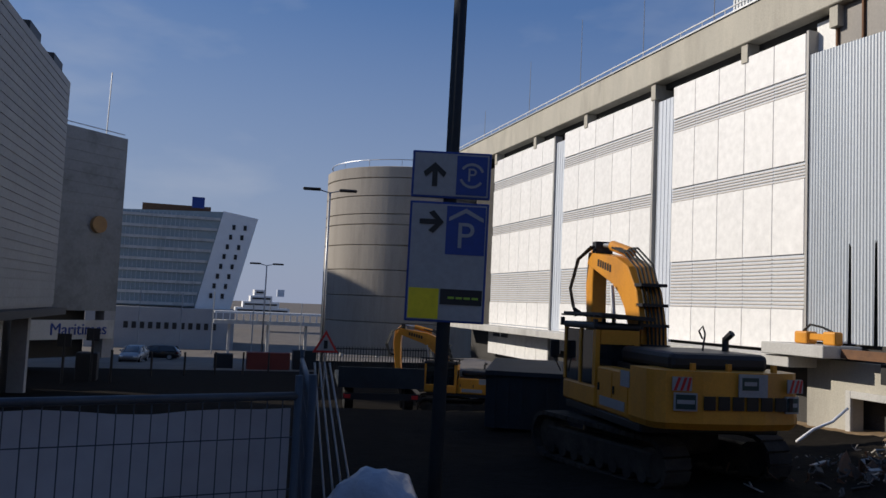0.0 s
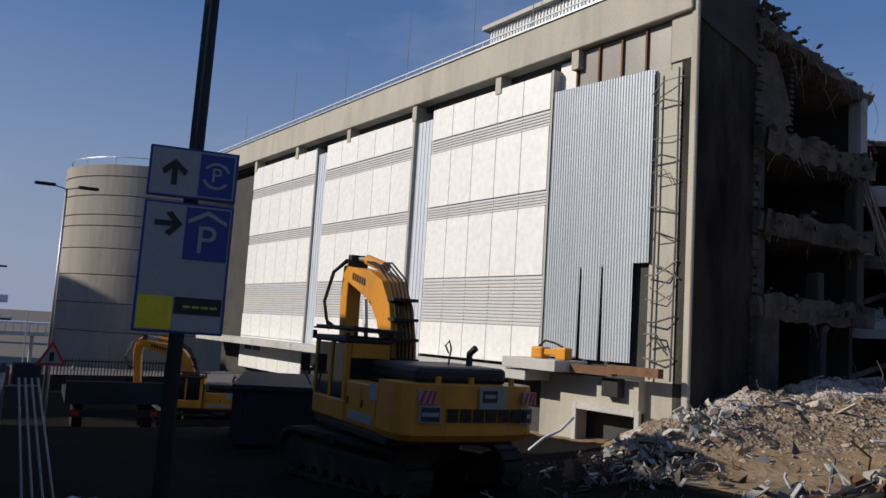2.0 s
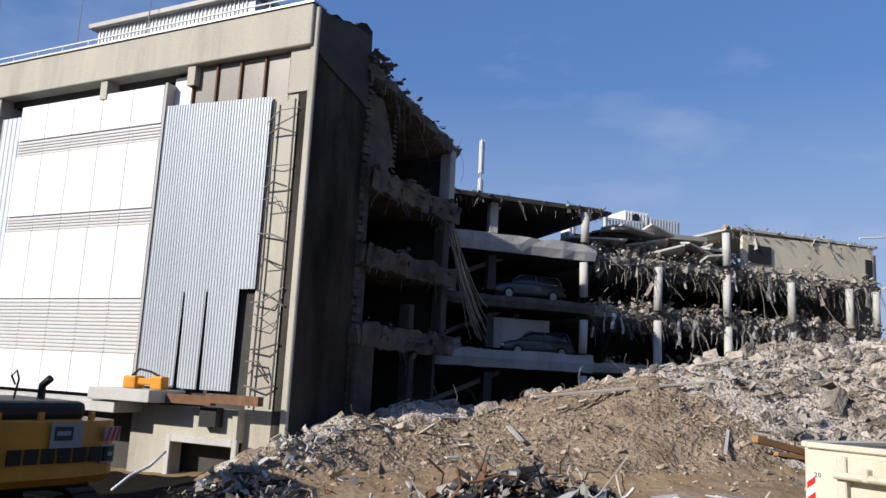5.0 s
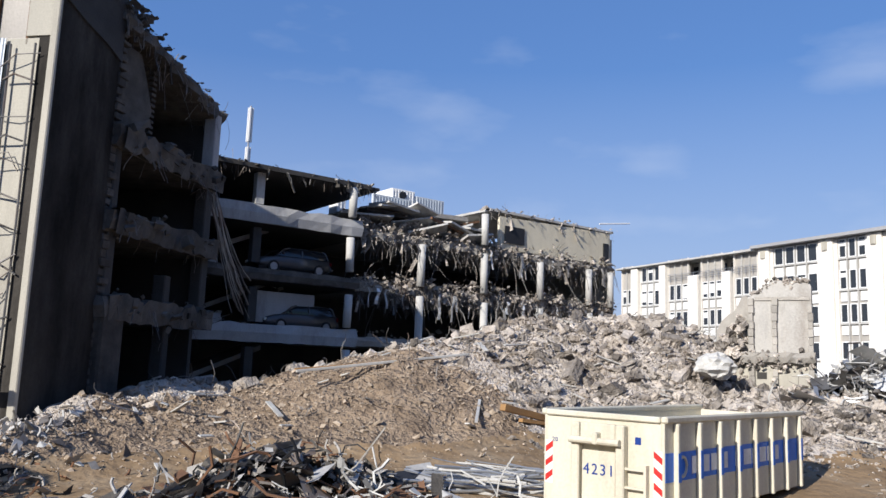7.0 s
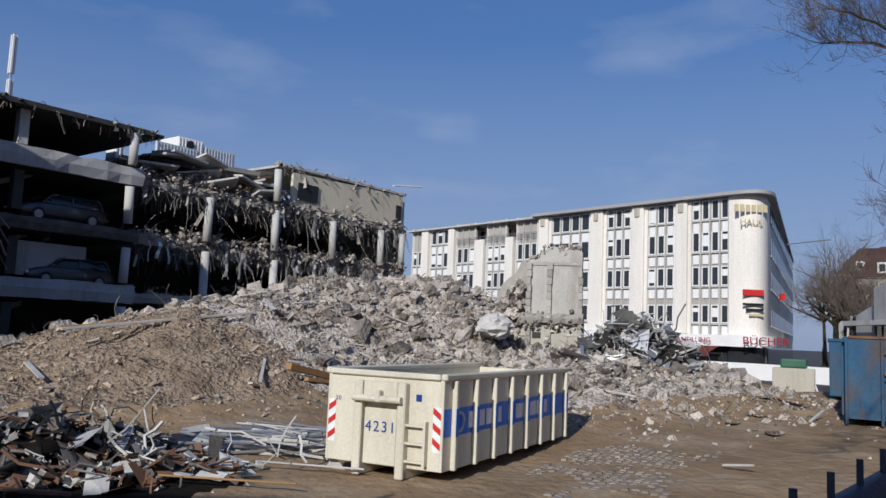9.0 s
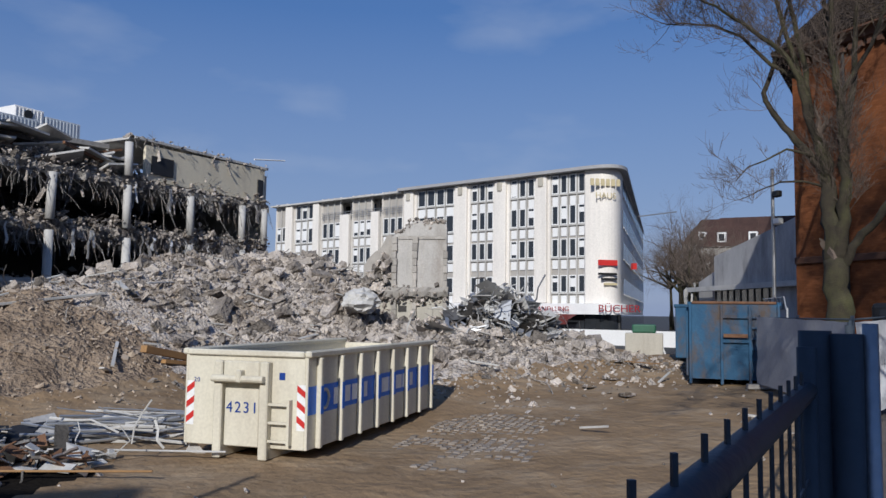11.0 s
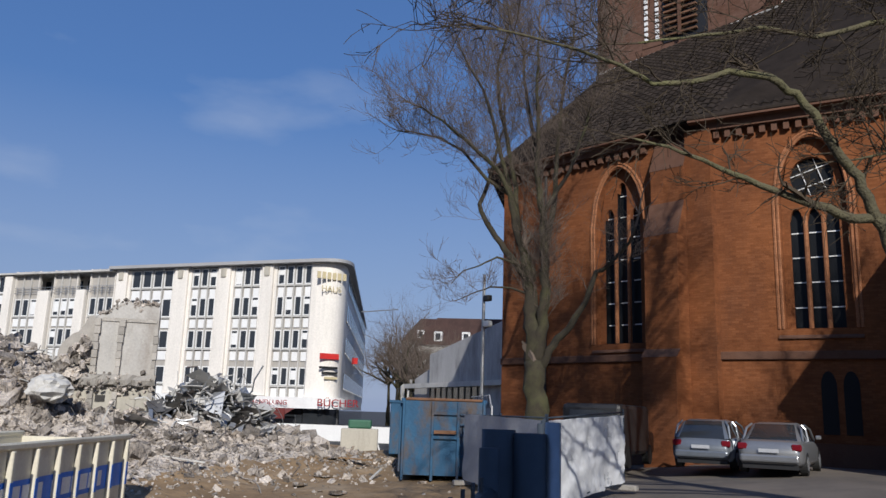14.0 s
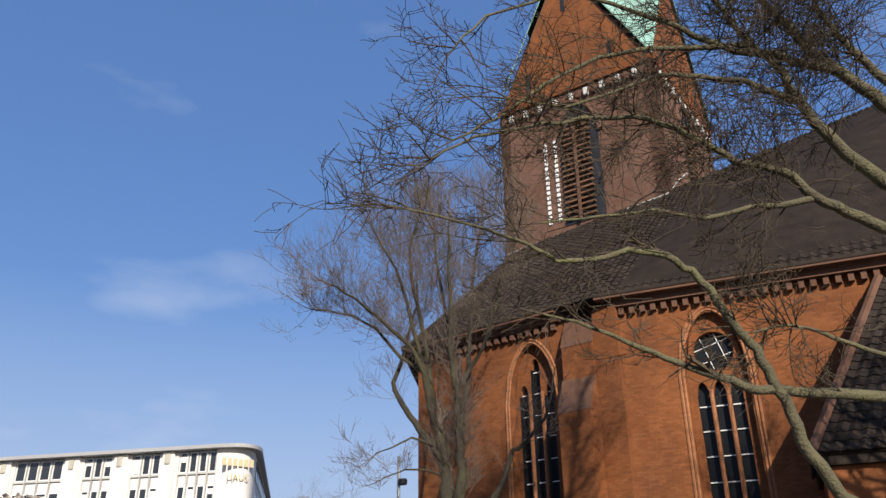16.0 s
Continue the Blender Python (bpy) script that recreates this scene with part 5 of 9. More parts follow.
# roofs: overlapping courses of slates
def roof_face(a_, b2, c_, d2, courses, name="roof_face"):
    """A sloping face a-b (eaves) to d-c (ridge), laid in courses of slates."""
    a_, b2, c_, d2 = map(Vector, (a_, b2, c_, d2))
    nrm = (b2 - a_).cross(d2 - a_).normalized()
    if nrm.z < 0:
        nrm = -nrm
    bm_ = bmesh.new()
    for i in range(courses):
        t0, t1 = i / courses, (i + 1.15) / courses
        p0, p1 = a_.lerp(d2, t0), b2.lerp(c_, t0)
        q0, q1 = a_.lerp(d2, min(1, t1)), b2.lerp(c_, min(1, t1))
        n = max(1, int((p1 - p0).length / 0.36))
        for k in range(n):
            s0, sm, s1 = k / n, (k + 0.45) / n, (k + 1) / n
            up = nrm * (0.05 + rng.uniform(0, 0.02))
            roll = nrm * 0.075
            v = [bm_.verts.new(x) for x in (p0.lerp(p1, s0) + up, p0.lerp(p1, sm) + up + roll, p0.lerp(p1, s1) + up,
                                            q0.lerp(q1, s1) + nrm * 0.01, q0.lerp(q1, sm) + nrm * 0.01 + roll, q0.lerp(q1, s0) + nrm * 0.01)]
            bm_.faces.new((v[0], v[1], v[4], v[5]))
            bm_.faces.new((v[1], v[2], v[3], v[4]))
            bm_.faces.new((v[0], v[2], v[1]))
    bm_.faces.new([bm_.verts.new(x - nrm * 0.02) for x in (a_, b2, c_, d2)])
    ob = part(name, bm_, M_SLATE, church, "dark brown-grey tiled roof face")
    ob["kind"] = "stuff"


eL, eM, eR = (30.4, -21.5, 14.0), (19.7, -23.6, 14.0), (0.8, -33.2, 14.0)
rA, rB, rC = (34.2, -33.6, 24.0), (25.2, -38.9, 26.6), (9.0, -47.5, 31.2)
roof_face(eL, eM, rB, rA, 34)
roof_face(eM, eR, rC, rB, 38)
roof_face((36.5, -27.5, 14.0), eL, rA, (36.4, -34.5, 23.6), 30)
# tower with four gables
TW = facing((36.34, -34.67), (24.97, -37.75))
TWL = 11.78
TOWER_SIDES = [TW, TW @ pose(TWL, 0, 0, 0, 0, 90), TW @ pose(0, TWL, 0, 0, 0, -90), TW @ pose(TWL, TWL, 0, 0, 0, 180)]
for k, m in enumerate(TOWER_SIDES):
    b_ = bmesh.new()
    prism(b_, [(0.0, 10), (TWL, 10), (TWL, 36.0), (TWL * 0.5, 47.8), (0.0, 36.0)], 0.0, 0.8 if k == 0 else 0.75)
    brick_part("tower_front", b_, m, M_BRICKDARK, "brown brick tower wall with gable")
for m in TOWER_SIDES[:2]:
    b_ = bmesh.new()
    prism(b_, [(0.3, 36.4), (TWL - 0.3, 36.4), (TWL * 0.5, 47.2)], -0.12, -0.01)
    brick_part("gable", b_, m, M_BRICK, "orange brick gable field")
    for i in range(19):
        part("corbel", boxed(0.3 + i * 0.6, 0.62 + i * 0.6, -0.3, -0.005, 35.0, 35.6, m=m, bevel=0.04), M_PALE if i % 2 else M_BRICKDARK, church)
    part("cornice", boxed(-0.1, TWL + 0.1, -0.22, -0.125, 35.9, 36.35, m=m), M_BRICK, church)
    for x, z, h in ((2.6, 37.2, 1.5), (5.9, 43.0, 1.9), (9.1, 37.2, 1.5)):
        part("gable_slit", boxed(x - 0.16, x + 0.16, -0.15, -0.122, z, z + h, m=m), M_BLACK, church, "narrow dark gable slit")
    b_ = bmesh.new()
    prism(b_, arch(4.7, 7.6, 25.6, 32.4, 34.6), -0.06, 0.0, m=m)
    part("belfry_opening", b_, M_BLACK, church, "dark belfry opening")
    for k in range(19):
        part("louvre", boxed(4.85, 7.0, -0.3, -0.07, 25.9 + k * 0.4, 26.02 + k * 0.4, m=m @ pose(0, 0, 0)), M_RUST, church, "red-brown belfry louvre")
    b_ = bmesh.new()
    tube(b_, [(x, -0.1, pointed(x, 3.2, 7.8, 32.0, 35.0)) for x in (3.2 + 4.6 * i / 16 for i in range(17))], 0.2, 6)
    brick_part("archivolt", b_, m, M_BRICKDARK)
    part("belfry_pier", boxed(5.85, 6.05, -0.4, -0.31, 25.7, 32.6, m=m), M_BRICKDARK, church)
    b_ = bmesh.new()
    prism(b_, [(3.3, 25.6), (4.65, 25.6), (4.65, 32.8), (3.3, 32.4)], -0.05, 0.0)
    brick_part("belfry_blind_panel", b_, m, M_BRICKDARK)
    for x in (3.6, 4.35) if m is TW else ():
        for k in range(17):
            part("quoin", boxed(x - 0.11, x + 0.11, -0.14, -0.055, 26.0 + k * 0.38, 26.24 + k * 0.38, m=m), M_WHITE, church)
b_ = bmesh.new()
W_ = TWL / 2
top_ = (W_, W_, 60.0)
for cx_, cy_ in ((0, 0), (TWL, 0), (TWL, TWL), (0, TWL)):
    ox, oy = (-0.3 if cx_ == 0 else 0.3), (-0.3 if cy_ == 0 else 0.3)
    for lift in (0.25, 0.45):
        ring_ = [(cx_ + ox, cy_ + oy, 35.9 + lift), (W_, cy_ + oy, 47.8 + lift), (W_, W_, 59.8 + lift), (cx_ + ox, W_, 47.8 + lift)]
        b_.faces.new([b_.verts.new(TW @ Vector(v)) for v in ring_])
    edge_ = [((cx_ + ox, cy_ + oy, 36.15), (W_, cy_ + oy, 48.05)), ((cx_ + ox, cy_ + oy, 36.15), (cx_ + ox, W_, 48.05))]
    for p_, q_ in edge_:
        b_.faces.new([b_.verts.new(TW @ Vector(v)) for v in (p_, q_, (q_[0], q_[1], q_[2] + 0.2), (p_[0], p_[1], p_[2] + 0.2))])
part("spire", b_, M_COPPER, church, "pale green copper spire")
# lead flashing where the roofs meet the tower
b_ = bmesh.new()
tube(b_, [TW @ Vector((0.1, -0.08, 24.75)), TW @ Vector((11.7, -0.08, 25.75)), TW @ Vector((11.86, 1.5, 27.2)), TW @ Vector((11.86, 4.0, 29.0))], 0.06, 5)
part("flashing", b_, M_PALE, church, "pale lead flashing")
# chapel against the nave with a hipped tiled roof
CHAPEL = CH2 @ pose(6.6, 0, 0)
brick_box("chapel_wall", CHAPEL, 0, 12, -5.3, -0.01, 0.5, 6.1, M_BRICK, "brick chapel wall")
part("chapel_gutter", boxed(-0.15, 12, -5.5, -0.01, 6.12, 6.4, m=CHAPEL), M_SLATE, church, "dark eaves gutter")
cp = lambda x, y, z: CHAPEL @ Vector((x, y, z))
roof_face(cp(-0.2, -5.6, 6.42), cp(12, -5.6, 6.42), cp(12, -0.1, 13.2), cp(3.2, -0.1, 13.2), 22)
roof_face(cp(-0.2, -0.1, 6.42), cp(-0.2, -5.6, 6.42), cp(3.15, -0.15, 13.2), cp(3.2, -0.1, 13.2), 22)
b_ = bmesh.new()
tube(b_, [cp(-0.2, -5.6, 6.5), cp(3.2, -0.1, 13.3)], 0.16, 6)
part("hip_ridge", b_, M_BRICKDARK, church, "grey hip of the chapel roof")

# ---- far buildings behind the blue container ----
M_HOUSEROOF = material("red_brown_house_roof", (0.085, 0.05, 0.042), (0.05, 0.032, 0.028), 0.9, 0.8, 12, 0.2, spec=0.1)
grey_hall = thing("grey_hall", Matrix.Identity(4), "low dark grey hall with slanting roofline", "building")
GH = facing((54.0, -33.5), (40.0, -31.5))
b_ = bmesh.new()
prism(b_, [(0, 0), (14, 0), (14, 9.0), (0, 7.0)], 0, 8, m=GH)
part("wall", b_, M_SPANDREL, grey_hall)
b_ = bmesh.new()
prism(b_, [(-4, 0), (0, 0), (0, 6.2), (-4, 5.2)], 0.5, 8, m=GH)
part("wall", b_, M_SPANDREL, grey_hall)
part("glass_band", boxed(0.3, 9, -0.06, -0.01, 1.5, 4.4, m=GH), M_GLASS, grey_hall)
for i in range(9):
    part("mullion", boxed(0.3 + i, 0.4 + i, -0.12, -0.062, 1.5, 4.4, m=GH), M_BLACK, grey_hall)
part("ledge", boxed(-4, 14, -0.5, -0.01, 4.4, 4.75, m=GH), M_PALE, grey_hall)
for k, (px_, py_, w, h) in enumerate(((83.0, -50.0, 16, 10.5), (100.0, -58.0, 14, 12.5))):
    house = thing("town_house", facing((px_, py_), (px_ - 8, py_ - 10)) , "pale town house with dark tiled roof and dormers", "house", "town houses")
    part("wall", boxed(0, w, 0, 9, 0, h), M_PALE, house)
    b_ = bmesh.new()
    for vs in (((-0.3, -0.3, h), (w + 0.3, -0.3, h), (w - 2, 4, h + 3.8), (2, 4, h + 3.8)), ((-0.3, -0.3, h), (2, 4, h + 3.8), (-0.3, 9, h)), ((w + 0.3, -0.3, h), (w + 0.3, 9, h), (w - 2, 4, h + 3.8))):
        b_.faces.new([b_.verts.new(v) for v in vs])
    part("roof", b_, M_HOUSEROOF, house)
    for i in range(4):
        dm = part("dormer", boxed(2.0 + i * 3.4, 3.0 + i * 3.4, 0.3, 3, h + 0.5, h + 1.7, bevel=0.05), M_WHITE, house)
        part("pane", boxed(2.2 + i * 3.4, 2.8 + i * 3.4, 0.25, 0.29, h + 0.7, h + 1.5), M_GLASS, dm)
    for i in range(5):
        for f_ in range(3):
            part("window", boxed(1.2 + i * 2.9, 2.3 + i * 2.9, -0.05, -0.01, 1.5 + f_ * 3.1, 3.2 + f_ * 3.1), M_GLASS, house)

# ---- the street side at the start ----
M_TILEWALL = material("pale_tile_facing", (0.30, 0.30, 0.295), (0.24, 0.24, 0.24), 0.6, 0.4, 6, 0.05, by_piece=0.06)
LB = facing((-7.33, 12.0), (-6.3, 37.0))
near_house = thing("commercial_building", Matrix.Identity(4), "grey tile-clad commercial building with dark ground floor", "building")
part("wall", boxed(0, 25.0, 0, 14, 1.75, 11.3, m=LB), M_TILEWALL, near_house)
# unseen wing added to shade the fence beside the camera
part("low_wing", boxed(-9.5, -0.01, 0, 14, 0, 8.3, m=LB), M_TILEWALL, near_house)
part("ground_floor", boxed(0, 25.0, 1.0, 13, -2.5, 1.75, m=LB), M_BLACK, near_house)
part("fascia", boxed(0, 25.2, -0.5, 0.98, 1.45, 1.73, m=LB), M_BLACK, near_house)
for i in range(6):
    part("shop_pier", boxed(3.0 + i * 3.9, 3.4 + i * 3.9, 0.3, 0.9, -2.5, 1.44, m=LB), M_GREYWALL, near_house)
for i in range(30):
    part("course", boxed(0, 25.0, -0.035, -0.002, 1.85 + i * 0.315, 2.13 + i * 0.315, m=LB), M_TILEWALL, near_house)
for x in (14.0, 18.5, 22.3):
    part("roof_vent", boxed(x, x + 1.6, 0.1, 1.0, 11.3, 11.75, m=LB), M_BLACK, near_house)
LB2 = facing((-9.6, 48.2), (-5.2, 52.6))
maritime = thing("museum_building", Matrix.Identity(4), "dark grey slab-clad building with maritime sign", "building")
part("wall", boxed(0, 6.2, 0, 22, 1.3, 11.9, m=LB2), M_DARKCLAD, maritime)
for i in range(17):
    part("course", boxed(0.02, 6.18, -0.03, -0.002, 1.4 + i * 0.61, 1.97 + i * 0.61, m=LB2), M_DARKCLAD, maritime)
part("passage", boxed(0.2, 5.2, 1.5, 20, -1.5, 1.3, m=LB2), M_BLACK, maritime)
part("corner_pier", boxed(5.4, 6.2, 0, 0.8, -1.5, 1.3, m=LB2), M_GREYWALL, maritime)
part("sign_band", boxed(0.4, 6.0, -0.16, -0.035, -0.35, 0.75, m=LB2), M_PALE, maritime)
tx = lettering("Maritimes", 0.95, M_SIGNBLUE, "lettering", maritime, 0.02, "dark blue sign letters")
tx.matrix_world = LB2 @ Matrix.Translation((3.6, -0.19, 0.2))
b_ = bmesh.new()
tube(b_, [LB2 @ Vector((4.4, -0.3, 6.4)), LB2 @ Vector((4.4, -0.04, 6.4))], 0.5, 24)
part("round_sign", b_, M_WOOD, maritime, "round yellow plain emblem")
part("roof_box", boxed(0.1, 1.7, 1.0, 6, 11.9, 13.3, m=LB2), M_BLACK, maritime)
part("roof_rail", tube(bmesh.new(), [LB2 @ Vector((0.2, 0.2, 12.15)), LB2 @ Vector((6.1, 0.2, 12.15))], 0.03, 5), M_GALV, maritime)
part("wall_lamp", boxed(1.3, 1.6, -0.25, -0.04, 8.6, 8.85, m=LB2, bevel=0.04), M_BLACK, maritime)
b_ = bmesh.new()
tube(b_, [LB2 @ Vector((5.4, 1.0, 11.9)), LB2 @ Vector((5.5, 1.0, 16.0))], 0.04, 5)
part("flagpole", b_, M_GALV, maritime)
# stepped glazed link between both
for i in range(3):
    part("link_wall", boxed(-12 + i, 0, 4 + i, 16, 1.5 + i * 3.0, 3.4 + i * 3.0, m=LB2), M_GREYWALL, maritime)
    part("link_glass", boxed(-11.8 + i, 0, 4.2 + i, 16, 3.4 + i * 3.0, 4.5 + i * 3.0, m=LB2), M_GLASS, maritime)
for z, w, h, mat in ((2.8, 0.9, 1.0, M_SIGNBLUE), (1.9, 0.9, 0.7, M_SIGNYELLOW)):
    part("hanging_sign", boxed(-0.9, 0.0, -0.25, -0.15, z, z + h, m=LB2), mat, maritime)

# leaning glass office far off by the harbour
fo = thing("harbour_office", pose(0, 150, 0), "glass office block with white leaning end wall", "building")
b_ = bmesh.new()
prism(b_, [(-16, 0.3), (-0.8, 0.3), (3.2, 17.8), (-16, 17.0)], 0, 22)
part("glass_front", b_, material("blue_grey_glazing", (0.29, 0.35, 0.37), (0.22, 0.28, 0.30), 0.25, 0.2, 2, 0.0, spec=0.6), fo, "blue-grey glazed front")
b_ = bmesh.new()
prism(b_, [(-0.8, 0.1), (5.4, 0.1), (9.4, 16.9), (3.2, 17.9)], -0.4, 24)
part("end_wall", b_, M_WHITE, fo, "white leaning end wall")
for i in range(9):
    part("floor_band", boxed(-16, -0.9 + i * 0.46, -0.35, -0.02, 0.5 + i * 1.95, 1.0 + i * 1.95), M_PALE, fo)
for i in range(8):
    for k in (0, 1):
        x = 1.6 + k * 2.0 + i * 0.47
        part("window", boxed(x, x + 0.55, -0.5, -0.41, 2.0 + i * 1.8, 2.9 + i * 1.8), M_BLACK, fo)
for i in range(20):
    part("mullion", boxed(-15.5 + i * 0.75, -15.46 + i * 0.75, -0.2, -0.02, 0.4, 17.0), M_STRIP, fo)
part("podium", boxed(-18, 6, -6, 22, -7, 0.1), M_GREYWALL, fo)
for i in range(12):
    part("podium_window", boxed(-12 + i * 1.3, -11.3 + i * 1.3, -6.08, -6.01, -3.5, -2.4), M_BLACK, fo)
part("roof_plant", boxed(-11, 1, 4, 10, 17.4, 18.9), M_RUST, fo)
part("roof_sign", boxed(-2.4, -0.2, 2, 2.4, 18.4, 20.4), M_SIGNBLUE, fo, "blue square plain emblem")
# footbridge, ship and street in the distance
bridge = thing("footbridge", pose(0, 118, 0), "white-railed covered footbridge on thin posts", "bridge")
part("deck", boxed(2, 40, 0, 3, -1.4, -0.9), M_PALE, bridge)
part("roof", boxed(2, 40, 0, 3, 0.1, 0.4), M_WHITE, bridge)
for i in range(40):
    part("post", boxed(2.2 + i * 0.95, 2.35 + i * 0.95, -0.1, 0.0, -0.9, 0.1), M_WHITE, bridge)
for i in range(7):
    part("support", boxed(4 + i * 5.5, 4.4 + i * 5.5, 1, 1.5, -6, -1.4), M_PALE, bridge)
ship = thing("ferry", pose(13, 230, 0), "white ferry with stacked decks behind the bridge", "ship")
for i, (x0, x1) in enumerate(((-3, 12), (-1, 9), (1, 7), (2, 5))):
    part("deck", boxed(x0, x1, 0, 8, -2 + i * 1.7, -0.4 + i * 1.7), M_WHITE, ship)
    part("window_band", boxed(x0 + 0.5, x1 - 0.5, -0.06, -0.01, -1.4 + i * 1.7, -0.9 + i * 1.7), M_GLASS, ship)
part("funnel", boxed(8.5, 10.5, 2, 4, 3, 5), M_STRIP, ship)
for k, (x, y, h) in enumerate(((-6.5, 95, 3), (-2.0, 92, 2.6), (1.5, 100, 3), (5.5, 90, 1.8), (8.0, 98, 2.2), (12.0, 100, 2.0), (15.0, 96, 1.6), (-9.5, 92, 3))):
    b_ = bmesh.new()
    tube(b_, [(x, y, -4.5), (x, y, h)], 0.07, 5)
    tagged(link("flagpole", b_, M_GALV), "thin pale flagpole by the road", "flagpole", "flagpoles by the road")

# low clutter along the road, and an unseen plain block added beyond the view to shade the round tower
closing = tagged(link("block_of_flats", boxed(-46, -30, 80, 112, -8, 27.5), M_GREYWALL), "plain grey unseen block closing the street and shading the tower", "building")
for k, (x, y, w, h, mat) in enumerate(((4.9, 62.2, 3.2, 1.3, M_DKRED), (7.8, 63.7, 1.8, 1.5, M_DARKBLUE), (1.7, 64.2, 1.4, 1.1, M_DARKBLUE), (-5.6, 44.0, 1.0, 1.4, M_BLACK))):
    sk = tagged(link("site_box", boxed(-w / 2, w / 2, -0.5, 0.5, 0, h, bevel=0.03), mat), "dark low box standing by the road", "box", "boxes by the road")
    sk.matrix_world = pose(x, y, ground_z(x, y))
for k, (x, y, h) in enumerate(((-6.3, 41.0, 2.3), (-5.3, 43.0, 2.6), (-4.3, 42.0, 1.6), (-1.0, 50.0, 1.4), (0.8, 52.0, 1.4), (2.6, 54.0, 1.4), (4.4, 56.0, 1.4), (-2.8, 49.0, 1.4))):
    bo = bmesh.new()
    tube(bo, [(0, 0, 0), (0, 0, h)], 0.06, 8)
    if h > 2:
        box(bo, -0.3, 0.3, -0.04, 0.04, h - 0.6, h)
    bb = tagged(link("road_post", bo, M_BLACK), "thin dark roadside post", "post", "roadside posts")
    bb.matrix_world = pose(x, y, ground_z(x, y))

# ---- excavator ----
rng = random.Random(3)
M_STRIPE = M_RED
M_EMBLEM = material("dark_green_emblem", (0.02, 0.05, 0.045), (0.015, 0.04, 0.035), 0.5, 1, 20, 0)
M_CABGLASS = glass("cab_glass", (0.015, 0.018, 0.02), 0.05)


def reach(y, z):
    """The arm's own proportions: drawn in towards the cab and lowered at its top."""
    return (0.5 + (y - 0.5) * 0.86, z - 0.24 * smooth(z, 2.8, 4.4))


def plate_outline(pts, half, c=0.0):
    """A beam that follows pts (y, z, depth) in the machine's long plane, of width 2*half."""
    up, lo = [], []
    pts = [(*reach(y, z), w) for y, z, w in pts]
    for i, (y, z, w) in enumerate(pts):
        a_, b_ = pts[max(i - 1, 0)], pts[min(i + 1, len(pts) - 1)]
        d = Vector((b_[0] - a_[0], b_[1] - a_[1])).normalized()
        up.append((y - d.y * w / 2, z + d.x * w / 2))
        lo.append((y + d.y * w / 2, z - d.x * w / 2))
    bm_ = bmesh.new()
    prism(bm_, up + lo[::-1], c - half, c + half, m=Matrix(((0, 1, 0, 0), (1, 0, 0, 0), (0, 0, 1, 0), (0, 0, 0, 1))))
    bmesh.ops.recalc_face_normals(bm_, faces=bm_.faces[:])
    bmesh.ops.bevel(bm_, geom=[e for e in bm_.edges if e.calc_length() > 0.2], offset=0.02, segments=1, affect="EDGES")
    return bm_


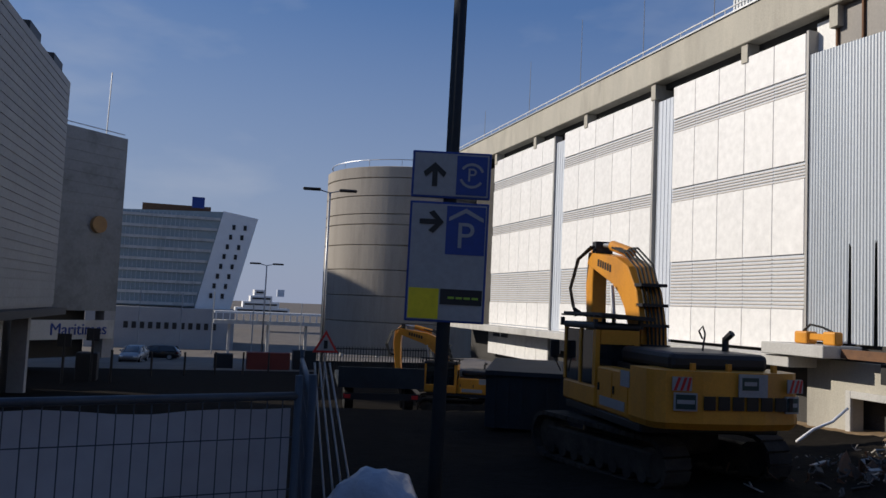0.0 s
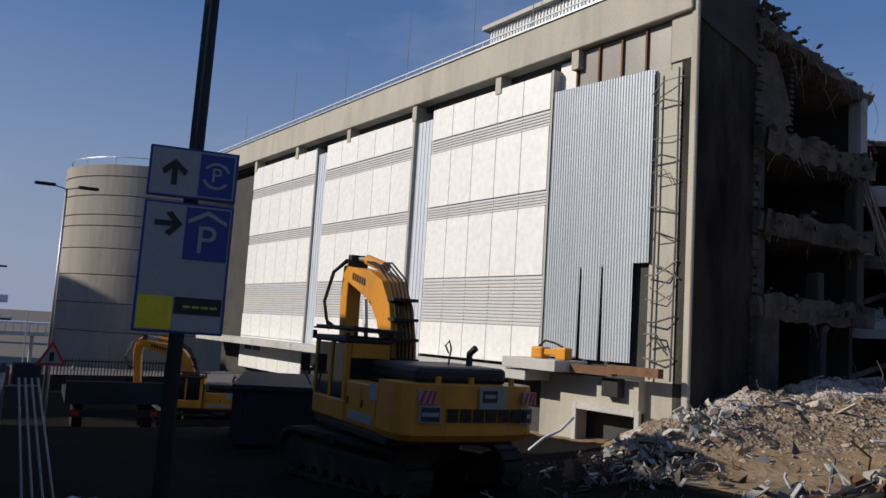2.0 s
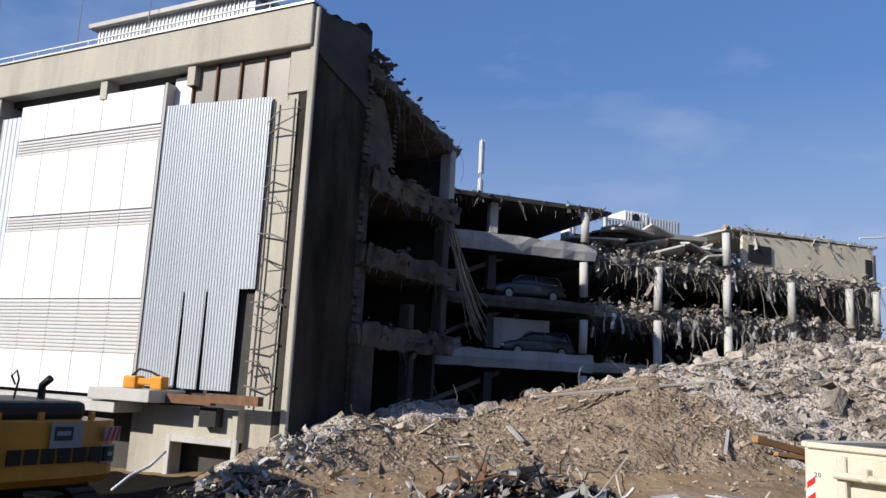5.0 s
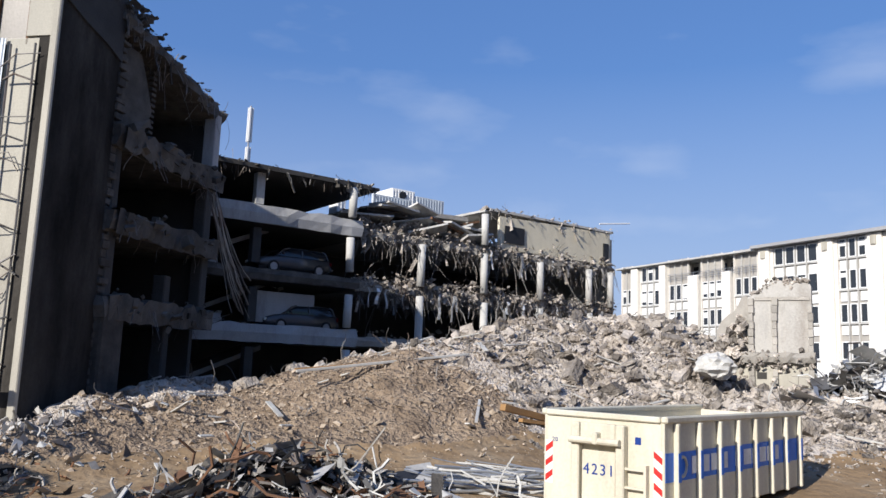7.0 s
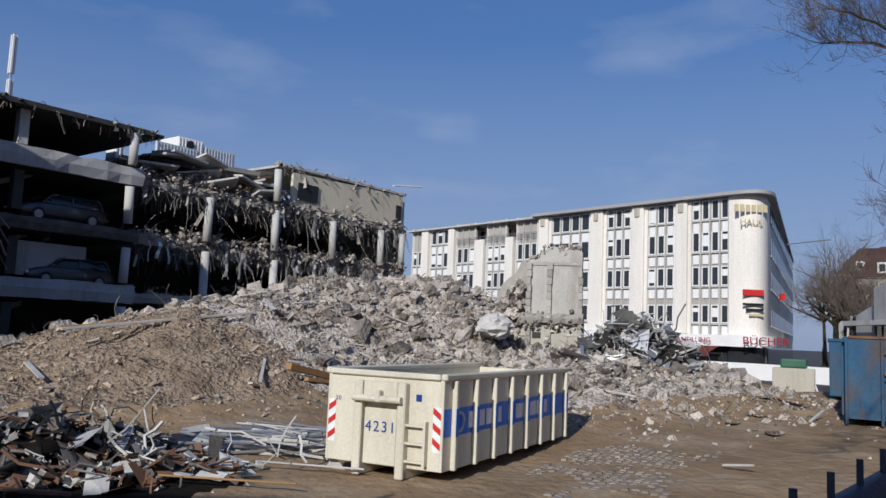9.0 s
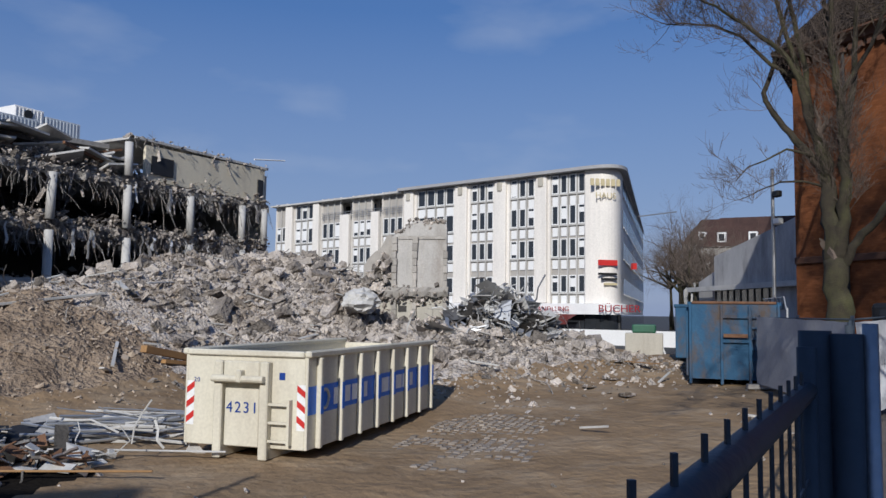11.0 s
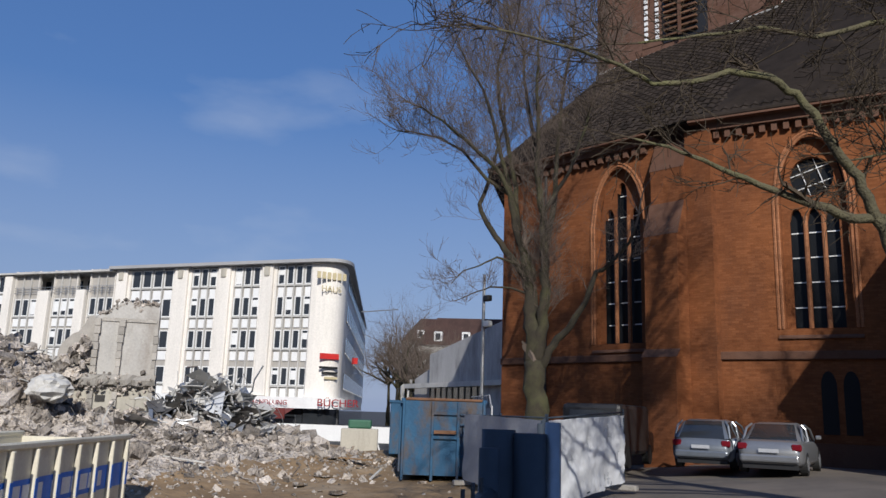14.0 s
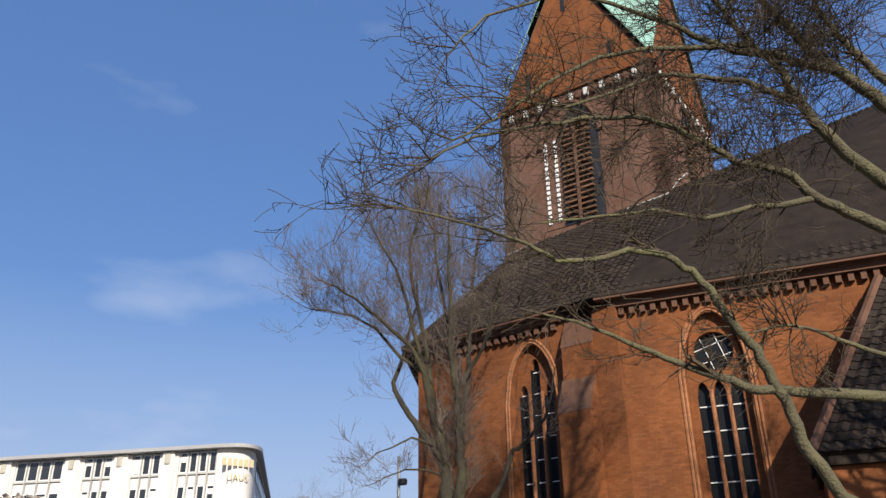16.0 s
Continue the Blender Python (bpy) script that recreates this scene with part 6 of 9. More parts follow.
def excavator(m, label):
    ex = thing("excavator", m, label, "excavator")
    under = pose(0, 0, 0, 0, 0, 14)
    for s in (-1, 1):
        n = 44
        loop = []
        for i in range(n):
            a = i / n * (2 * 3.6 + 2 * math.pi * 0.46)
            if a < 3.6:
                loop.append((-1.8 + a, 0.0))
            elif a < 3.6 + math.pi * 0.46:
                t_ = (a - 3.6) / 0.46
                loop.append((1.8 + 0.46 * math.sin(t_), 0.46 - 0.46 * math.cos(t_)))
            elif a < 7.2 + math.pi * 0.46:
                loop.append((1.8 - (a - 3.6 - math.pi * 0.46), 0.92))
            else:
                t_ = (a - 7.2 - math.pi * 0.46) / 0.46
                loop.append((-1.8 - 0.46 * math.sin(t_), 0.46 + 0.46 * math.cos(t_)))
        tr = part("track", boxed(s * 1.28 - 0.22, s * 1.28 + 0.22, -1.8, 1.8, 0.22, 0.72, m=under, bevel=0.05), M_TRACK, ex, "muddy crawler track")
        for i, (y, z) in enumerate(loop):
            y2, z2 = loop[(i + 1) % n]
            ang = math.degrees(math.atan2(z2 - z, y2 - y))
            part("track_shoe", boxed(s * 1.28 - 0.3, s * 1.28 + 0.3, -0.10, 0.10, -0.045, 0.045, m=under @ pose(0, (y + y2) / 2, (z + z2) / 2 + 0.05, ang, 0, 0)), M_TRACK, tr)
        for i in range(8):
            b_ = bmesh.new()
            tube(b_, [under @ Vector((s * 1.28 + 0.24 * s, -1.55 + i * 0.44, 0.26)), under @ Vector((s * 1.28 - 0.24 * s, -1.55 + i * 0.44, 0.26))], 0.14, 10)
            part("roller", b_, M_TRACK, tr)
        for y in (-1.75, 1.75):
            b_ = bmesh.new()
            tube(b_, [under @ Vector((s * 1.28 + 0.18 * s, y, 0.5)), under @ Vector((s * 1.28 - 0.2 * s, y, 0.5))], 0.34, 14)
            part("sprocket", b_, M_TRACK, tr)
    part("undercarriage", boxed(-1.1, 1.1, -0.9, 0.9, 0.45, 0.95, m=under, bevel=0.08), M_TRACK, ex)
    b_ = bmesh.new()
    tube(b_, [(0, 0, 0.9), (0, 0, 1.18)], 0.75, 24)
    part("slew_ring", b_, M_BLACK, ex)
    part("deck", boxed(-1.4, 1.4, -2.4, 1.5, 1.12, 1.3, bevel=0.03), M_BLACK, ex)
    # counterweight, rounded in plan
    b_ = bmesh.new()
    plan = [(-1.46, -2.05), (-1.46, -2.75), (-1.40, -2.95), (-1.25, -3.08), (-0.6, -3.2), (0.6, -3.2), (1.25, -3.08), (1.40, -2.95), (1.46, -2.75), (1.46, -2.05)]
    lo, mid_, hi = ([b_.verts.new((x * k, y * k2, z)) for x, y in plan] for k, k2, z in ((0.97, 0.97, 1.3), (1.0, 1.0, 1.42), (0.99, 0.985, 2.32)))
    for r0, r1 in ((lo, mid_), (mid_, hi)):
        for i in range(len(plan)):
            j = (i + 1) % len(plan)
            b_.faces.new((r0[i], r0[j], r1[j], r1[i]))
    b_.faces.new(hi)
    b_.faces.new(lo[::-1])
    bmesh.ops.recalc_face_normals(b_, faces=b_.faces[:])
    cw = part("counterweight", b_, M_YELLOW, ex, "yellow counterweight with emblems")
    # brand as plain bars, emblems and warning stripes
    x = -0.60
    for w in (0.22, 0.22, 0.22, 0.22, 0.22, 0.22, 0.07):
        part("lettering_bar", boxed(x, x + w, -3.225, -3.205, 1.66, 1.90), M_SIGNBLACK, cw)
        x += w + 0.055
    for x0, x1, z0, z1, y in ((-1.13, -0.72, 1.64, 1.95, -3.16), (1.0, 1.3, 1.62, 1.92, -3.14)):
        rot = pose((x0 + x1) / 2, y, 0, 0, 0, -10 if x0 < 0 else 10)
        hw = (x1 - x0) / 2
        pl = part("emblem", boxed(-hw, hw, -0.02, 0.01, z0, z1, m=rot), M_SIGNWHITE, cw)
        part("emblem_field", boxed(-hw + 0.03, hw - 0.03, -0.03, -0.021, z0 + 0.03, z1 - 0.03, m=rot), M_EMBLEM, pl)
        part("emblem_bar", boxed(-hw + 0.05, hw - 0.05, -0.038, -0.031, (z0 + z1) / 2 - 0.035, (z0 + z1) / 2 + 0.035, m=rot), M_SIGNWHITE, pl)
    top_plate = part("emblem", boxed(0.06, 0.62, -3.225, -3.203, 1.9, 2.3), M_SIGNWHITE, cw)
    part("emblem_field", boxed(0.12, 0.44, -3.232, -3.226, 2.02, 2.24), M_EMBLEM, top_plate)
    part("emblem_bar", boxed(0.16, 0.40, -3.238, -3.233, 2.10, 2.17), M_SIGNWHITE, top_plate)
    for x0, sgn in ((-1.12, -1), (1.08, 1)):
        rot = pose(x0 + 0.14, -3.13, 0, 0, 0, 10 * sgn)
        wp = part("warning_plate", boxed(-0.17, 0.17, -0.02, 0.01, 1.98, 2.22, m=rot), M_SIGNWHITE, cw, "red and white warning stripes")
        for k in range(3):
            b_ = bmesh.new()
            xx = -0.15 + k * 0.11
            prism(b_, [(xx, 1.985), (xx + 0.05, 1.985), (min(0.165, xx + 0.13), 2.215), (min(0.12, xx + 0.08), 2.215)], -0.026, -0.021, m=rot)
            part("stripe", b_, M_RED, wp)
    # side housings, bonnet and engine cover
    part("side_panel", boxed(-1.42, -1.0, -2.04, -0.35, 1.3, 2.18, bevel=0.04), M_YELLOW, ex, "yellow side housing with doors")
    part("side_panel", boxed(0.75, 1.42, -2.04, 1.4, 1.3, 2.05, bevel=0.04), M_YELLOW, ex)
    for y in (-1.9, -1.15):
        part("panel_door", boxed(-1.435, -1.421, y, y + 0.7, 1.38, 2.1), M_YELLOW, ex)
        part("door_handle", boxed(-1.46, -1.436, y + 0.6, y + 0.65, 1.7, 1.85), M_BLACK, ex)
    part("white_plate", boxed(-1.45, -1.437, -2.0, -1.6, 1.9, 2.2), M_SIGNWHITE, ex)
    part("white_band", boxed(-1.45, -1.437, -1.8, -0.6, 1.42, 1.6), M_SIGNWHITE, ex)
    part("engine_cover", boxed(-0.98, 0.98, -2.7, -0.5, 2.3, 2.62, bevel=0.10, seg=2), M_BLACK, ex, "black engine cover")
    part("bonnet", boxed(-0.99, 0.74, -2.04, -0.4, 1.3, 2.28), M_BLACK, ex)
    b_ = bmesh.new()
    tube(b_, [(0.75, -1.6, 2.6), (0.75, -1.6, 2.85), (0.8, -1.75, 2.98)], 0.07, 8)
    part("exhaust", b_, M_BLACK, ex)
    b_ = bmesh.new()
    tube(b_, [(0.2, -1.7, 2.6), (0.25, -1.7, 2.95), (0.2, -1.7, 3.1), (0.12, -1.7, 3.0), (0.2, -1.7, 2.85)], 0.02, 5)
    part("lifting_eye", b_, M_BLACK, ex)
    for x in (-0.7, 0.0, 0.9):
        part("step_lug", boxed(x, x + 0.08, -2.95, -2.87, 2.31, 2.45), M_YELLOW, ex)
    # cab
    cab = part("cab", boxed(-1.44, -0.46, -0.3, 1.6, 1.3, 1.75, bevel=0.04), M_YELLOW, ex, "yellow operator cab with dark glass")
    for x0, x1, y0, y1 in ((-1.44, -1.34, -0.3, -0.15), (-0.56, -0.46, -0.3, -0.15), (-1.44, -1.36, 1.5, 1.6), (-0.54, -0.46, 1.5, 1.6), (-1.44, -1.36, 0.55, 0.65)):
        part("cab_post", boxed(x0, x1, y0, y1, 1.75, 2.92), M_YELLOW, cab)
    part("cab_glass", boxed(-1.41, -0.5, -0.26, 1.56, 1.76, 2.9), M_CABGLASS, cab, "dark cab glass")
    part("cab_rear", boxed(-1.33, -0.57, -0.32, -0.27, 2.62, 2.92), M_YELLOW, cab)
    part("cab_roof", boxed(-1.46, -0.44, -0.34, 1.66, 2.92, 3.06, bevel=0.04), M_BLACK, cab)
    guard = part("roof_guard", boxed(-1.55, -0.34, -0.45, 1.85, 3.12, 3.2, m=pose(0, 0, 0, 0, 3, 0)), M_BLACK, cab, "black falling-object guard")
    for i in range(7):
        part("guard_bar", boxed(-1.48, -0.42, -0.3 + i * 0.33, -0.24 + i * 0.33, 3.181, 3.22), M_BLACK, guard)
    for x in (-1.48, -0.46):
        for y in (-0.3, 1.7):
            part("guard_post", boxed(x, x + 0.08, y, y + 0.08, 2.95, 3.14), M_BLACK, guard)
    part("seat", boxed(-1.2, -0.7, 0.2, 0.6, 1.76, 2.5, bevel=0.05), M_BLACK, cab)
    # boom, stick, cylinders
    arm = lambda v: (v[0], *reach(v[1], v[2]))
    boom = part("boom", plate_outline([(0.5, 1.55, 0.5), (0.72, 2.9, 0.6), (1.05, 3.75, 0.74), (1.55, 4.3, 0.78), (2.2, 4.55, 0.66), (4.15, 4.92, 0.32)], 0.32, 0.2), M_YELLOW, ex, "yellow gooseneck boom")
    for w in range(6):
        part("lettering_bar", boxed(-0.128, -0.122, 2.1 + w * 0.15, 2.2 + w * 0.15, 4.27 + w * 0.034, 4.45 + w * 0.034), M_SIGNBLACK, boom)
    stick = part("stick", plate_outline([(3.8, 5.2, 0.22), (4.12, 4.9, 0.42), (4.2, 4.2, 0.44), (4.12, 3.0, 0.36), (3.92, 1.6, 0.28)], 0.2, 0.15), M_YELLOW, ex, "yellow stick folded down")
    part("bucket_linkage", plate_outline([(3.9, 1.7, 0.3), (3.4, 1.1, 0.8), (2.8, 0.6, 0.9)], 0.5, 0.15), M_BLACK, ex, "dark demolition grab")
    for x in (-0.22, 0.52):
        b_ = bmesh.new()
        tube(b_, [arm(v) for v in [(x, 1.35, 1.5), (x, 1.75, 2.9)]], 0.11, 10)
        part("cylinder", b_, M_BLACK, ex)
        b_ = bmesh.new()
        tube(b_, [arm(v) for v in [(x, 1.75, 2.9), (x, 2.0, 4.15)]], 0.055, 8)
        part("piston_rod", b_, M_GALV, ex, "bright piston rod")
    b_ = bmesh.new()
    tube(b_, [arm(v) for v in [(0.15, 1.75, 4.96), (0.15, 3.0, 5.2)]], 0.13, 12)
    part("cylinder", b_, M_YELLOW, ex)
    b_ = bmesh.new()
    tube(b_, [arm(v) for v in [(0.15, 3.0, 5.2), (0.15, 3.8, 5.26)]], 0.06, 8)
    part("piston_rod", b_, M_GALV, ex)
    for k in range(5):
        b_ = bmesh.new()
        x = 0.02 + 0.085 * k
        tube(b_, [arm(v) for v in [(x, 0.15, 1.6), (x, 0.3 - 0.02 * k, 3.0), (x, 0.6 - 0.03 * k, 3.9), (x, 1.0 - 0.02 * k, 4.55 + 0.03 * k), (x - 0.1, 1.6, 4.95 + 0.03 * k), (x - 0.15, 2.3, 5.1)]], 0.026, 6)
        part("hose", b_, M_RUBBER, ex)
    for k in range(4):
        b_ = bmesh.new()
        x = -0.2 + 0.03 * k
        tube(b_, [arm(v) for v in [(x, 3.7, 5.2), (x - 0.12, 4.4 + 0.05 * k, 4.9), (x - 0.2, 4.75 + 0.06 * k, 4.1), (x - 0.15, 4.6, 3.5 - 0.1 * k), (x, 4.3, 3.3)]], 0.028, 6)
        part("hose", b_, M_RUBBER, ex)
    for k in range(5):
        part("hose_clamp", boxed(-0.12, 0.5, 0.12 + 0.07 * k, 0.4 + 0.09 * k, 2.1 + 0.45 * k, 2.17 + 0.45 * k), M_BLACK, boom)
    part("head_pin", boxed(-0.08, 0.38, 3.2, 3.44, 4.8, 5.1), M_BLACK, stick)
    b_ = bmesh.new()
    tube(b_, [(-1.5, 1.6, 1.9), (-1.62, 1.75, 2.2), (-1.6, 1.7, 2.5)], 0.02, 5)
    mir = part("mirror_arm", b_, M_BLACK, cab)
    part("mirror", boxed(-1.72, -1.5, 1.7, 1.76, 2.2, 2.6, bevel=0.02), M_BLACK, mir)
    return ex


EXC = Vector((8.6, 15.1, 0))
excavator(pose(EXC.x, EXC.y, -0.68, 0, 0, -6) @ Matrix.Scale(0.97, 4), "large yellow tracked excavator with folded boom and black guard")
small = excavator(pose(11.1, 35.6, -2.42, 0, 0, 62) @ Matrix.Scale(0.78, 4), "second yellow excavator parked by the round tower")

# ---- roll-off container, cream with a blue band ----
def container(m, length, width, height, mats, label, ribs, band=True, ladder="front"):
    body_mat, rib_mat = mats
    c = thing("skip_container", m, label, "container")
    z0 = 0.18
    part("floor", boxed(0.02, length - 0.02, 0.02, width - 0.02, z0, z0 + 0.08), body_mat, c)
    part("long_side", boxed(0, length, 0, 0.05, z0, height, bevel=0.01), body_mat, c)
    part("long_side", boxed(0, length, width - 0.05, width, z0, height, bevel=0.01), body_mat, c)
    fr = part("front_wall", boxed(0.0, 0.06, 0.05, width - 0.05, z0, height, bevel=0.01), body_mat, c)
    part("end_door", boxed(length - 0.06, length, 0.05, width - 0.05, z0, height - 0.02), body_mat, c)
    for y in (-0.06, width - 0.06):
        part("top_rail", boxed(-0.03, length + 0.03, y, y + 0.12, height - 0.02, height + 0.09, bevel=0.025), body_mat, c)
    part("top_rail", boxed(-0.06, 0.09, 0.06, width - 0.06, height - 0.02, height + 0.08, bevel=0.02), body_mat, c)
    for i in range(ribs):
        x = 0.35 + i * (length - 0.6) / (ribs - 1)
        for y, s in ((0, -1), (width, 1)):
            b_ = bmesh.new()
            ya, yb = (y + s * 0.004, y + s * 0.1)
            prism(b_, [(x - 0.05, z0), (x + 0.05, z0), (x + 0.05, height - 0.03), (x - 0.05, height - 0.03)], min(ya, yb), max(ya, yb))
            bmesh.ops.bevel(b_, geom=b_.edges[:], offset=0.015, segments=1, affect="EDGES")
            part("rib", b_, rib_mat, c)
            if band:
                part("rib_band", boxed(x - 0.055, x + 0.055, yb if s > 0 else yb - 0.004, yb + 0.004 if s > 0 else yb, 0.75, 1.22), M_BLUE, c)
    for y in (0.66, width - 0.82):
        part("skid", boxed(-0.12, length - 0.2, y, y + 0.16, 0.0, z0, bevel=0.02), body_mat, c)
        part("front_beam", boxed(-0.16, -0.002, y, y + 0.16, 0.0, height - 0.1, bevel=0.02), body_mat, c)
    for y in (0.35, width - 0.45):
        b_ = bmesh.new()
        tube(b_, [(length - 0.4, y, 0.16), (length - 0.4, y + 0.2, 0.16)], 0.15, 12)
        part("roller", b_, M_RUST, c)
    return c


CB = facing((13.83, -0.35), (19.9, -3.95))           # along the long side that faces the camera
# thing's own x runs along the container, y across it, away from the viewer
cream = container(CB, 6.7, 2.35, 1.72, (M_CREAM, M_CREAM), "cream steel roll-off container with blue band and warning stripes", 8)
part("blue_band", boxed(0.02, 6.68, -0.0042, -0.0005, 0.75, 1.22), M_BLUE, cream, "blue painted band")
x = 1.0
for k, w in enumerate((0.3, 0.22, 0.22, 0.3, 0.0, 0.28, 0.3, 0.24, 0.28, 0.22, 0.24)):
    if w:
        part("lettering_bar", boxed(x, x + w * 1.25, -0.014, -0.006, 0.84, 1.13), M_WHITE, cream)
    x += w + (0.14 if w else 0.3)
b_ = bmesh.new()
tube(b_, [(0.62 + 0.16 * math.cos(a * math.tau / 20), -0.012, 0.98 + 0.16 * math.sin(a * math.tau / 20)) for a in range(21)], 0.03, 4, cap=False)
part("round_emblem", b_, M_CREAM, cream, "plain ring emblem")
# front fittings
part("hook_housing", boxed(-0.14, -0.002, 0.83, 1.52, 1.25, 1.62, bevel=0.02), M_CREAM, cream)
b_ = bmesh.new()
tube(b_, [(-0.22, 0.7, 1.33), (-0.22, 1.68, 1.33)], 0.06, 10)
part("hook_bar", b_, M_CREAM, cream, "round lifting bar")
part("hook", boxed(-0.29, -0.1, 1.1, 1.2, 1.27, 1.48, bevel=0.02), M_CREAM, cream)
part("front_plate", boxed(-0.10, -0.004, 0.84, 1.5, 0.2, 1.16, bevel=0.015), M_CREAM, cream)
for k, ch in enumerate("4231"):
    num = lettering(ch, 0.26, M_SIGNBLUE, "lettering", cream, 0.004, "stencilled digit")
    num.matrix_basis = Matrix(((0, 1, 0, -0.106), (-1, 0, 0, 1.40 - 0.16 * k), (0, 0, 1, 0.84), (0, 0, 0, 1)))
for k, ch in enumerate("20"):
    num = lettering(ch, 0.11, M_SIGNBLUE, "lettering", cream, 0.003, "small stencilled digit")
    num.matrix_basis = Matrix(((0, 1, 0, -0.005), (-1, 0, 0, 2.15 - 0.065 * k), (0, 0, 1, 1.27), (0, 0, 0, 1)))
for y0 in (0.04, 2.16):
    wp = part("warning_plate", boxed(-0.006, -0.001, y0, y0 + 0.15, 0.5, 1.25), M_WHITE, cream, "red and white warning stripes")
    for k in range(3):
        b_ = bmesh.new()
        zz = 0.53 + k * 0.25
        s = 1 if y0 < 1 else -1
        q = [(y0, zz + (0.11 if s < 0 else 0)), (y0 + 0.15, zz + (0 if s < 0 else 0.11)), (y0 + 0.15, zz + (0.11 if s < 0 else 0.22)), (y0, zz + (0.22 if s < 0 else 0.11))]
        b_.faces.new([b_.verts.new((-0.009, y, z)) for y, z in q])
        part("stripe", b_, M_RED, wp)
for k in range(3):
    part("ladder_rung", boxed(-0.12, -0.07, 0.32, 0.66, 0.3 + k * 0.3, 0.34 + k * 0.3), M_CREAM, cream)
part("ladder_rail", boxed(-0.12, -0.004, 0.27, 0.32, 0.26, 1.0), M_CREAM, cream)
part("small_emblem", boxed(-0.006, -0.001, 0.42, 0.53, 1.32, 1.44), M_SIGNBLUE, cream)
cream.matrix_world = CB @ Matrix.Translation((0, 0, ground_z(15, 0) + 0.02))

# ---- old blue container ----
BB = Matrix(((-0.55, 0.83, 0, 21.35), (-0.835, -0.55, 0, -11.85), (0, 0, 1, 0.55), (0, 0, 0, 1)))
blue = thing("skip_container", BB, "tall scraped blue steel container with ladder", "container")
# here x runs across the short face from left to right, y away from the viewer
part("front_wall", boxed(0, 2.45, 0, 0.06, 0.15, 2.3), M_OLDBLUE, blue)
part("long_side", boxed(0, 0.06, 0.06, 5.8, 0.15, 2.25), M_OLDBLUE, blue)
part("long_side", boxed(2.39, 2.45, 0.06, 5.8, 0.15, 2.25), M_OLDBLUE, blue)
part("end_wall", boxed(0.06, 2.39, 5.7, 5.78, 0.15, 2.2), M_OLDBLUE, blue)
part("floor", boxed(0.06, 2.39, 0.06, 5.7, 0.15, 0.25), M_OLDBLUE, blue)
for x in (-0.05, 2.38):
    part("top_rail", boxed(x, x + 0.12, -0.02, 5.82, 2.25, 2.36, bevel=0.02), M_OLDBLUE, blue)
part("top_rail", boxed(0.08, 2.37, -0.04, 0.1, 2.3, 2.38, bevel=0.02), M_RUST, blue)
for x in (0.0, 0.86, 1.62, 2.38):
    part("front_beam", boxed(x, x + 0.08, -0.1, -0.002, 0.0, 2.28, bevel=0.015), M_OLDBLUE, blue)
for z in (1.2, 1.9):
    part("cross_bar", boxed(0.9, 1.66, -0.09, -0.003, z, z + 0.09), M_OLDBLUE, blue)
part("hook_bar", boxed(0.95, 1.6, -0.16, -0.1, 1.35, 1.45), M_RUST, blue)
for k in range(6):
    part("ladder_rung", boxed(1.72, 2.37, -0.1, -0.06, 0.4 + k * 0.3, 0.45 + k * 0.3), M_OLDBLUE, blue)
for i in range(6):
    part("rib", boxed(-0.1, -0.002, 0.3 + i * 1.02, 0.42 + i * 1.02, 0.2, 2.2, bevel=0.015), M_OLDBLUE, blue)
blue2 = thing("skip_container", pose(27.5, -17.6, 0.75, 0, 0, -30), "second blue container behind the first", "container")
part("body", boxed(0, 5.5, 0, 2.3, 0.1, 2.1, bevel=0.03), M_OLDBLUE, blue2)
part("top_rail", boxed(-0.05, 5.55, -0.05, 2.35, 2.1, 2.2), M_OLDBLUE, blue2)
truss = bmesh.new()
for i in range(7):
    a_, b_ = Vector((22.5 + i * 0.5, -16.0 - 0.25 * i, 2.75)), Vector((22.5 + i * 0.5 + 0.25, -16.1 - 0.25 * i, 3.15))
    c_ = Vector((23.0 + i * 0.5, -16.25 - 0.25 * i, 2.75))
    for p_, q_ in ((a_, b_), (b_, c_), (a_, c_), (b_, b_ + Vector((0.5, -0.25, 0)))):
        tube(truss, [p_, q_], 0.025, 5)
tube(truss, [(22.6, -16.1, 0.8), (22.6, -16.1, 2.8)], 0.04, 5)
tube(truss, [(25.8, -17.7, 0.8), (25.8, -17.7, 2.8)], 0.04, 5)
tagged(link("steel_truss", truss, M_GALV), "pale steel lattice girder behind the container", "truss")

# ---- dark truck bodies in the shade ----
dk = thing("tipper_container", pose(7.33, 21.3, -1.0, 0, 0, -24), "dark ribbed steel container standing in shade", "container")
part("body", boxed(0, 2.6, 0, 5.5, 0.2, 1.65), M_DARKBLUE, dk)
for i in range(7):
    part("rib", boxed(-0.1, -0.002, 0.1 + i * 0.85, 0.22 + i * 0.85, 0.2, 1.65), M_DARKBLUE, dk)
    part("rib", boxed(0.1 + i * 0.37, 0.18 + i * 0.37, -0.08, -0.002, 0.2, 1.65), M_DARKBLUE, dk)
part("rim", boxed(-0.12, 2.72, -0.12, 5.6, 1.65, 1.77), M_DARKBLUE, dk)
dk2 = thing("flatbed_trailer", pose(4.9, 31.5, -1.85, 0, 0, -8), "grey flatbed truck trailer parked on the site", "trailer")
part("bed", boxed(0, 3.4, 0, 5, 1.0, 1.25), M_DARKBLUE, dk2)
part("headboard", boxed(0, 3.4, 0, 0.1, 1.25, 1.8), M_DARKBLUE, dk2)
part("bumper", boxed(0.2, 3.2, -0.1, 0, 0.55, 0.8), M_BLACK, dk2)
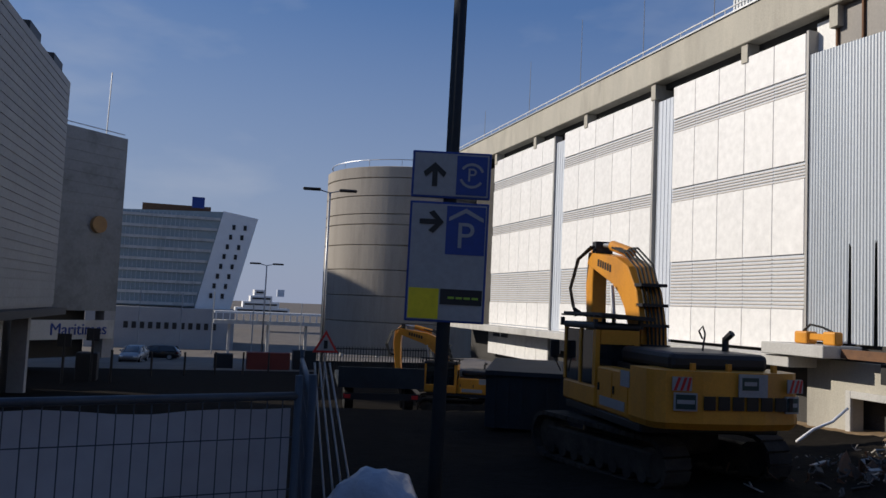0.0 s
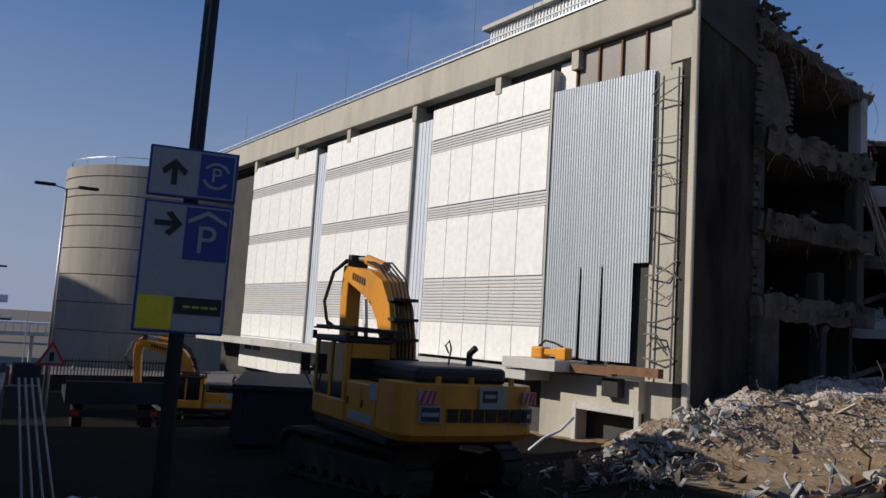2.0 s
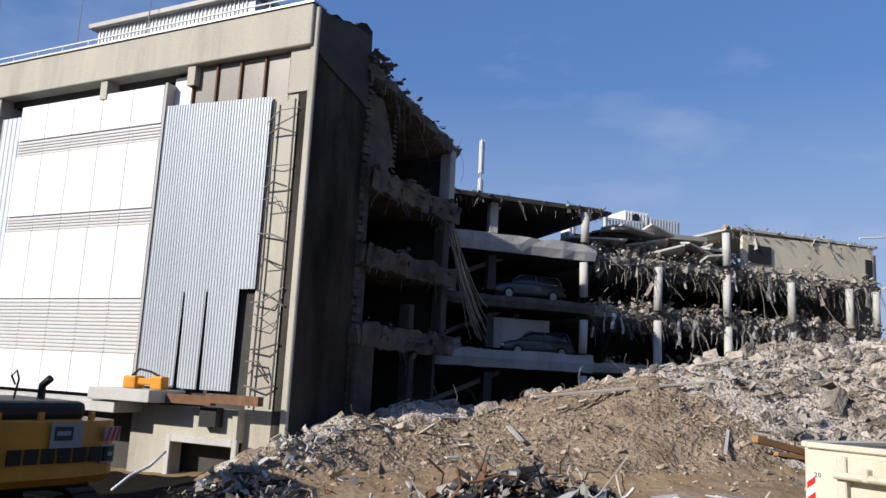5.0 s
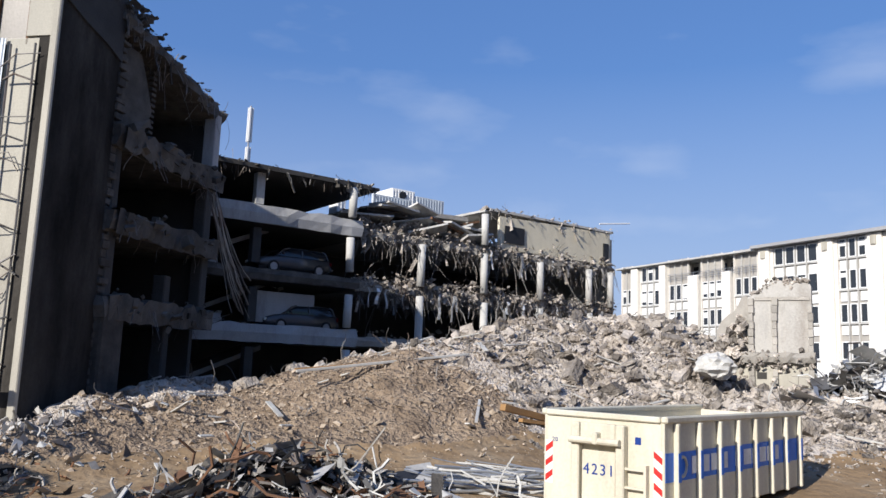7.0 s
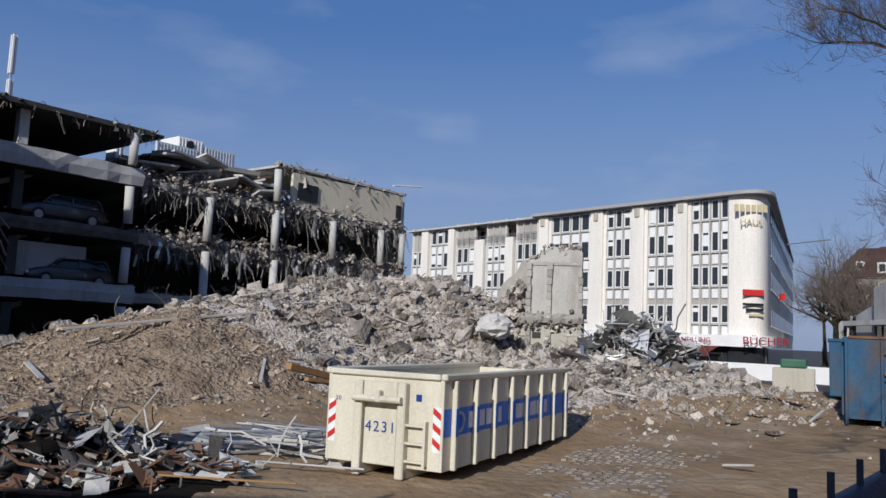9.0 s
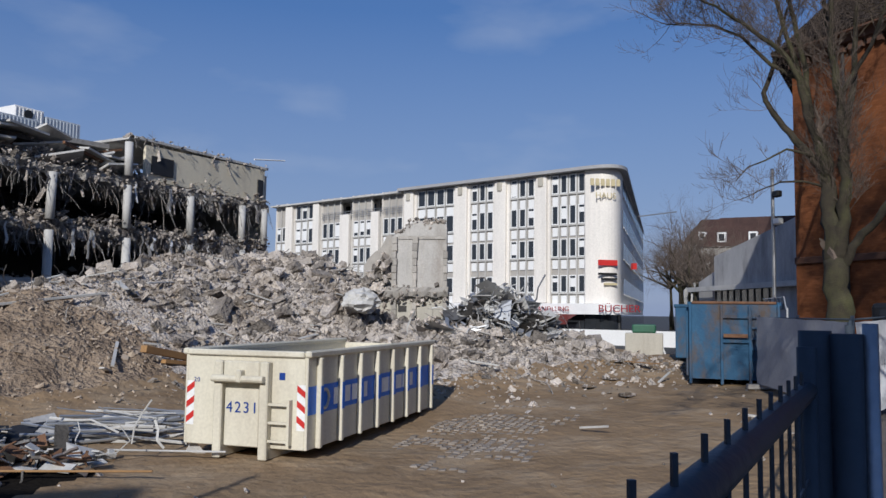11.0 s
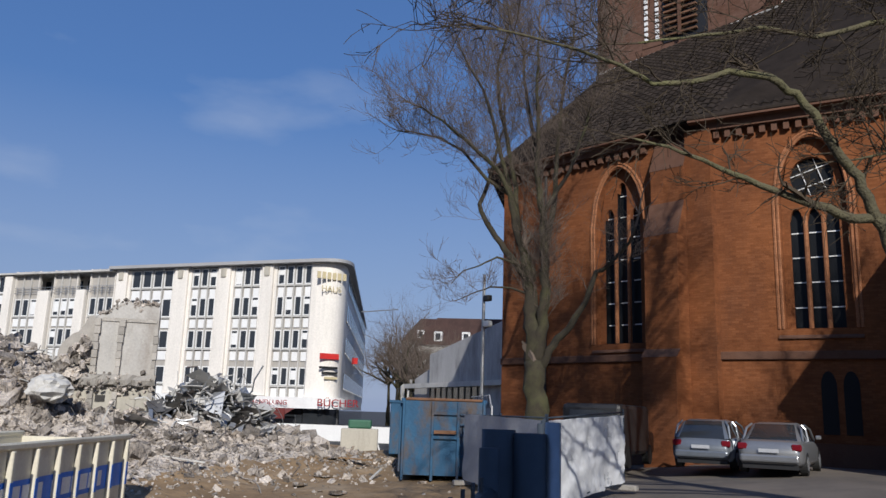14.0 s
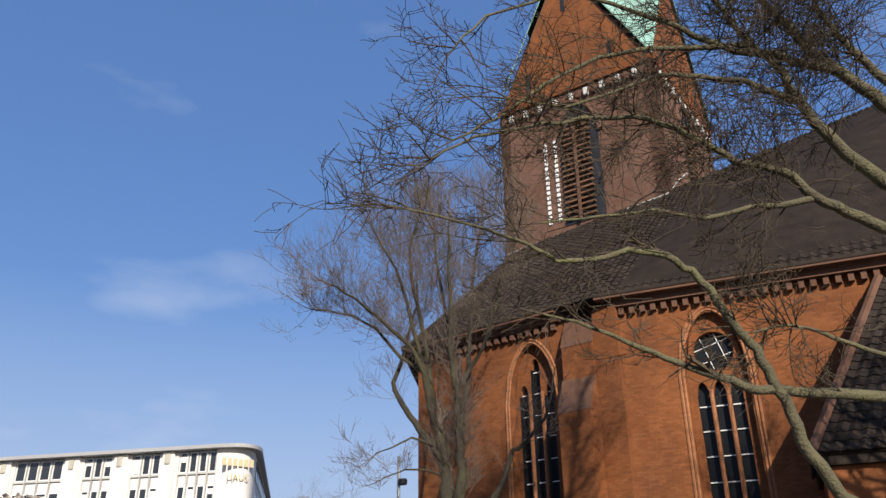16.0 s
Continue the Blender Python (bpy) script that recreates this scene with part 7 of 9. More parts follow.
for x in (0.3, 2.7):
    for y in (0.8, 1.9):
        b_ = bmesh.new()
        tube(b_, [(x, y, 0.45), (x + 0.35, y, 0.45)], 0.45, 16)
        part("wheel", b_, M_RUBBER, dk2)
for x in (0.25, 2.9):
    part("warning_plate", boxed(x, x + 0.25, -0.13, -0.101, 0.6, 0.75), M_RED, dk2)

# ---- parking sign on its pole ----
sg = thing("parking_sign", pose(1.24, 6.40, 0.2, 0, 0.6, -17), "blue and white parking direction sign on grey pole", "sign")
part("pole", tube(bmesh.new(), [(0, 0.05, -0.3), (0, 0.05, 6.5)], 0.055, 12), M_DARKBLUE, sg, "dark grey steel pole", smooth=True)
Z = 2.15   # foot of the lower plate over the thing's base
def sign_plate(x0, x1, z0, z1):
    pl = part("plate", boxed(x0, x1, -0.03, -0.012, z0, z1, bevel=0.006), M_SIGNBLUE, sg)
    part("face", boxed(x0 + 0.018, x1 - 0.018, -0.035, -0.031, z0 + 0.018, z1 - 0.018), M_SIGNWHITE, pl)
    return pl
def flat(outline, mat, parent, y=-0.041):
    b_ = bmesh.new()
    prism(b_, outline, y, y + 0.003)
    return part("symbol", b_, mat, parent)
def rot2(pts, cx, cz, a):
    c, s = math.cos(radians(a)), math.sin(radians(a))
    return [(cx + x * c - z * s, cz + x * s + z * c) for x, z in pts]
up_ = sign_plate(-0.31, 0.31, Z + 0.99, Z + 1.36)
low = sign_plate(-0.31, 0.31, Z + 0.02, Z + 0.96)
ARROW = [(-0.02, -0.09), (0.02, -0.09), (0.02, 0.03), (0.07, -0.02), (0.09, 0.02), (0.0, 0.10), (-0.09, 0.02), (-0.07, -0.02), (-0.02, 0.03)]
flat(rot2(ARROW, -0.13, Z + 1.17, 0), M_SIGNBLACK, up_)
flat(rot2(ARROW, -0.14, Z + 0.80, -90), M_SIGNBLACK, low)
flat([(0.04, Z + 1.02), (0.28, Z + 1.02), (0.28, Z + 1.33), (0.04, Z + 1.33)], M_SIGNBLUE, up_, -0.039)
flat([(-0.02, Z + 0.55), (0.285, Z + 0.55), (0.285, Z + 0.93), (-0.02, Z + 0.93)], M_SIGNBLUE, low, -0.039)
for zz, s, pl, cx in ((Z + 1.175, 0.15, up_, 0.16), (Z + 0.69, 0.29, low, 0.13)):
    pt = lettering("P", s, M_SIGNWHITE, "lettering", pl, 0.002, "white letter")
    pt.matrix_basis = Matrix.Translation((cx, -0.043, zz))
for a0 in (20, 200):
    b_ = bmesh.new()
    ring = [(0.16 + 0.1 * math.cos(radians(a0 + k * 14)), Z + 1.175 + 0.1 * math.sin(radians(a0 + k * 14))) for k in range(10)]
    inner = [(0.16 + 0.08 * math.cos(radians(a0 + k * 14)), Z + 1.175 + 0.08 * math.sin(radians(a0 + k * 14))) for k in range(10)]
    prism(b_, ring + inner[::-1], -0.044, -0.041)
    part("symbol", b_, M_SIGNWHITE, up_)
flat([(0.0, Z + 0.81), (0.13, Z + 0.88), (0.27, Z + 0.81), (0.27, Z + 0.84), (0.13, Z + 0.915), (0.0, Z + 0.84)], M_SIGNWHITE, low, -0.043)
flat([(-0.285, Z + 0.045), (-0.05, Z + 0.045), (-0.05, Z + 0.28), (-0.285, Z + 0.28)], M_SIGNYELLOW, low)
flat([(-0.04, Z + 0.16), (0.285, Z + 0.16), (0.285, Z + 0.28), (-0.04, Z + 0.28)], M_SIGNBLACK, low)
M_LED = material("dim_led_segments", (0.30, 0.45, 0.04), (0.25, 0.4, 0.03), 0.5, 1, 20, 0)
for k in range(4):
    flat([(0.02 + k * 0.062, Z + 0.205), (0.07 + k * 0.062, Z + 0.205), (0.07 + k * 0.062, Z + 0.222), (0.02 + k * 0.062, Z + 0.222)], M_LED, low, -0.044)
for z in (Z + 1.2, Z + 0.75, Z + 0.25):
    part("clamp", boxed(-0.08, 0.08, -0.011, 0.11, z, z + 0.03), M_GALV, sg)

# ---- mobile site fences ----
M_MESH = M_FENCE
def fence_panel(p, q, base_p, base_q, height=2.0, first=1.0, spacing=0.11, sheet=None, label="galvanised mesh site fence panel", over=0.0, r=0.021, feet=True):
    """A tubular frame with mesh between two feet."""
    fp = thing("site_fence", Matrix.Identity(4), label, "fence", "site fence panels")
    p, q = Vector((*p, base_p)), Vector((*q, base_q))
    up = Vector((0, 0, height))
    for a_, b_, n_ in ((p, p + up * first, "post"), (q, q + up, "post"), (p + up * 0.96, q + up * 0.96, "top_rail"), (p + up * 0.08, q + up * 0.08, "bottom_rail")):
        part(n_, tube(bmesh.new(), [a_, b_], r, 10), M_MESH, fp, smooth=True)
    L = (q - p).length
    n = int(L / spacing)
    for i in range(1, n):
        a_ = p.lerp(q, i / n)
        part("wire", tube(bmesh.new(), [a_ + up * 0.08, a_ + up * (0.96 + over)], 0.003, 4), M_MESH, fp)
    for k in range(1, 9):
        z = up * (0.08 + k * 0.1)
        part("wire", tube(bmesh.new(), [p + z, q + z], 0.003, 4), M_MESH, fp)
    for c in (p, q) if feet else ():
        part("foot", boxed(-0.11, 0.11, -0.35, 0.35, -0.02, 0.12, m=Matrix.Translation(c) @ pose(0, 0, 0, 0, 0, math.degrees(math.atan2(q.y - p.y, q.x - p.x))), bevel=0.02), M_RAW, fp)
    return fp


def sheet_on(p, q, zp0, zp1, zq0, zq1, mat, label, sag=0.05, nx_=26, nz_=12, seed=1, name="privacy_sheet"):
    """A crumpled plastic sheet hung on a fence."""
    rg = random.Random(seed)
    b_ = bmesh.new()
    d = Vector((q[0] - p[0], q[1] - p[1], 0))
    nrm = Vector((d.y, -d.x, 0)).normalized()
    grid = []
    for i in range(nx_ + 1):
        u = i / nx_
        col = []
        for k in range(nz_ + 1):
            v = k / nz_
            z0_, z1_ = zp0 + (zq0 - zp0) * u, zp1 + (zq1 - zp1) * u
            base = Vector((p[0], p[1], 0)) + d * u
            off = sag * (noise.noise(Vector((u * 7 + seed, v * 3, seed))) + 0.6 * noise.noise(Vector((u * 19 - v * 9, v * 5, seed))))
            col.append(b_.verts.new(base + nrm * (0.03 + off) + Vector((0, 0, z0_ + (z1_ - z0_) * v + 0.03 * noise.noise(Vector((u * 9, 0, seed)))))))
        grid.append(col)
    for g0, g1 in zip(grid, grid[1:]):
        for k in range(nz_):
            b_.faces.new((g0[k], g1[k], g1[k + 1], g0[k + 1]))
    return tagged(link(name, b_, mat, smooth=True), label, "sheet")


# by the sign: mesh panels hung with a grey sheet
gz = 0.2
M_FSHEET = material("grey_fence_sheet", (0.36, 0.375, 0.41), (0.28, 0.295, 0.33), 0.6, 0.8, 10, 0.1)
fence_panel((-3.6, 3.30), (-0.18, 3.66), 0.14, 0.20, spacing=0.06, r=0.016)
sheet_on((-3.6, 3.42), (-0.2, 3.78), 0.25, 2.02, 0.3, 2.06, M_FSHEET, "grey plastic privacy sheet tied to the fence", 0.03, seed=4)
fence_panel((-0.12, 3.70), (0.25, 6.9), 0.20, 0.1, spacing=0.12, r=0.018)
# by the camera: steel fence with protruding wires
fence_panel((0.40, 0.83), (1.72, -0.39), 0.445, 0.445, 2.0, 0.955, 0.10, label="blue-grey steel mesh fence panel beside the camera", over=0.02, r=0.018)
for dx, dy, r_, h, mat in ((1.756, -0.437, 0.030, 2.475, M_MESH), (1.722, -0.478, 0.031, 2.47, M_MESH), (1.698, -0.512, 0.014, 2.49, M_GALV)):
    tagged(link("fence_post", tube(bmesh.new(), [(dx, dy, 0.45), (dx, dy, h)], r_, 16), mat, smooth=True), "blue-grey round steel fence post" if mat is M_MESH else "thin galvanised fence post", "fence post", "fence posts")
a_, b_ = Vector((1.75, -0.50, 0)), Vector((13.75, -10.85, 0))
for i in range(5):
    p_, q_ = a_.lerp(b_, (i + 0.01) / 5), a_.lerp(b_, (i + 0.99) / 5)
    fence_panel(p_.to_2d(), q_.to_2d(), 0.46, 0.46, 2.0, 1.0, 0.16, feet=i > 3)
# sheets on the fence before the church
sheet_on((13.9, -11.05), (15.5, -15.0), 0.55, 2.42, 0.95, 2.6, material("white_plastic_sheet", (0.60, 0.61, 0.62), (0.50, 0.51, 0.53), 0.4, 1.5, 10, 0.1), "crumpled whitish plastic sheet on fence", 0.08, 40, 16, 8)
fence_panel((13.9, -11.05), (15.5, -15.0), 0.55, 0.75, 2.0, 1.0, 0.2)
sheet_on((19.6, -12.9), (13.95, -11.0), 0.7, 2.5, 0.6, 2.42, M_FSHEET, "dark grey plastic sheet on fence", 0.05, 24, 8, 12)
fence_panel((19.6, -12.95), (16.8, -12.0), 0.55, 0.55, 2.0, 1.0, 0.2)
fence_panel((16.7, -11.95), (13.95, -11.05), 0.55, 0.55, 2.0, 1.0, 0.2)
# manhole cover in the pavement
mh = thing("manhole_cover", pose(9.2, -10.0, ground_z(9.2, -10.0) + 0.02), "round iron manhole cover with concrete centre", "manhole cover")
b_ = bmesh.new()
tube(b_, [(0, 0, -0.03), (0, 0, 0.0)], 0.42, 32)
part("frame", b_, M_RUST, mh)
b_ = bmesh.new()
tube(b_, [(0, 0, 0.0), (0, 0, 0.012)], 0.31, 28)
part("lid", b_, M_RAW, mh)


# ---- cars ----
def car(m, paint, label, length=4.2, height=1.45, saloon=False):
    """A car with a lofted body and cabin; x across, y along, front at +y."""
    c = thing("car", m, label, "car")
    L, W = length / 2, 0.88
    belt = 0.92
    rear = L - 0.9 if saloon else L - 0.25
    stations = [(-L, 0.80, 0.42, 0.72), (-L + 0.07, 0.90, 0.30, 0.86), (-L + 0.35, 0.97, 0.26, belt), (-rear, 1.0, 0.24, belt), (0.0, 1.0, 0.24, belt), (1.0, 1.0, 0.24, belt - 0.02), (L - 0.5, 0.96, 0.26, 0.80), (L - 0.12, 0.88, 0.28, 0.68), (L, 0.76, 0.36, 0.56)]
    b_ = bmesh.new()
    rings = []
    for y, k, zl, zt in stations:
        w = W * k
        half = [(w * 0.9, zl), (w * 0.99, zl + 0.12), (w, (zl + zt) / 2), (w * 0.97, zt - 0.1), (w * 0.9, zt - 0.02), (w * 0.6, zt + 0.015)]
        rings.append([b_.verts.new((x, y, z)) for x, z in half] + [b_.verts.new((-x, y, z)) for x, z in half[::-1]])
    for r0, r1 in zip(rings, rings[1:]):
        for i in range(len(r0)):
            j = (i + 1) % len(r0)
            b_.faces.new((r0[i], r0[j], r1[j], r1[i]))
    b_.faces.new(rings[0])
    b_.faces.new(rings[-1][::-1])
    bmesh.ops.recalc_face_normals(b_, faces=b_.faces[:])
    body = part("body", b_, paint, c, smooth=True)
    b_ = bmesh.new()
    yb, yt = (-L + 0.62, -L + 1.25) if saloon else (-L + 0.12, -L + 0.5)
    cab = []
    for y, z, k in ((yb, belt - 0.03, 0.88), (yt, height - 0.05, 0.70), ((yt + 0.3) / 2, height, 0.71), (0.3, height - 0.04, 0.70), (1.15, belt - 0.03, 0.86)):
        low = 0.9 if z > 1 else k
        half = [(W * low, belt - 0.03), (W * (low * 0.35 + k * 0.65), belt + (z - belt) * 0.6), (W * k, max(belt - 0.03, z - 0.07)), (W * k * 0.85, z)]
        cab.append([b_.verts.new((x, y, zz)) for x, zz in half] + [b_.verts.new((-x, y, zz)) for x, zz in half[::-1]])
    for n_, (r0, r1) in enumerate(zip(cab, cab[1:])):
        for i in range(len(r0) - 1):
            f = b_.faces.new((r0[i], r0[i + 1], r1[i + 1], r1[i]))
            roofed = n_ in (1, 2) and i in (2, 3, 4)
            f.material_index = 0 if roofed or (n_ in (0, 3) and i in (2, 4)) else 1
    bmesh.ops.recalc_face_normals(b_, faces=b_.faces[:])
    cabin = part("cabin", b_, [paint, M_GLASS], body, "cabin with dark windows", smooth=True)
    for s in (-1, 1):
        for y0, y1 in ((-0.35, -0.35), (yb + 0.1, yt), (0.32, 1.1)):
            top_z = height - 0.06
            part("pillar", tube(bmesh.new(), [(s * W * 0.9, y0 if y0 != 0.32 else y1, belt - 0.02), (s * W * 0.83, (y0 + y1) / 2, (belt + top_z) / 2 + 0.1), (s * W * 0.715, y1 if y0 != 0.32 else y0, top_z)], 0.035, 5), paint, body)
        part("tail_lamp", boxed(s * 0.70 - 0.13, s * 0.70 + 0.13, -L - 0.012, -L + 0.12, 0.66, 0.84, bevel=0.03), M_TAILLAMP, body, "dark red tail lamp")
        part("headlamp", boxed(s * 0.56 - 0.16, s * 0.56 + 0.16, L - 0.14, L + 0.01, 0.5, 0.64, bevel=0.03), M_WHITE, body)
        for y in (-L + 0.78, L - 0.82):
            wh = part("wheel", tube(bmesh.new(), [(s * 0.70, y, 0.31), (s * 0.89, y, 0.31)], 0.31, 20), M_RUBBER, c)
            part("rim", tube(bmesh.new(), [(s * 0.885, y, 0.31), (s * 0.90, y, 0.31)], 0.2, 14), M_GALV, wh)
        part("mirror", boxed(s * 0.95 - 0.08, s * 0.95 + 0.08, 0.75, 0.87, 0.95, 1.07, bevel=0.03), paint, body)
    part("bumper", boxed(-0.76, 0.76, -L - 0.07, -L + 0.1, 0.34, 0.54, bevel=0.05, seg=2), paint, body)
    part("plate_bar", boxed(-0.26, 0.26, -L - 0.085, -L - 0.071, 0.60, 0.70), M_GREYPLATE, body)
    part("underbody", boxed(-0.72, 0.72, -L + 0.1, L - 0.1, 0.16, 0.3), M_BLACK, c)
    return c


M_SILVER = material("silver_car_paint", (0.30, 0.305, 0.315), (0.26, 0.265, 0.275), 0.3, 2, 60, 0.0, metal=0.6)
M_GREYCAR = material("grey_car_paint", (0.11, 0.115, 0.125), (0.09, 0.095, 0.105), 0.35, 2, 60, 0.0, metal=0.5)
M_TAILLAMP = material("dark_red_lamp_plastic", (0.16, 0.008, 0.015), (0.11, 0.006, 0.01), 0.2, 2, 60, 0.0)
M_GREYPLATE = material("dusty_white_plate", (0.42, 0.43, 0.45), (0.34, 0.35, 0.37), 0.5, 6, 60, 0.0)
M_BLUECAR = material("pale_blue_grey_car_paint", (0.20, 0.22, 0.25), (0.17, 0.19, 0.215), 0.32, 2, 60, 0.0, metal=0.5)
M_DARKCAR = material("black_car_paint", (0.012, 0.012, 0.014), (0.01, 0.01, 0.011), 0.25, 2, 60, 0.0)
car(pose(17.4, -21.0, 1.13, 0, 0, 207), M_BLUECAR, "blue-grey hatchback parked beside the church wall", 3.9, 1.45)
car(pose(15.36, -21.46, 1.13, 0, 0, 206), M_SILVER, "silver saloon car parked beside the church wall", 4.5, 1.42, True)
van = thing("van", pose(20.3, -19.4, 1.0, 0, 0, 210), "black delivery van parked by the church", "van")
part("body", boxed(-0.95, 0.95, -2.4, 1.5, 0.35, 1.95, bevel=0.14, seg=2), M_BLACK, van)
part("bonnet", boxed(-0.92, 0.92, 1.3, 2.4, 0.35, 1.1, bevel=0.12, seg=2), M_DARKCAR, van)
part("rear_window", boxed(-0.7, 0.7, -2.42, -2.39, 1.2, 1.75, bevel=0.005), M_GLASS, van)
for s in (-1, 1):
    for y in (-1.5, 1.5):
        w = bmesh.new()
        tube(w, [(s * 0.75, y, 0.33), (s * 0.96, y, 0.33)], 0.33, 16)
        part("wheel", w, M_RUBBER, van)
car(pose(-5.5, 75.3, ground_z(-5.5, 75.3), 0, 0, 170), M_SILVER, "pale car driving slowly with headlamps", 4.0, 1.42)
car(pose(-4.0, 84.4, ground_z(-4.0, 84.4), 0, 0, 80), M_DARKCAR, "dark car on the road", 4.4, 1.4)
for x, z in ((-2.6, 6.85), (-2.0, 3.95)):
    cc = car(WING @ pose(x, 1.6, z, 0, 0, 92), M_GREYCAR, "dusty wrecked car abandoned on the parking deck", 4.2, 1.42)

# ---- lamps and traffic sign ----
def street_lamp(x, y, z0, h, turn, label):
    l_ = thing("street_lamp", pose(x, y, z0, 0, 0, turn), label, "street lamp", "street lamps")
    part("pole", tube(bmesh.new(), [(0, 0, 0), (0, 0, h)], [0.09, 0.05], 10), M_GALV, l_, smooth=True)
    for s in (-1, 1):
        part("arm", tube(bmesh.new(), [(0, 0, h), (s * 0.5, 0, h + 0.12)], 0.03, 6), M_GALV, l_)
        b_ = boxed(s * 0.9 - 0.45, s * 0.9 + 0.45, -0.13, 0.13, h + 0.08, h + 0.22, bevel=0.05)
        part("lamp_head", b_, M_BLACK, l_)
    return l_


street_lamp(5.5, 40.0, -1.8, 9.7, -10, "double-headed grey street lamp by the round tower")
street_lamp(4.7, 66.0, -3.1, 8.2, -10, "double-headed grey street lamp along the road")
ws = thing("warning_sign", pose(4.1, 30.0, -1.3), "red-rimmed triangular warning sign on thin pole", "sign")
part("pole", tube(bmesh.new(), [(0, 0.04, 0), (0, 0.04, 2.4)], 0.03, 8), M_GALV, ws)
for s, mat, y in ((0.48, M_RED, 0.0), (0.34, M_SIGNWHITE, -0.012), ):
    b_ = bmesh.new()
    prism(b_, [(-s, 2.15 - s * 0.58), (s, 2.15 - s * 0.58), (0, 2.15 + s * 1.15)], y - 0.01, y)
    part("plate", b_, mat, ws)
part("symbol", boxed(-0.07, 0.07, -0.035, -0.023, 2.02, 2.32), M_SIGNBLACK, ws)
lp = thing("lamp_mast", pose(32.9, -23.2, 0.9), "tall thin mast with two lamps beside the church", "lamp mast")
part("pole", tube(bmesh.new(), [(0, 0, 0), (0, 0, 8.6)], 0.08, 8), M_GALV, lp)
for z, x in ((5.9, -0.35), (7.2, -0.3)):
    part("lamp_head", boxed(x - 0.25, x + 0.2, -0.15, 0.15, z, z + 0.3, bevel=0.05), M_BLACK if z > 7 else M_WHITE, lp)

# wrapped bundle and poles by the fence corner
b_ = bmesh.new()
bmesh.ops.create_icosphere(b_, subdivisions=4, radius=1.0)
for v in b_.verts:
    d = 1 + 0.18 * noise.noise(v.co * 1.7) + 0.10 * noise.noise(v.co * 5)
    v.co = Vector((v.co.x * 0.42 * d, v.co.y * 0.5 * d, v.co.z * 0.6 * d))
b_.transform(pose(0.60, 5.7, 0.80))
tagged(link("plastic_bag", b_, material("clear_plastic_wrap", (0.34, 0.37, 0.42), (0.26, 0.28, 0.33), 0.3, 2, 12, 0.3), smooth=True), "large crumpled pale plastic bundle", "bag")
for k in range(4):
    q = bmesh.new()
    tube(q, [(0.55 + 0.1 * k, 6.6, 0.1), (0.35 + 0.04 * k, 6.9, 2.0)], 0.009, 6)
    tagged(link("metal_pole", q, M_GALV), "thin pale metal pole leaning at the fence", "pole", "leaning poles")

# yellow machine part resting on the canopy end, and a white hose below it
gm = thing("machine_part", front @ Matrix.Translation((fx(21.9), -1.1, 1.79)), "yellow hydraulic machine part lying on the canopy", "machine part")
part("housing", boxed(0.0, 0.55, 0, 0.45, 0, 0.4, bevel=0.06, seg=2), M_YELLOW, gm)
part("arm", boxed(0.5, 1.2, 0.1, 0.35, 0.12, 0.34, bevel=0.04), M_YELLOW, gm)
part("head", boxed(1.15, 1.65, 0.05, 0.4, 0.0, 0.42, bevel=0.06, seg=2), M_YELLOW, gm)
b_ = bmesh.new()
tube(b_, [(0.2, 0.2, 0.4), (0.5, 0.2, 0.62), (1.0, 0.2, 0.55), (1.4, 0.2, 0.42)], 0.04, 6)
part("hose", b_, M_RUBBER, gm)
b_ = bmesh.new()
hx, hy = 15.2, 17.6
tube(b_, [(hx - 0.9, hy - 0.2, ground_z(hx - 0.9, hy - 0.2) + 0.1), (hx - 0.2, hy, -0.3), (hx + 0.5, hy + 0.1, -0.12), (hx + 1.1, hy + 0.2, 0.22)], 0.04, 8)
tagged(link("hose", b_, M_WHITE, smooth=True), "curved white hose rising from the rubble", "hose")

# ---- bare trees ----
def grow(twigs, limbs, p, d, length, r, level, rg, top, spread, lift=0.05):
    """A branch that bends upwards, with side branches; level 0 is the finest."""
    n = 4 if level else 3
    pts, rad = [p.copy()], [r]
    for i in range(n):
        d = (d + Vector((rg.gauss(0, 0.16), rg.gauss(0, 0.16), rg.gauss(lift, 0.12)))).normalized()
        pts.append(pts[-1] + d * length / n)
        rad.append(max(0.004, r * (1 - 0.62 * (i + 1) / n)))
    tube(limbs if level >= top else twigs, pts, rad, 7 if level >= top else (4 if level else 3), cap=False)
    if level == 0:
        return
    count = rg.randint(4, 6) if level < 3 else rg.randint(5, 7)
    for k in range(count):
        t_ = rg.uniform(0.25, 1.0) if k else 1.0
        s = t_ * n
        i = min(n - 1, int(s))
        q = pts[i].lerp(pts[i + 1], s - i)
        side = Vector((rg.gauss(0, 1), rg.gauss(0, 1), rg.gauss(0.25, 0.6)))
        side = (side - d * side.dot(d)).normalized()
        nd = (d * rg.uniform(0.5, 1.0) + side * rg.uniform(0.5, 1.0) * spread).normalized()
        grow(twigs, limbs, q, nd, length * rg.uniform(0.45, 0.72), max(0.0045, rad[i] * rg.uniform(0.4, 0.62)), level - 1, rg, top, spread, lift)


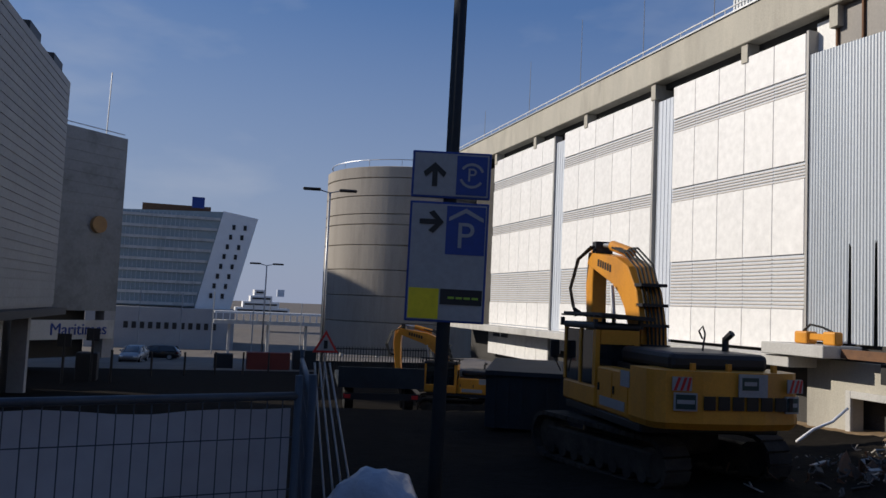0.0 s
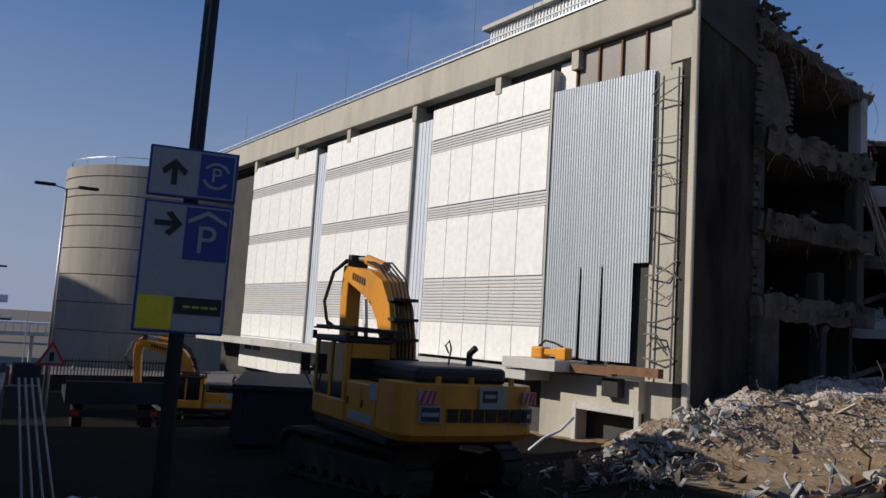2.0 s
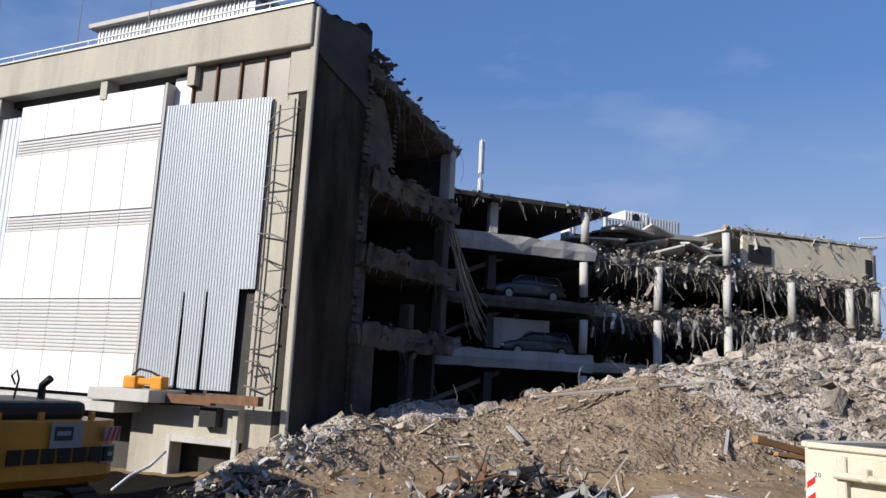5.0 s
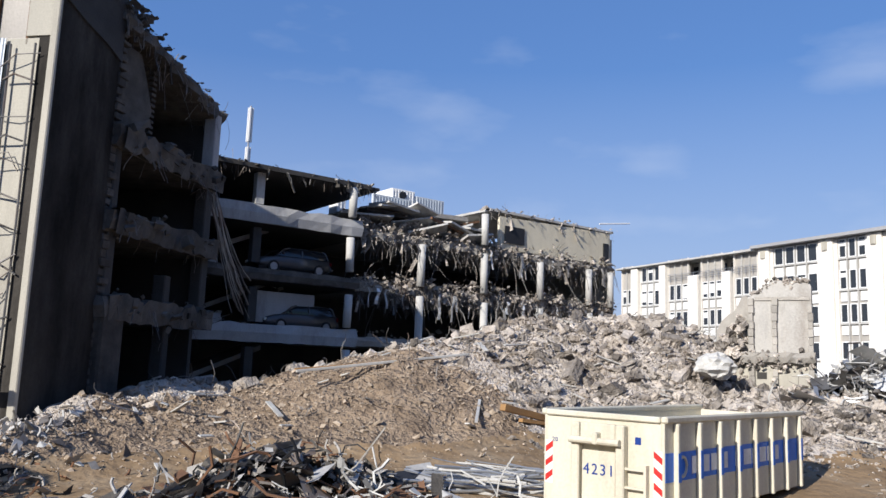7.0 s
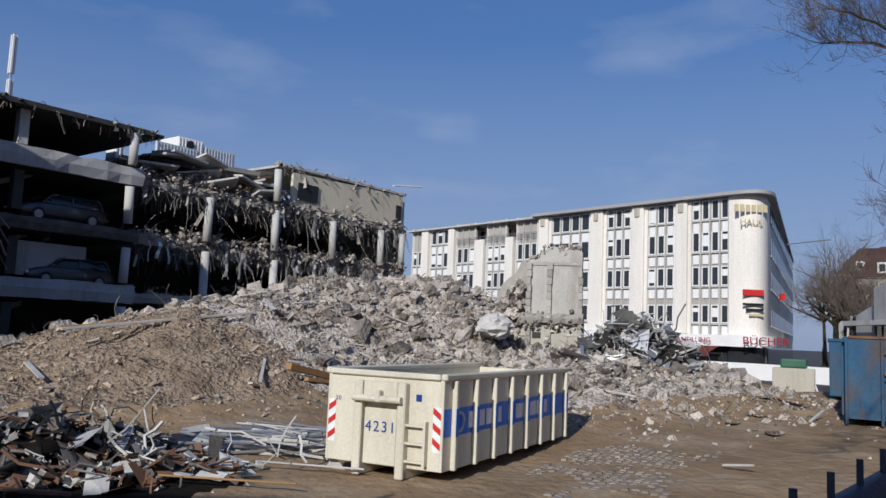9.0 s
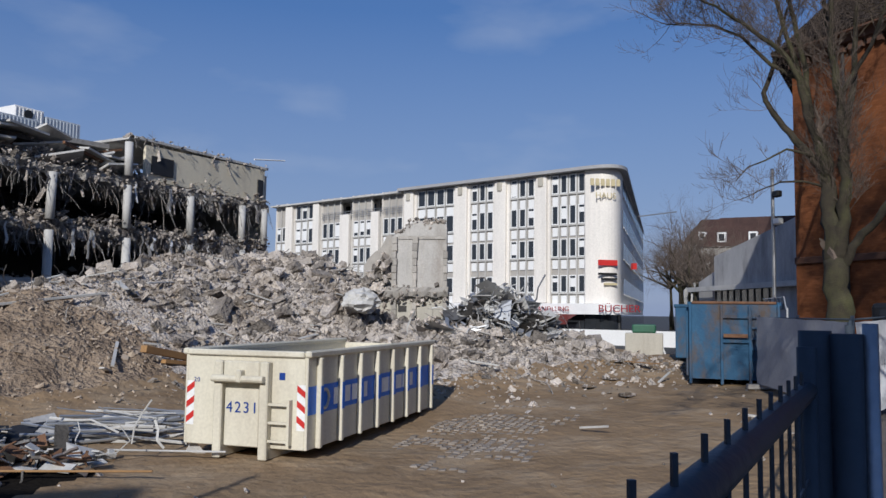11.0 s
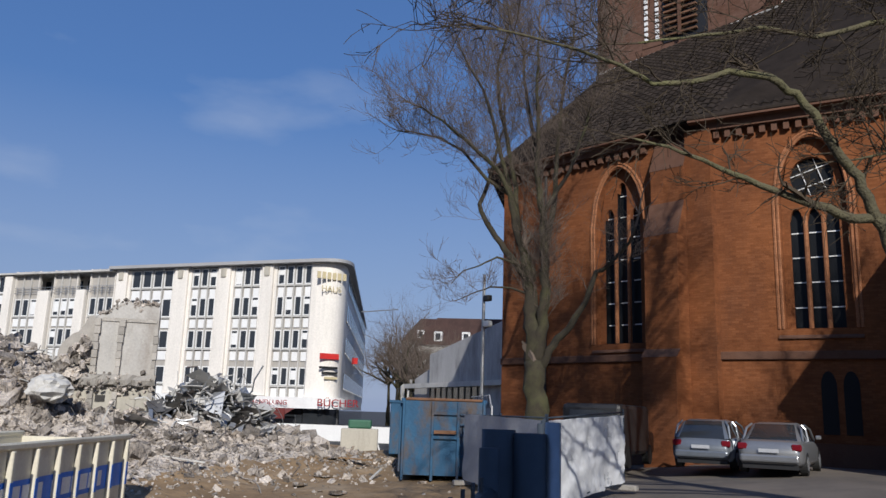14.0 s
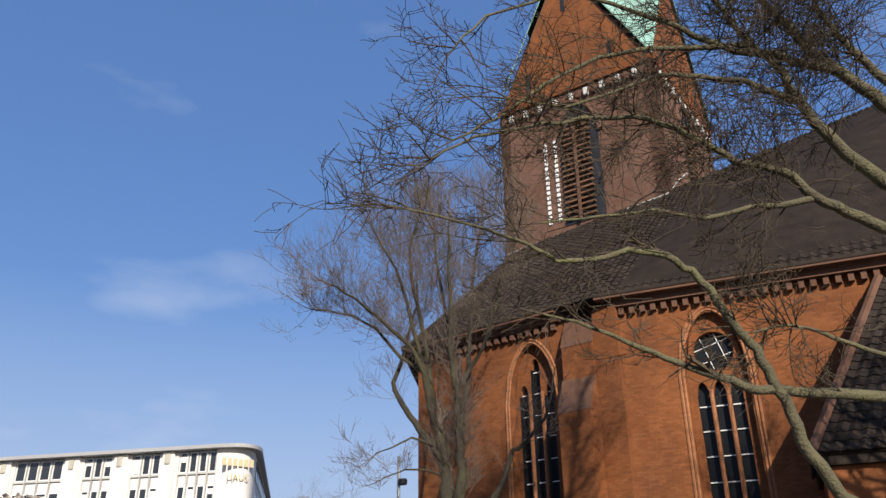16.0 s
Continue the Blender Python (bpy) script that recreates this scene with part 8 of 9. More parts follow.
def tree(base, trunk, r0, limb_list, seed, label, levels=3, spread=0.9, lift=0.05):
    """Trunk through the given points, then main limbs given as (start fraction, direction, length, radius)."""
    rg = random.Random(seed)
    t_ = thing("tree", Matrix.Translation(base), label, "tree", "bare trees")
    tr, tw = bmesh.new(), bmesh.new()
    pts = [Vector(v) for v in trunk]
    rr = [r0 * (1.4 if i == 0 else (1 - 0.4 * i / (len(pts) - 1)) * rg.uniform(0.92, 1.1)) for i in range(len(pts))]
    fp = [pts[i].lerp(pts[i + 1], k / 4) for i in range(len(pts) - 1) for k in range(4)] + [pts[-1]]
    fr = [rr[i] + (rr[i + 1] - rr[i]) * k / 4 for i in range(len(pts) - 1) for k in range(4)] + [rr[-1]]
    tube(tr, fp, fr, 18)
    for v in tr.verts:
        v.co += Vector((noise.noise(v.co * 2.6), noise.noise(v.co * 2.6 + Vector((7, 0, 0))), 0)) * r0 * 0.34 + Vector((noise.noise(v.co * 8), noise.noise(v.co * 8 + Vector((7, 0, 0))), 0)) * r0 * 0.12
    for f_, d, length, r in limb_list:
        s = f_ * (len(pts) - 1)
        i = min(len(pts) - 2, int(s))
        grow(tw, tr, pts[i].lerp(pts[i + 1], s - i), Vector(d).normalized(), length, r, levels, rg, levels, spread, lift)
    part("trunk", tr, M_BARK, t_, "mossy grey-brown trunk and limbs", smooth=True)
    c = part("crown", tw, M_TWIG, t_, "bare twigs")
    c["kind"] = "stuff"
    return t_


def bough(tr, tw, pts, r0, r1, rg, spawn, length, twig_r, level=2, start=0.3, lift=0.1, spread=0.9, out=None):
    """A bent limb through pts that carries side branches; out is the way the twigs tend to grow."""
    pts = [Vector(p_) for p_ in pts]
    fine_pts = []
    for i in range(len(pts) - 1):
        for k in range(3):
            j_ = 0.0 if i + k == 0 else 0.12 * r0
            fine_pts.append(pts[i].lerp(pts[i + 1], k / 3) + Vector((rg.gauss(0, j_), rg.gauss(0, j_), rg.gauss(0, j_))))
    fine_pts.append(pts[-1])
    n = len(fine_pts)
    tube(tr, fine_pts, [r0 + (r1 - r0) * (i / (n - 1)) ** 0.8 for i in range(n)], 9)
    total = sum((q - p_).length for p_, q in zip(fine_pts, fine_pts[1:]))
    for _ in range(int(total * spawn)):
        s = (start + (1 - start) * rg.random()) * (n - 1)
        i = min(n - 2, int(s))
        d = (fine_pts[i + 1] - fine_pts[i]).normalized()
        side = Vector((rg.gauss(0, 1), rg.gauss(0, 1), rg.gauss(0.25, 0.8))).normalized()
        if out:
            side = (side + Vector(out) * 0.5).normalized()
        grow(tw, tr, fine_pts[i].lerp(fine_pts[i + 1], s - i), (d * 0.7 + side * 0.85).normalized(), length * rg.uniform(0.5, 1.2), twig_r, level, rg, 9, spread, lift)
    grow(tw, tr, fine_pts[-1], (fine_pts[-1] - fine_pts[-2]).normalized(), length, r1, level, rg, 9, spread, lift)


# tall tree before the church: a forked trunk and long wandering limbs
rg = random.Random(21)
zb = ground_z(21.4, -16.9)
t1_ = thing("tree", Matrix.Translation((21.4, -16.9, zb - 0.2)), "tall bare tree with mossy forked trunk before the church", "tree", "bare trees")
tr, tw = bmesh.new(), bmesh.new()
LIFT1 = Vector((0, 0, 2.35 - zb + 0.2))


def limb1(r0, r1, spawn, length, *pts, start=0.3, level=2, twig_r=0.011):
    bough(tr, tw, [Vector(p_) + LIFT1 for p_ in pts], r0, r1, rg, spawn, length, twig_r, level, start, 0.12, 0.85)


limb1(0.44, 0.34, 0.0, 0.6, (0.0, 0.0, -1.6), (-0.09, -0.1, 0.0), (-0.03, -0.04, 1.01), (-0.02, -0.02, 1.95), level=1)
limb1(0.33, 0.20, 6.0, 0.9, (-0.02, -0.02, 1.8), (0.01, 0.02, 2.9), (0.06, 0.07, 3.77), (0.09, 0.11, 4.64), (0.19, 0.23, 5.53), start=0.5)
limb1(0.26, 0.03, 10.0, 1.2, (-0.03, -0.03, 1.8), (-0.29, -0.09, 2.89), (-0.49, -0.07, 3.83), (-0.63, 0.01, 4.76), (-0.7, 0.18, 5.9), (-0.74, 0.38, 7.24), (-0.8, 0.57, 8.59), (-0.94, 0.65, 9.95), (-1.0, 0.84, 11.54), (-1.2, 0.85, 13.15), start=0.15)
limb1(0.16, 0.04, 2.0, 1.3, (-0.04, -0.05, 1.48), (-0.44, -0.22, 2.1), (-0.79, -0.34, 2.69), (-1.26, -0.58, 3.15), (-1.72, -0.8, 3.88), (-2.09, -0.91, 4.81), (-2.56, -1.12, 5.13), (-3.08, -1.36, 5.74), (-3.38, -1.39, 6.25), start=0.5)
limb1(0.15, 0.03, 3.0, 1.3, (0.11, 0.14, 4.74), (0.56, 0.49, 5.41), (0.94, 0.76, 6.08), (1.34, 1.07, 6.78), (1.62, 1.23, 7.53), (1.49, 0.83, 8.64), (1.48, 0.6, 9.63), (1.43, 0.32, 10.6), (1.53, 0.23, 11.68))
limb1(0.14, 0.02, 9.0, 1.4, (0.19, 0.23, 5.53), (0.31, 0.61, 6.6), (0.32, 0.84, 7.68), (0.49, 1.3, 8.56), (0.91, 2.12, 9.36), (1.25, 2.87, 10.0), (1.62, 3.72, 10.58), (1.83, 4.34, 10.78))
limb1(0.08, 0.018, 9.0, 1.2, (0.54, 0.67, 7.76), (1.04, 1.33, 8.31), (1.54, 2.04, 9.34), (1.99, 2.73, 9.8), (2.47, 3.52, 9.97), (2.77, 4.05, 10.0))
limb1(0.11, 0.02, 9.0, 1.5, (0.32, 0.52, 6.64), (0.55, 0.75, 8.27), (0.76, 1.07, 9.62), (0.92, 1.34, 10.88), (1.17, 1.74, 12.06), (1.41, 2.15, 12.8), (1.58, 2.46, 13.55))
limb1(0.12, 0.02, 9.0, 1.5, (0.28, 0.47, 6.43), (0.51, 0.47, 8.1), (0.78, 0.65, 9.82), (1.05, 0.84, 11.37), (1.19, 0.86, 12.75), (1.06, 0.52, 14.12), (1.06, 0.35, 15.37))
limb1(0.12, 0.02, 9.0, 1.5, (-0.7, 0.1, 5.7), (-0.46, -0.5, 7.51), (-0.2, -0.82, 9.02), (-0.12, -1.02, 10.7), (-0.12, -1.3, 12.43), (-0.18, -1.66, 14.1), (-0.12, -1.87, 15.59))
limb1(0.05, 0.012, 3.0, 0.8, (0.16, 0.19, 4.25), (0.17, 0.85, 4.37), (0.27, 1.66, 4.33), (0.3, 2.39, 4.02), (0.25, 3.03, 3.73))
limb1(0.05, 0.012, 3.0, 0.8, (0.3, 0.4, 5.23), (0.42, 1.29, 5.42), (0.37, 2.02, 5.03), (0.31, 2.75, 4.74), (0.12, 3.31, 4.27))
limb1(0.09, 0.02, 9.0, 1.4, (-0.8, 0.5, 8.3), (-0.1, 0.2, 10.0), (0.6, 0.03, 12.2), (1.1, -0.25, 13.95), (1.5, -0.27, 15.54))
limb1(0.08, 0.02, 9.0, 1.4, (-0.72, 0.3, 6.8), (-1.2, -0.5, 8.4), (-1.5, -1.0, 10.0), (-1.7, -1.3, 11.6), (-1.8, -1.6, 13.2))
for v in tr.verts:
    h = max(0.0, 1 - v.co.z / 9.0)
    v.co += (Vector((noise.noise(v.co * 2.6), noise.noise(v.co * 2.6 + Vector((7, 0, 0))), 0)) * 0.14 + Vector((noise.noise(v.co * 8), noise.noise(v.co * 8 + Vector((7, 0, 0))), 0)) * 0.05) * h
part("trunk", tr, M_BARK, t1_, "mossy grey-brown trunk and limbs", smooth=True)
c = part("crown", tw, M_TWIG, t1_, "bare twigs")
c["kind"] = "stuff"

# a second tree just outside the view reaches in with its limbs
rg = random.Random(31)
t2 = thing("tree", Matrix.Translation((2.6, -12.0, 0.9)), "bare tree whose thick limbs reach overhead", "tree", "bare trees")
tr, tw = bmesh.new(), bmesh.new()
tube(tr, [(0, 0, -0.2), (0.1, 0.1, 1.4), (0.3, 0.2, 2.6), (0.4, 0.5, 4.0), (0.3, 0.7, 6.0), (0.4, 0.9, 8.0)], [0.5, 0.4, 0.34, 0.3, 0.24, 0.16], 14)


def limb2(r0, r1, spawn, length, *pts, start=0.3, level=2, twig_r=0.012):
    bough(tr, tw, pts, r0, r1, rg, spawn, length, twig_r, level, start, -0.02, 1.0)


limb2(0.10, 0.045, 0.6, 0.5, (0.3, 0.2, 2.3), (1.4, 1.4, 2.3), (2.2, 2.3, 2.5), (2.52, 2.76, 2.76), (2.65, 3.09, 3.26), (2.69, 3.24, 3.68), (2.75, 3.43, 4.1), (2.79, 3.57, 4.44), (2.89, 3.78, 4.67), (2.96, 3.98, 5.05), (3.07, 4.26, 5.39), (3.21, 4.56, 5.57), start=0.6)
limb2(0.045, 0.01, 3.5, 0.9, (3.21, 4.56, 5.57), (3.42, 5.05, 5.58), (3.6, 5.49, 5.39), (3.76, 5.96, 5.31), (3.86, 6.36, 5.46), (3.97, 6.87, 5.53), (4.06, 7.46, 5.53), (4.1, 8.11, 5.48), start=0.1)
limb2(0.095, 0.05, 0.8, 0.5, (0.4, 0.4, 3.6), (1.3, 1.3, 3.9), (2.0, 2.2, 3.92), (2.46, 2.91, 3.94), (2.86, 3.6, 3.97), (3.08, 4.05, 4.09), start=0.5)
limb2(0.05, 0.012, 2.6, 0.7, (3.08, 4.05, 4.09), (3.29, 4.51, 4.23), (3.47, 4.99, 4.37), (3.59, 5.33, 4.49), (3.72, 5.75, 4.59), (3.84, 6.17, 4.63), start=0.1)
limb2(0.05, 0.012, 4.0, 0.7, (0.4, 0.6, 4.2), (1.3, 1.5, 4.4), (1.9, 2.16, 4.42), (2.23, 2.67, 4.61), (2.4, 2.97, 4.74), (2.56, 3.22, 4.77), (2.8, 3.62, 4.65), start=0.45)
limb2(0.13, 0.03, 11.0, 0.95, (0.35, 0.7, 5.6), (1.0, 1.4, 6.3), (1.43, 2.0, 6.69), (1.67, 2.37, 7.12), (1.86, 2.7, 7.6), (1.93, 2.83, 7.9), (2.04, 3.07, 8.52), (2.19, 3.31, 8.79), (2.33, 3.56, 9.15), (2.43, 3.76, 9.62), start=0.35)
limb2(0.06, 0.012, 3.6, 0.9, (1.93, 2.83, 7.9), (2.12, 3.11, 8.02), (2.33, 3.42, 8.19), (2.68, 3.96, 8.24), (2.97, 4.45, 8.22), (3.34, 5.13, 7.8), (3.6, 5.75, 7.46), (3.85, 6.52, 7.39), start=0.1)
limb2(0.13, 0.04, 11.0, 0.95, (0.4, 0.9, 7.2), (0.9, 1.5, 7.5), (1.19, 1.92, 7.84), (1.45, 2.29, 8.25), (1.68, 2.62, 8.66), (1.81, 2.85, 9.03), (1.98, 3.13, 9.55), (2.07, 3.3, 9.94), start=0.35)
limb2(0.075, 0.012, 3.6, 0.9, (1.57, 2.46, 8.41), (1.81, 2.76, 8.49), (1.98, 3.0, 8.61), (2.35, 3.52, 8.68), (2.6, 3.92, 8.86), (2.76, 4.19, 9.0), (3.03, 4.68, 9.17), (3.29, 5.2, 9.31), (3.57, 5.82, 9.26), (3.9, 6.8, 8.57), (4.02, 7.28, 7.86), start=0.1)
limb2(0.09, 0.03, 11.0, 0.95, (0.4, 0.9, 7.6), (0.8, 1.4, 7.9), (1.12, 1.9, 8.18), (1.28, 2.15, 8.6), (1.41, 2.36, 8.97), (1.5, 2.52, 9.35), (1.57, 2.67, 9.84), start=0.4)
limb2(0.10, 0.012, 9.0, 0.8, (0.35, 0.7, 5.2), (1.0, 1.4, 5.8), (1.56, 2.04, 6.06), (1.83, 2.42, 6.29), (2.06, 2.78, 6.48), (2.19, 3.0, 6.8), (2.38, 3.31, 6.93), (2.59, 3.64, 6.97), (2.71, 3.86, 7.14), (2.94, 4.3, 7.38), (3.22, 4.86, 7.49), (3.53, 5.53, 7.34), (3.8, 6.3, 7.04), (3.98, 6.99, 6.69), (4.07, 7.6, 6.2))
limb2(0.05, 0.012, 5.0, 0.8, (2.06, 2.78, 6.47), (2.34, 3.16, 6.35), (2.56, 3.49, 6.33), (2.9, 4.04, 6.11), (3.21, 4.66, 6.17), (3.53, 5.38, 5.97), (3.79, 6.13, 5.76), start=0.1)
limb2(0.05, 0.012, 3.6, 0.9, (2.19, 3.31, 8.79), (2.62, 3.93, 8.7), (3.01, 4.57, 8.62), (3.36, 5.25, 8.36), (3.7, 6.04, 7.73), (3.9, 6.68, 7.06), (4.03, 7.3, 6.56), start=0.1)
# steep limbs above the view, added so that the crown shades the church
limb2(0.16, 0.03, 9.0, 1.9, (0.4, 0.9, 8.0), (0.5, 0.6, 10.5), (0.8, 0.2, 14.5), (0.6, 0.5, 19.5), twig_r=0.035, start=0.45)
limb2(0.12, 0.03, 9.0, 1.8, (0.4, 0.9, 8.0), (1.0, 1.4, 11.4), (1.3, 1.7, 15.0), (1.6, 2.0, 19.0), twig_r=0.035, start=0.6)
limb2(0.12, 0.03, 8.0, 1.7, (0.4, 0.9, 8.0), (-0.8, 0.6, 10.4), (-1.8, 0.4, 13.0), (-2.4, 0.2, 16.0), twig_r=0.03, start=0.4)
limb2(0.12, 0.03, 8.0, 1.7, (0.5, 0.6, 10.5), (1.0, -0.6, 12.8), (1.4, -1.8, 15.4), (1.6, -2.6, 18.6), twig_r=0.035, start=0.3)
part("trunk", tr, M_MOSSBARK, t2, "mossy trunk and thick limbs", smooth=True)
tw_ob = part("crown", tw, M_TWIGDARK, t2, "bare twigs")
tw_ob["kind"] = "stuff"
# stands out of view, added for dappled shade on church wall and ground
tree((1.2, -20.0, 1.0), [(0, 0, 0), (0.1, 0.1, 2.2), (0, 0.2, 4.5), (0.2, 0.1, 7.0)], 0.42,
     [(1.0, (math.cos(a), math.sin(a), 1.3), 4.4, 0.2) for a in (0.2, 1.3, 2.5, 3.6, 4.9)] + [(1.0, (0, 0, 1), 5.0, 0.22), (0.7, (0.7, -0.7, 0.8), 3.6, 0.15), (0.7, (-0.8, 0.3, 0.9), 3.4, 0.15)],
     77, "tall bare unseen tree added to dapple the church with shade", 4, 0.85, 0.1)
for k, (x, y, h, sd) in enumerate(((72, -44, 7.6, 1), (80, -47, 8.6, 2), (68, -40.5, 6.2, 3), (62, -39.5, 5.0, 4), (90, -52, 9.5, 5), (84, -47.0, 8.0, 6), (76, -43.5, 7.0, 7))):
    tree((x, y, 0.8), [(0, 0, 0), (0.1, 0, h * 0.3), (0, 0.1, h * 0.6)], 0.22, [(1.0, (math.cos(a), math.sin(a), 0.9), h * 0.5, 0.15) for a in (0.3, 1.2, 2.1, 2.8, 3.6, 4.4, 5.4)] + [(1.0, (0, 0, 1), h * 0.7, 0.15)], 40 + sd, "distant bare street tree", 3, 0.8)

# ---- rubble ----
rng = random.Random(17)
def on_heap(x, y, lift=0.0):
    return Vector((x, y, ground_z(x, y) + lift))


def rubble_density(x, y):
    sandy = bell(x, y, 23.0, 6.0, 3.2, 2.4, -30)
    return min(1.0, heap(x, y) / 1.5) * (1 - 0.4 * sandy) + 0.0012 * (10 < x < 36 and -10 < y < 16)


for layer, (count, smin, smax) in enumerate(((1200, 0.25, 0.9), (8500, 0.12, 0.38), (56000, 0.04, 0.15))):
    V, F = [], []
    V2, F2 = [], []
    done, tries = 0, 0
    while done < count and tries < count * 12:
        tries += 1
        x, y = rng.uniform(11, 44), rng.uniform(-15, 16)
        if y > 15.4 and x < 30 or (13.0 < x < 20.5 and -5.0 < y < 2.2):
            continue
        if paved(x, y) > 0.2 or rng.random() > rubble_density(x, y) + (0.004 if layer == 2 and y < 6 else 0.0):
            continue
        s = smin * (smax / smin) ** (rng.random() ** 1.8)
        if layer == 0 and heap(x, y) < 0.7:
            continue
        soft_ground = bell(x, y, 22.5, 7.5, 5.0, 3.6, -35) + bell(x, y, 20.0, 12.5, 6.0, 2.4, -20)
        sandy = rng.random() < soft_ground * 1.5
        if sandy:
            if layer == 0 or layer == 1 and rng.random() < 0.6:
                continue
            if layer == 2 and rng.random() < 0.35:
                continue
            s *= 0.65
        c = on_heap(x, y, s * 0.1)
        TV, TF = (V2, F2) if sandy else (V, F)
        m = Euler((rng.uniform(-0.9, 0.9), rng.uniform(-0.9, 0.9), rng.uniform(0, 6.28))).to_matrix()
        sx, sy, sz = s * rng.uniform(0.6, 1.5), s * rng.uniform(0.5, 1.1), s * rng.choice((0.18, 0.3, 0.5, 0.8))
        i0 = len(TV)
        for cx, cy, cz in ((-1, -1, -1), (1, -1, -1), (1, 1, -1), (-1, 1, -1), (-1, -1, 1), (1, -1, 1), (1, 1, 1), (-1, 1, 1)):
            TV.append(c + m @ Vector((cx * sx * 0.5 * rng.uniform(0.5, 1.1), cy * sy * 0.5 * rng.uniform(0.5, 1.1), cz * sz * 0.5 * rng.uniform(0.5, 1.1))))
        TF += [tuple(i0 + k for k in f) for f in ((0, 3, 2, 1), (4, 5, 6, 7), (0, 1, 5, 4), (1, 2, 6, 5), (2, 3, 7, 6), (3, 0, 4, 7))]
        done += 1
    tagged(link("gravel", (V2, [], F2), M_GRAVEL), "brownish loose gravel on the sand slope", "gravel", kind="stuff")
    tagged(link("rubble", (V, [], F), M_RUBBLE), "grey-beige heap of broken concrete rubble", "rubble", kind="stuff")

# single larger lumps, each an object of its own
heap_thing = thing("rubble_heap", Matrix.Identity(4), "larger loose concrete lumps lying on the rubble heap", "rubble")
shapes = []
for k in range(10):
    b_ = bmesh.new()
    chunk(b_, Vector((0, 0, 0)), 1.0, rng, 0.6)
    bmesh.ops.bevel(b_, geom=b_.edges[:], offset=0.05, segments=1, affect="EDGES")
    me = bpy.data.meshes.new("lump")
    b_.to_mesh(me)
    b_.free()
    me.materials.append(M_RUBBLE)
    shapes.append(me)
made = 0
while made < 260:
    x, y = rng.uniform(14, 36), rng.uniform(-12, 14)
    if heap(x, y) < 0.4 or rng.random() > rubble_density(x, y) or bell(x, y, 22.5, 7.5, 5.0, 3.6, -35) > 0.35:
        continue
    ob = new("lump", rng.choice(shapes))
    ob.parent = heap_thing
    s = rng.uniform(0.25, 0.6)
    ob.matrix_basis = Matrix.Translation(on_heap(x, y, s * 0.15)) @ Euler((rng.uniform(-0.5, 0.5), rng.uniform(-0.5, 0.5), rng.uniform(0, 6))).to_matrix().to_4x4() @ Matrix.Scale(s, 4)
    made += 1

# slabs, bars and sticks poking from the heap
bm, bw = bmesh.new(), bmesh.new()
for _ in range(1100):
    x, y = rng.uniform(14, 42), rng.uniform(-12, 15)
    if rng.random() < rubble_density(x, y) and not (13 < x < 20.5 and -5 < y < 2.2):
        wire(bm, on_heap(x, y, 0.0), rng, rng.uniform(0.3, 1.1), rng.choice((0.008, 0.012, 0.018)), 0.6, rng.random() < 0.3)
for _ in range(260):
    x, y = rng.uniform(13, 40), rng.uniform(-12, 15)
    if rng.random() < rubble_density(x, y) + 0.15 and not (13 < x < 20.5 and -5 < y < 2.2):
        mm = Matrix.Translation(on_heap(x, y, 0.12)) @ pose(0, 0, 0, rng.uniform(-12, 12), rng.uniform(-20, 20), rng.uniform(0, 360))
        L = rng.uniform(0.15, 0.4) if rng.random() < 0.75 else rng.uniform(0.4, 1.2)
        w_ = rng.uniform(0.02, 0.09)
        box(bw, -L, L, -w_, w_, -0.02, 0.02, m=mm)
for nm, b_, mat, lb in (("rebar", bm, M_STEEL, "bent reinforcement bars poking from rubble"), ("splintered_wood", bw, M_PALE, "splintered boards and strips among rubble")):
    tagged(link(nm, b_, mat), lb, "debris", kind="stuff")

# dark twisted scrap in the foreground
def scrap_pile(cx, cy, sx, sy, h, n, mats, label, seed, long=1.2, turn=0):
    rg = random.Random(seed)
    for mat in mats:
        b_ = bmesh.new()
        for _ in range(n // len(mats)):
            u, v = rg.gauss(0, 0.45), rg.gauss(0, 0.45)
            c, s = math.cos(radians(turn)), math.sin(radians(turn))
            x, y = cx + u * sx * c - v * sy * s, cy + u * sx * s + v * sy * c
            z = h * math.exp(-(u * u + v * v) * 2.0) * rg.random() ** 0.6
            L = rg.uniform(0.2, long)
            mm = Matrix.Translation(on_heap(x, y, z + 0.03)) @ pose(0, 0, 0, rg.uniform(-40, 40), rg.uniform(-35, 35), rg.uniform(0, 360))
            k = rg.random()
            if k < 0.18:
                w = rg.uniform(0.03, 0.12)
                box(b_, -L * 0.6, L * 0.6, -w, w, -0.012, 0.012, m=mm)
            elif k < 0.4:
                chunk(b_, on_heap(x, y, z + 0.05), L * 0.28, rg, rg.choice((0.3, 0.7)))
            elif k < 0.8:
                wire(b_, on_heap(x, y, z + 0.1), rg, L * 1.4, rg.choice((0.012, 0.02, 0.03)), 0.9, rg.random() < 0.65)
            else:
                vs = [b_.verts.new(mm @ Vector((a_ * L * 0.4, b2 * L * 0.35, 0.12 * rg.gauss(0, 1)))) for a_, b2 in ((-1, -1), (1, -1), (1, 1), (-1, 1))]
                b_.faces.new(vs)
        tagged(link("scrap_metal", b_, mat), label, "scrap", kind="stuff")


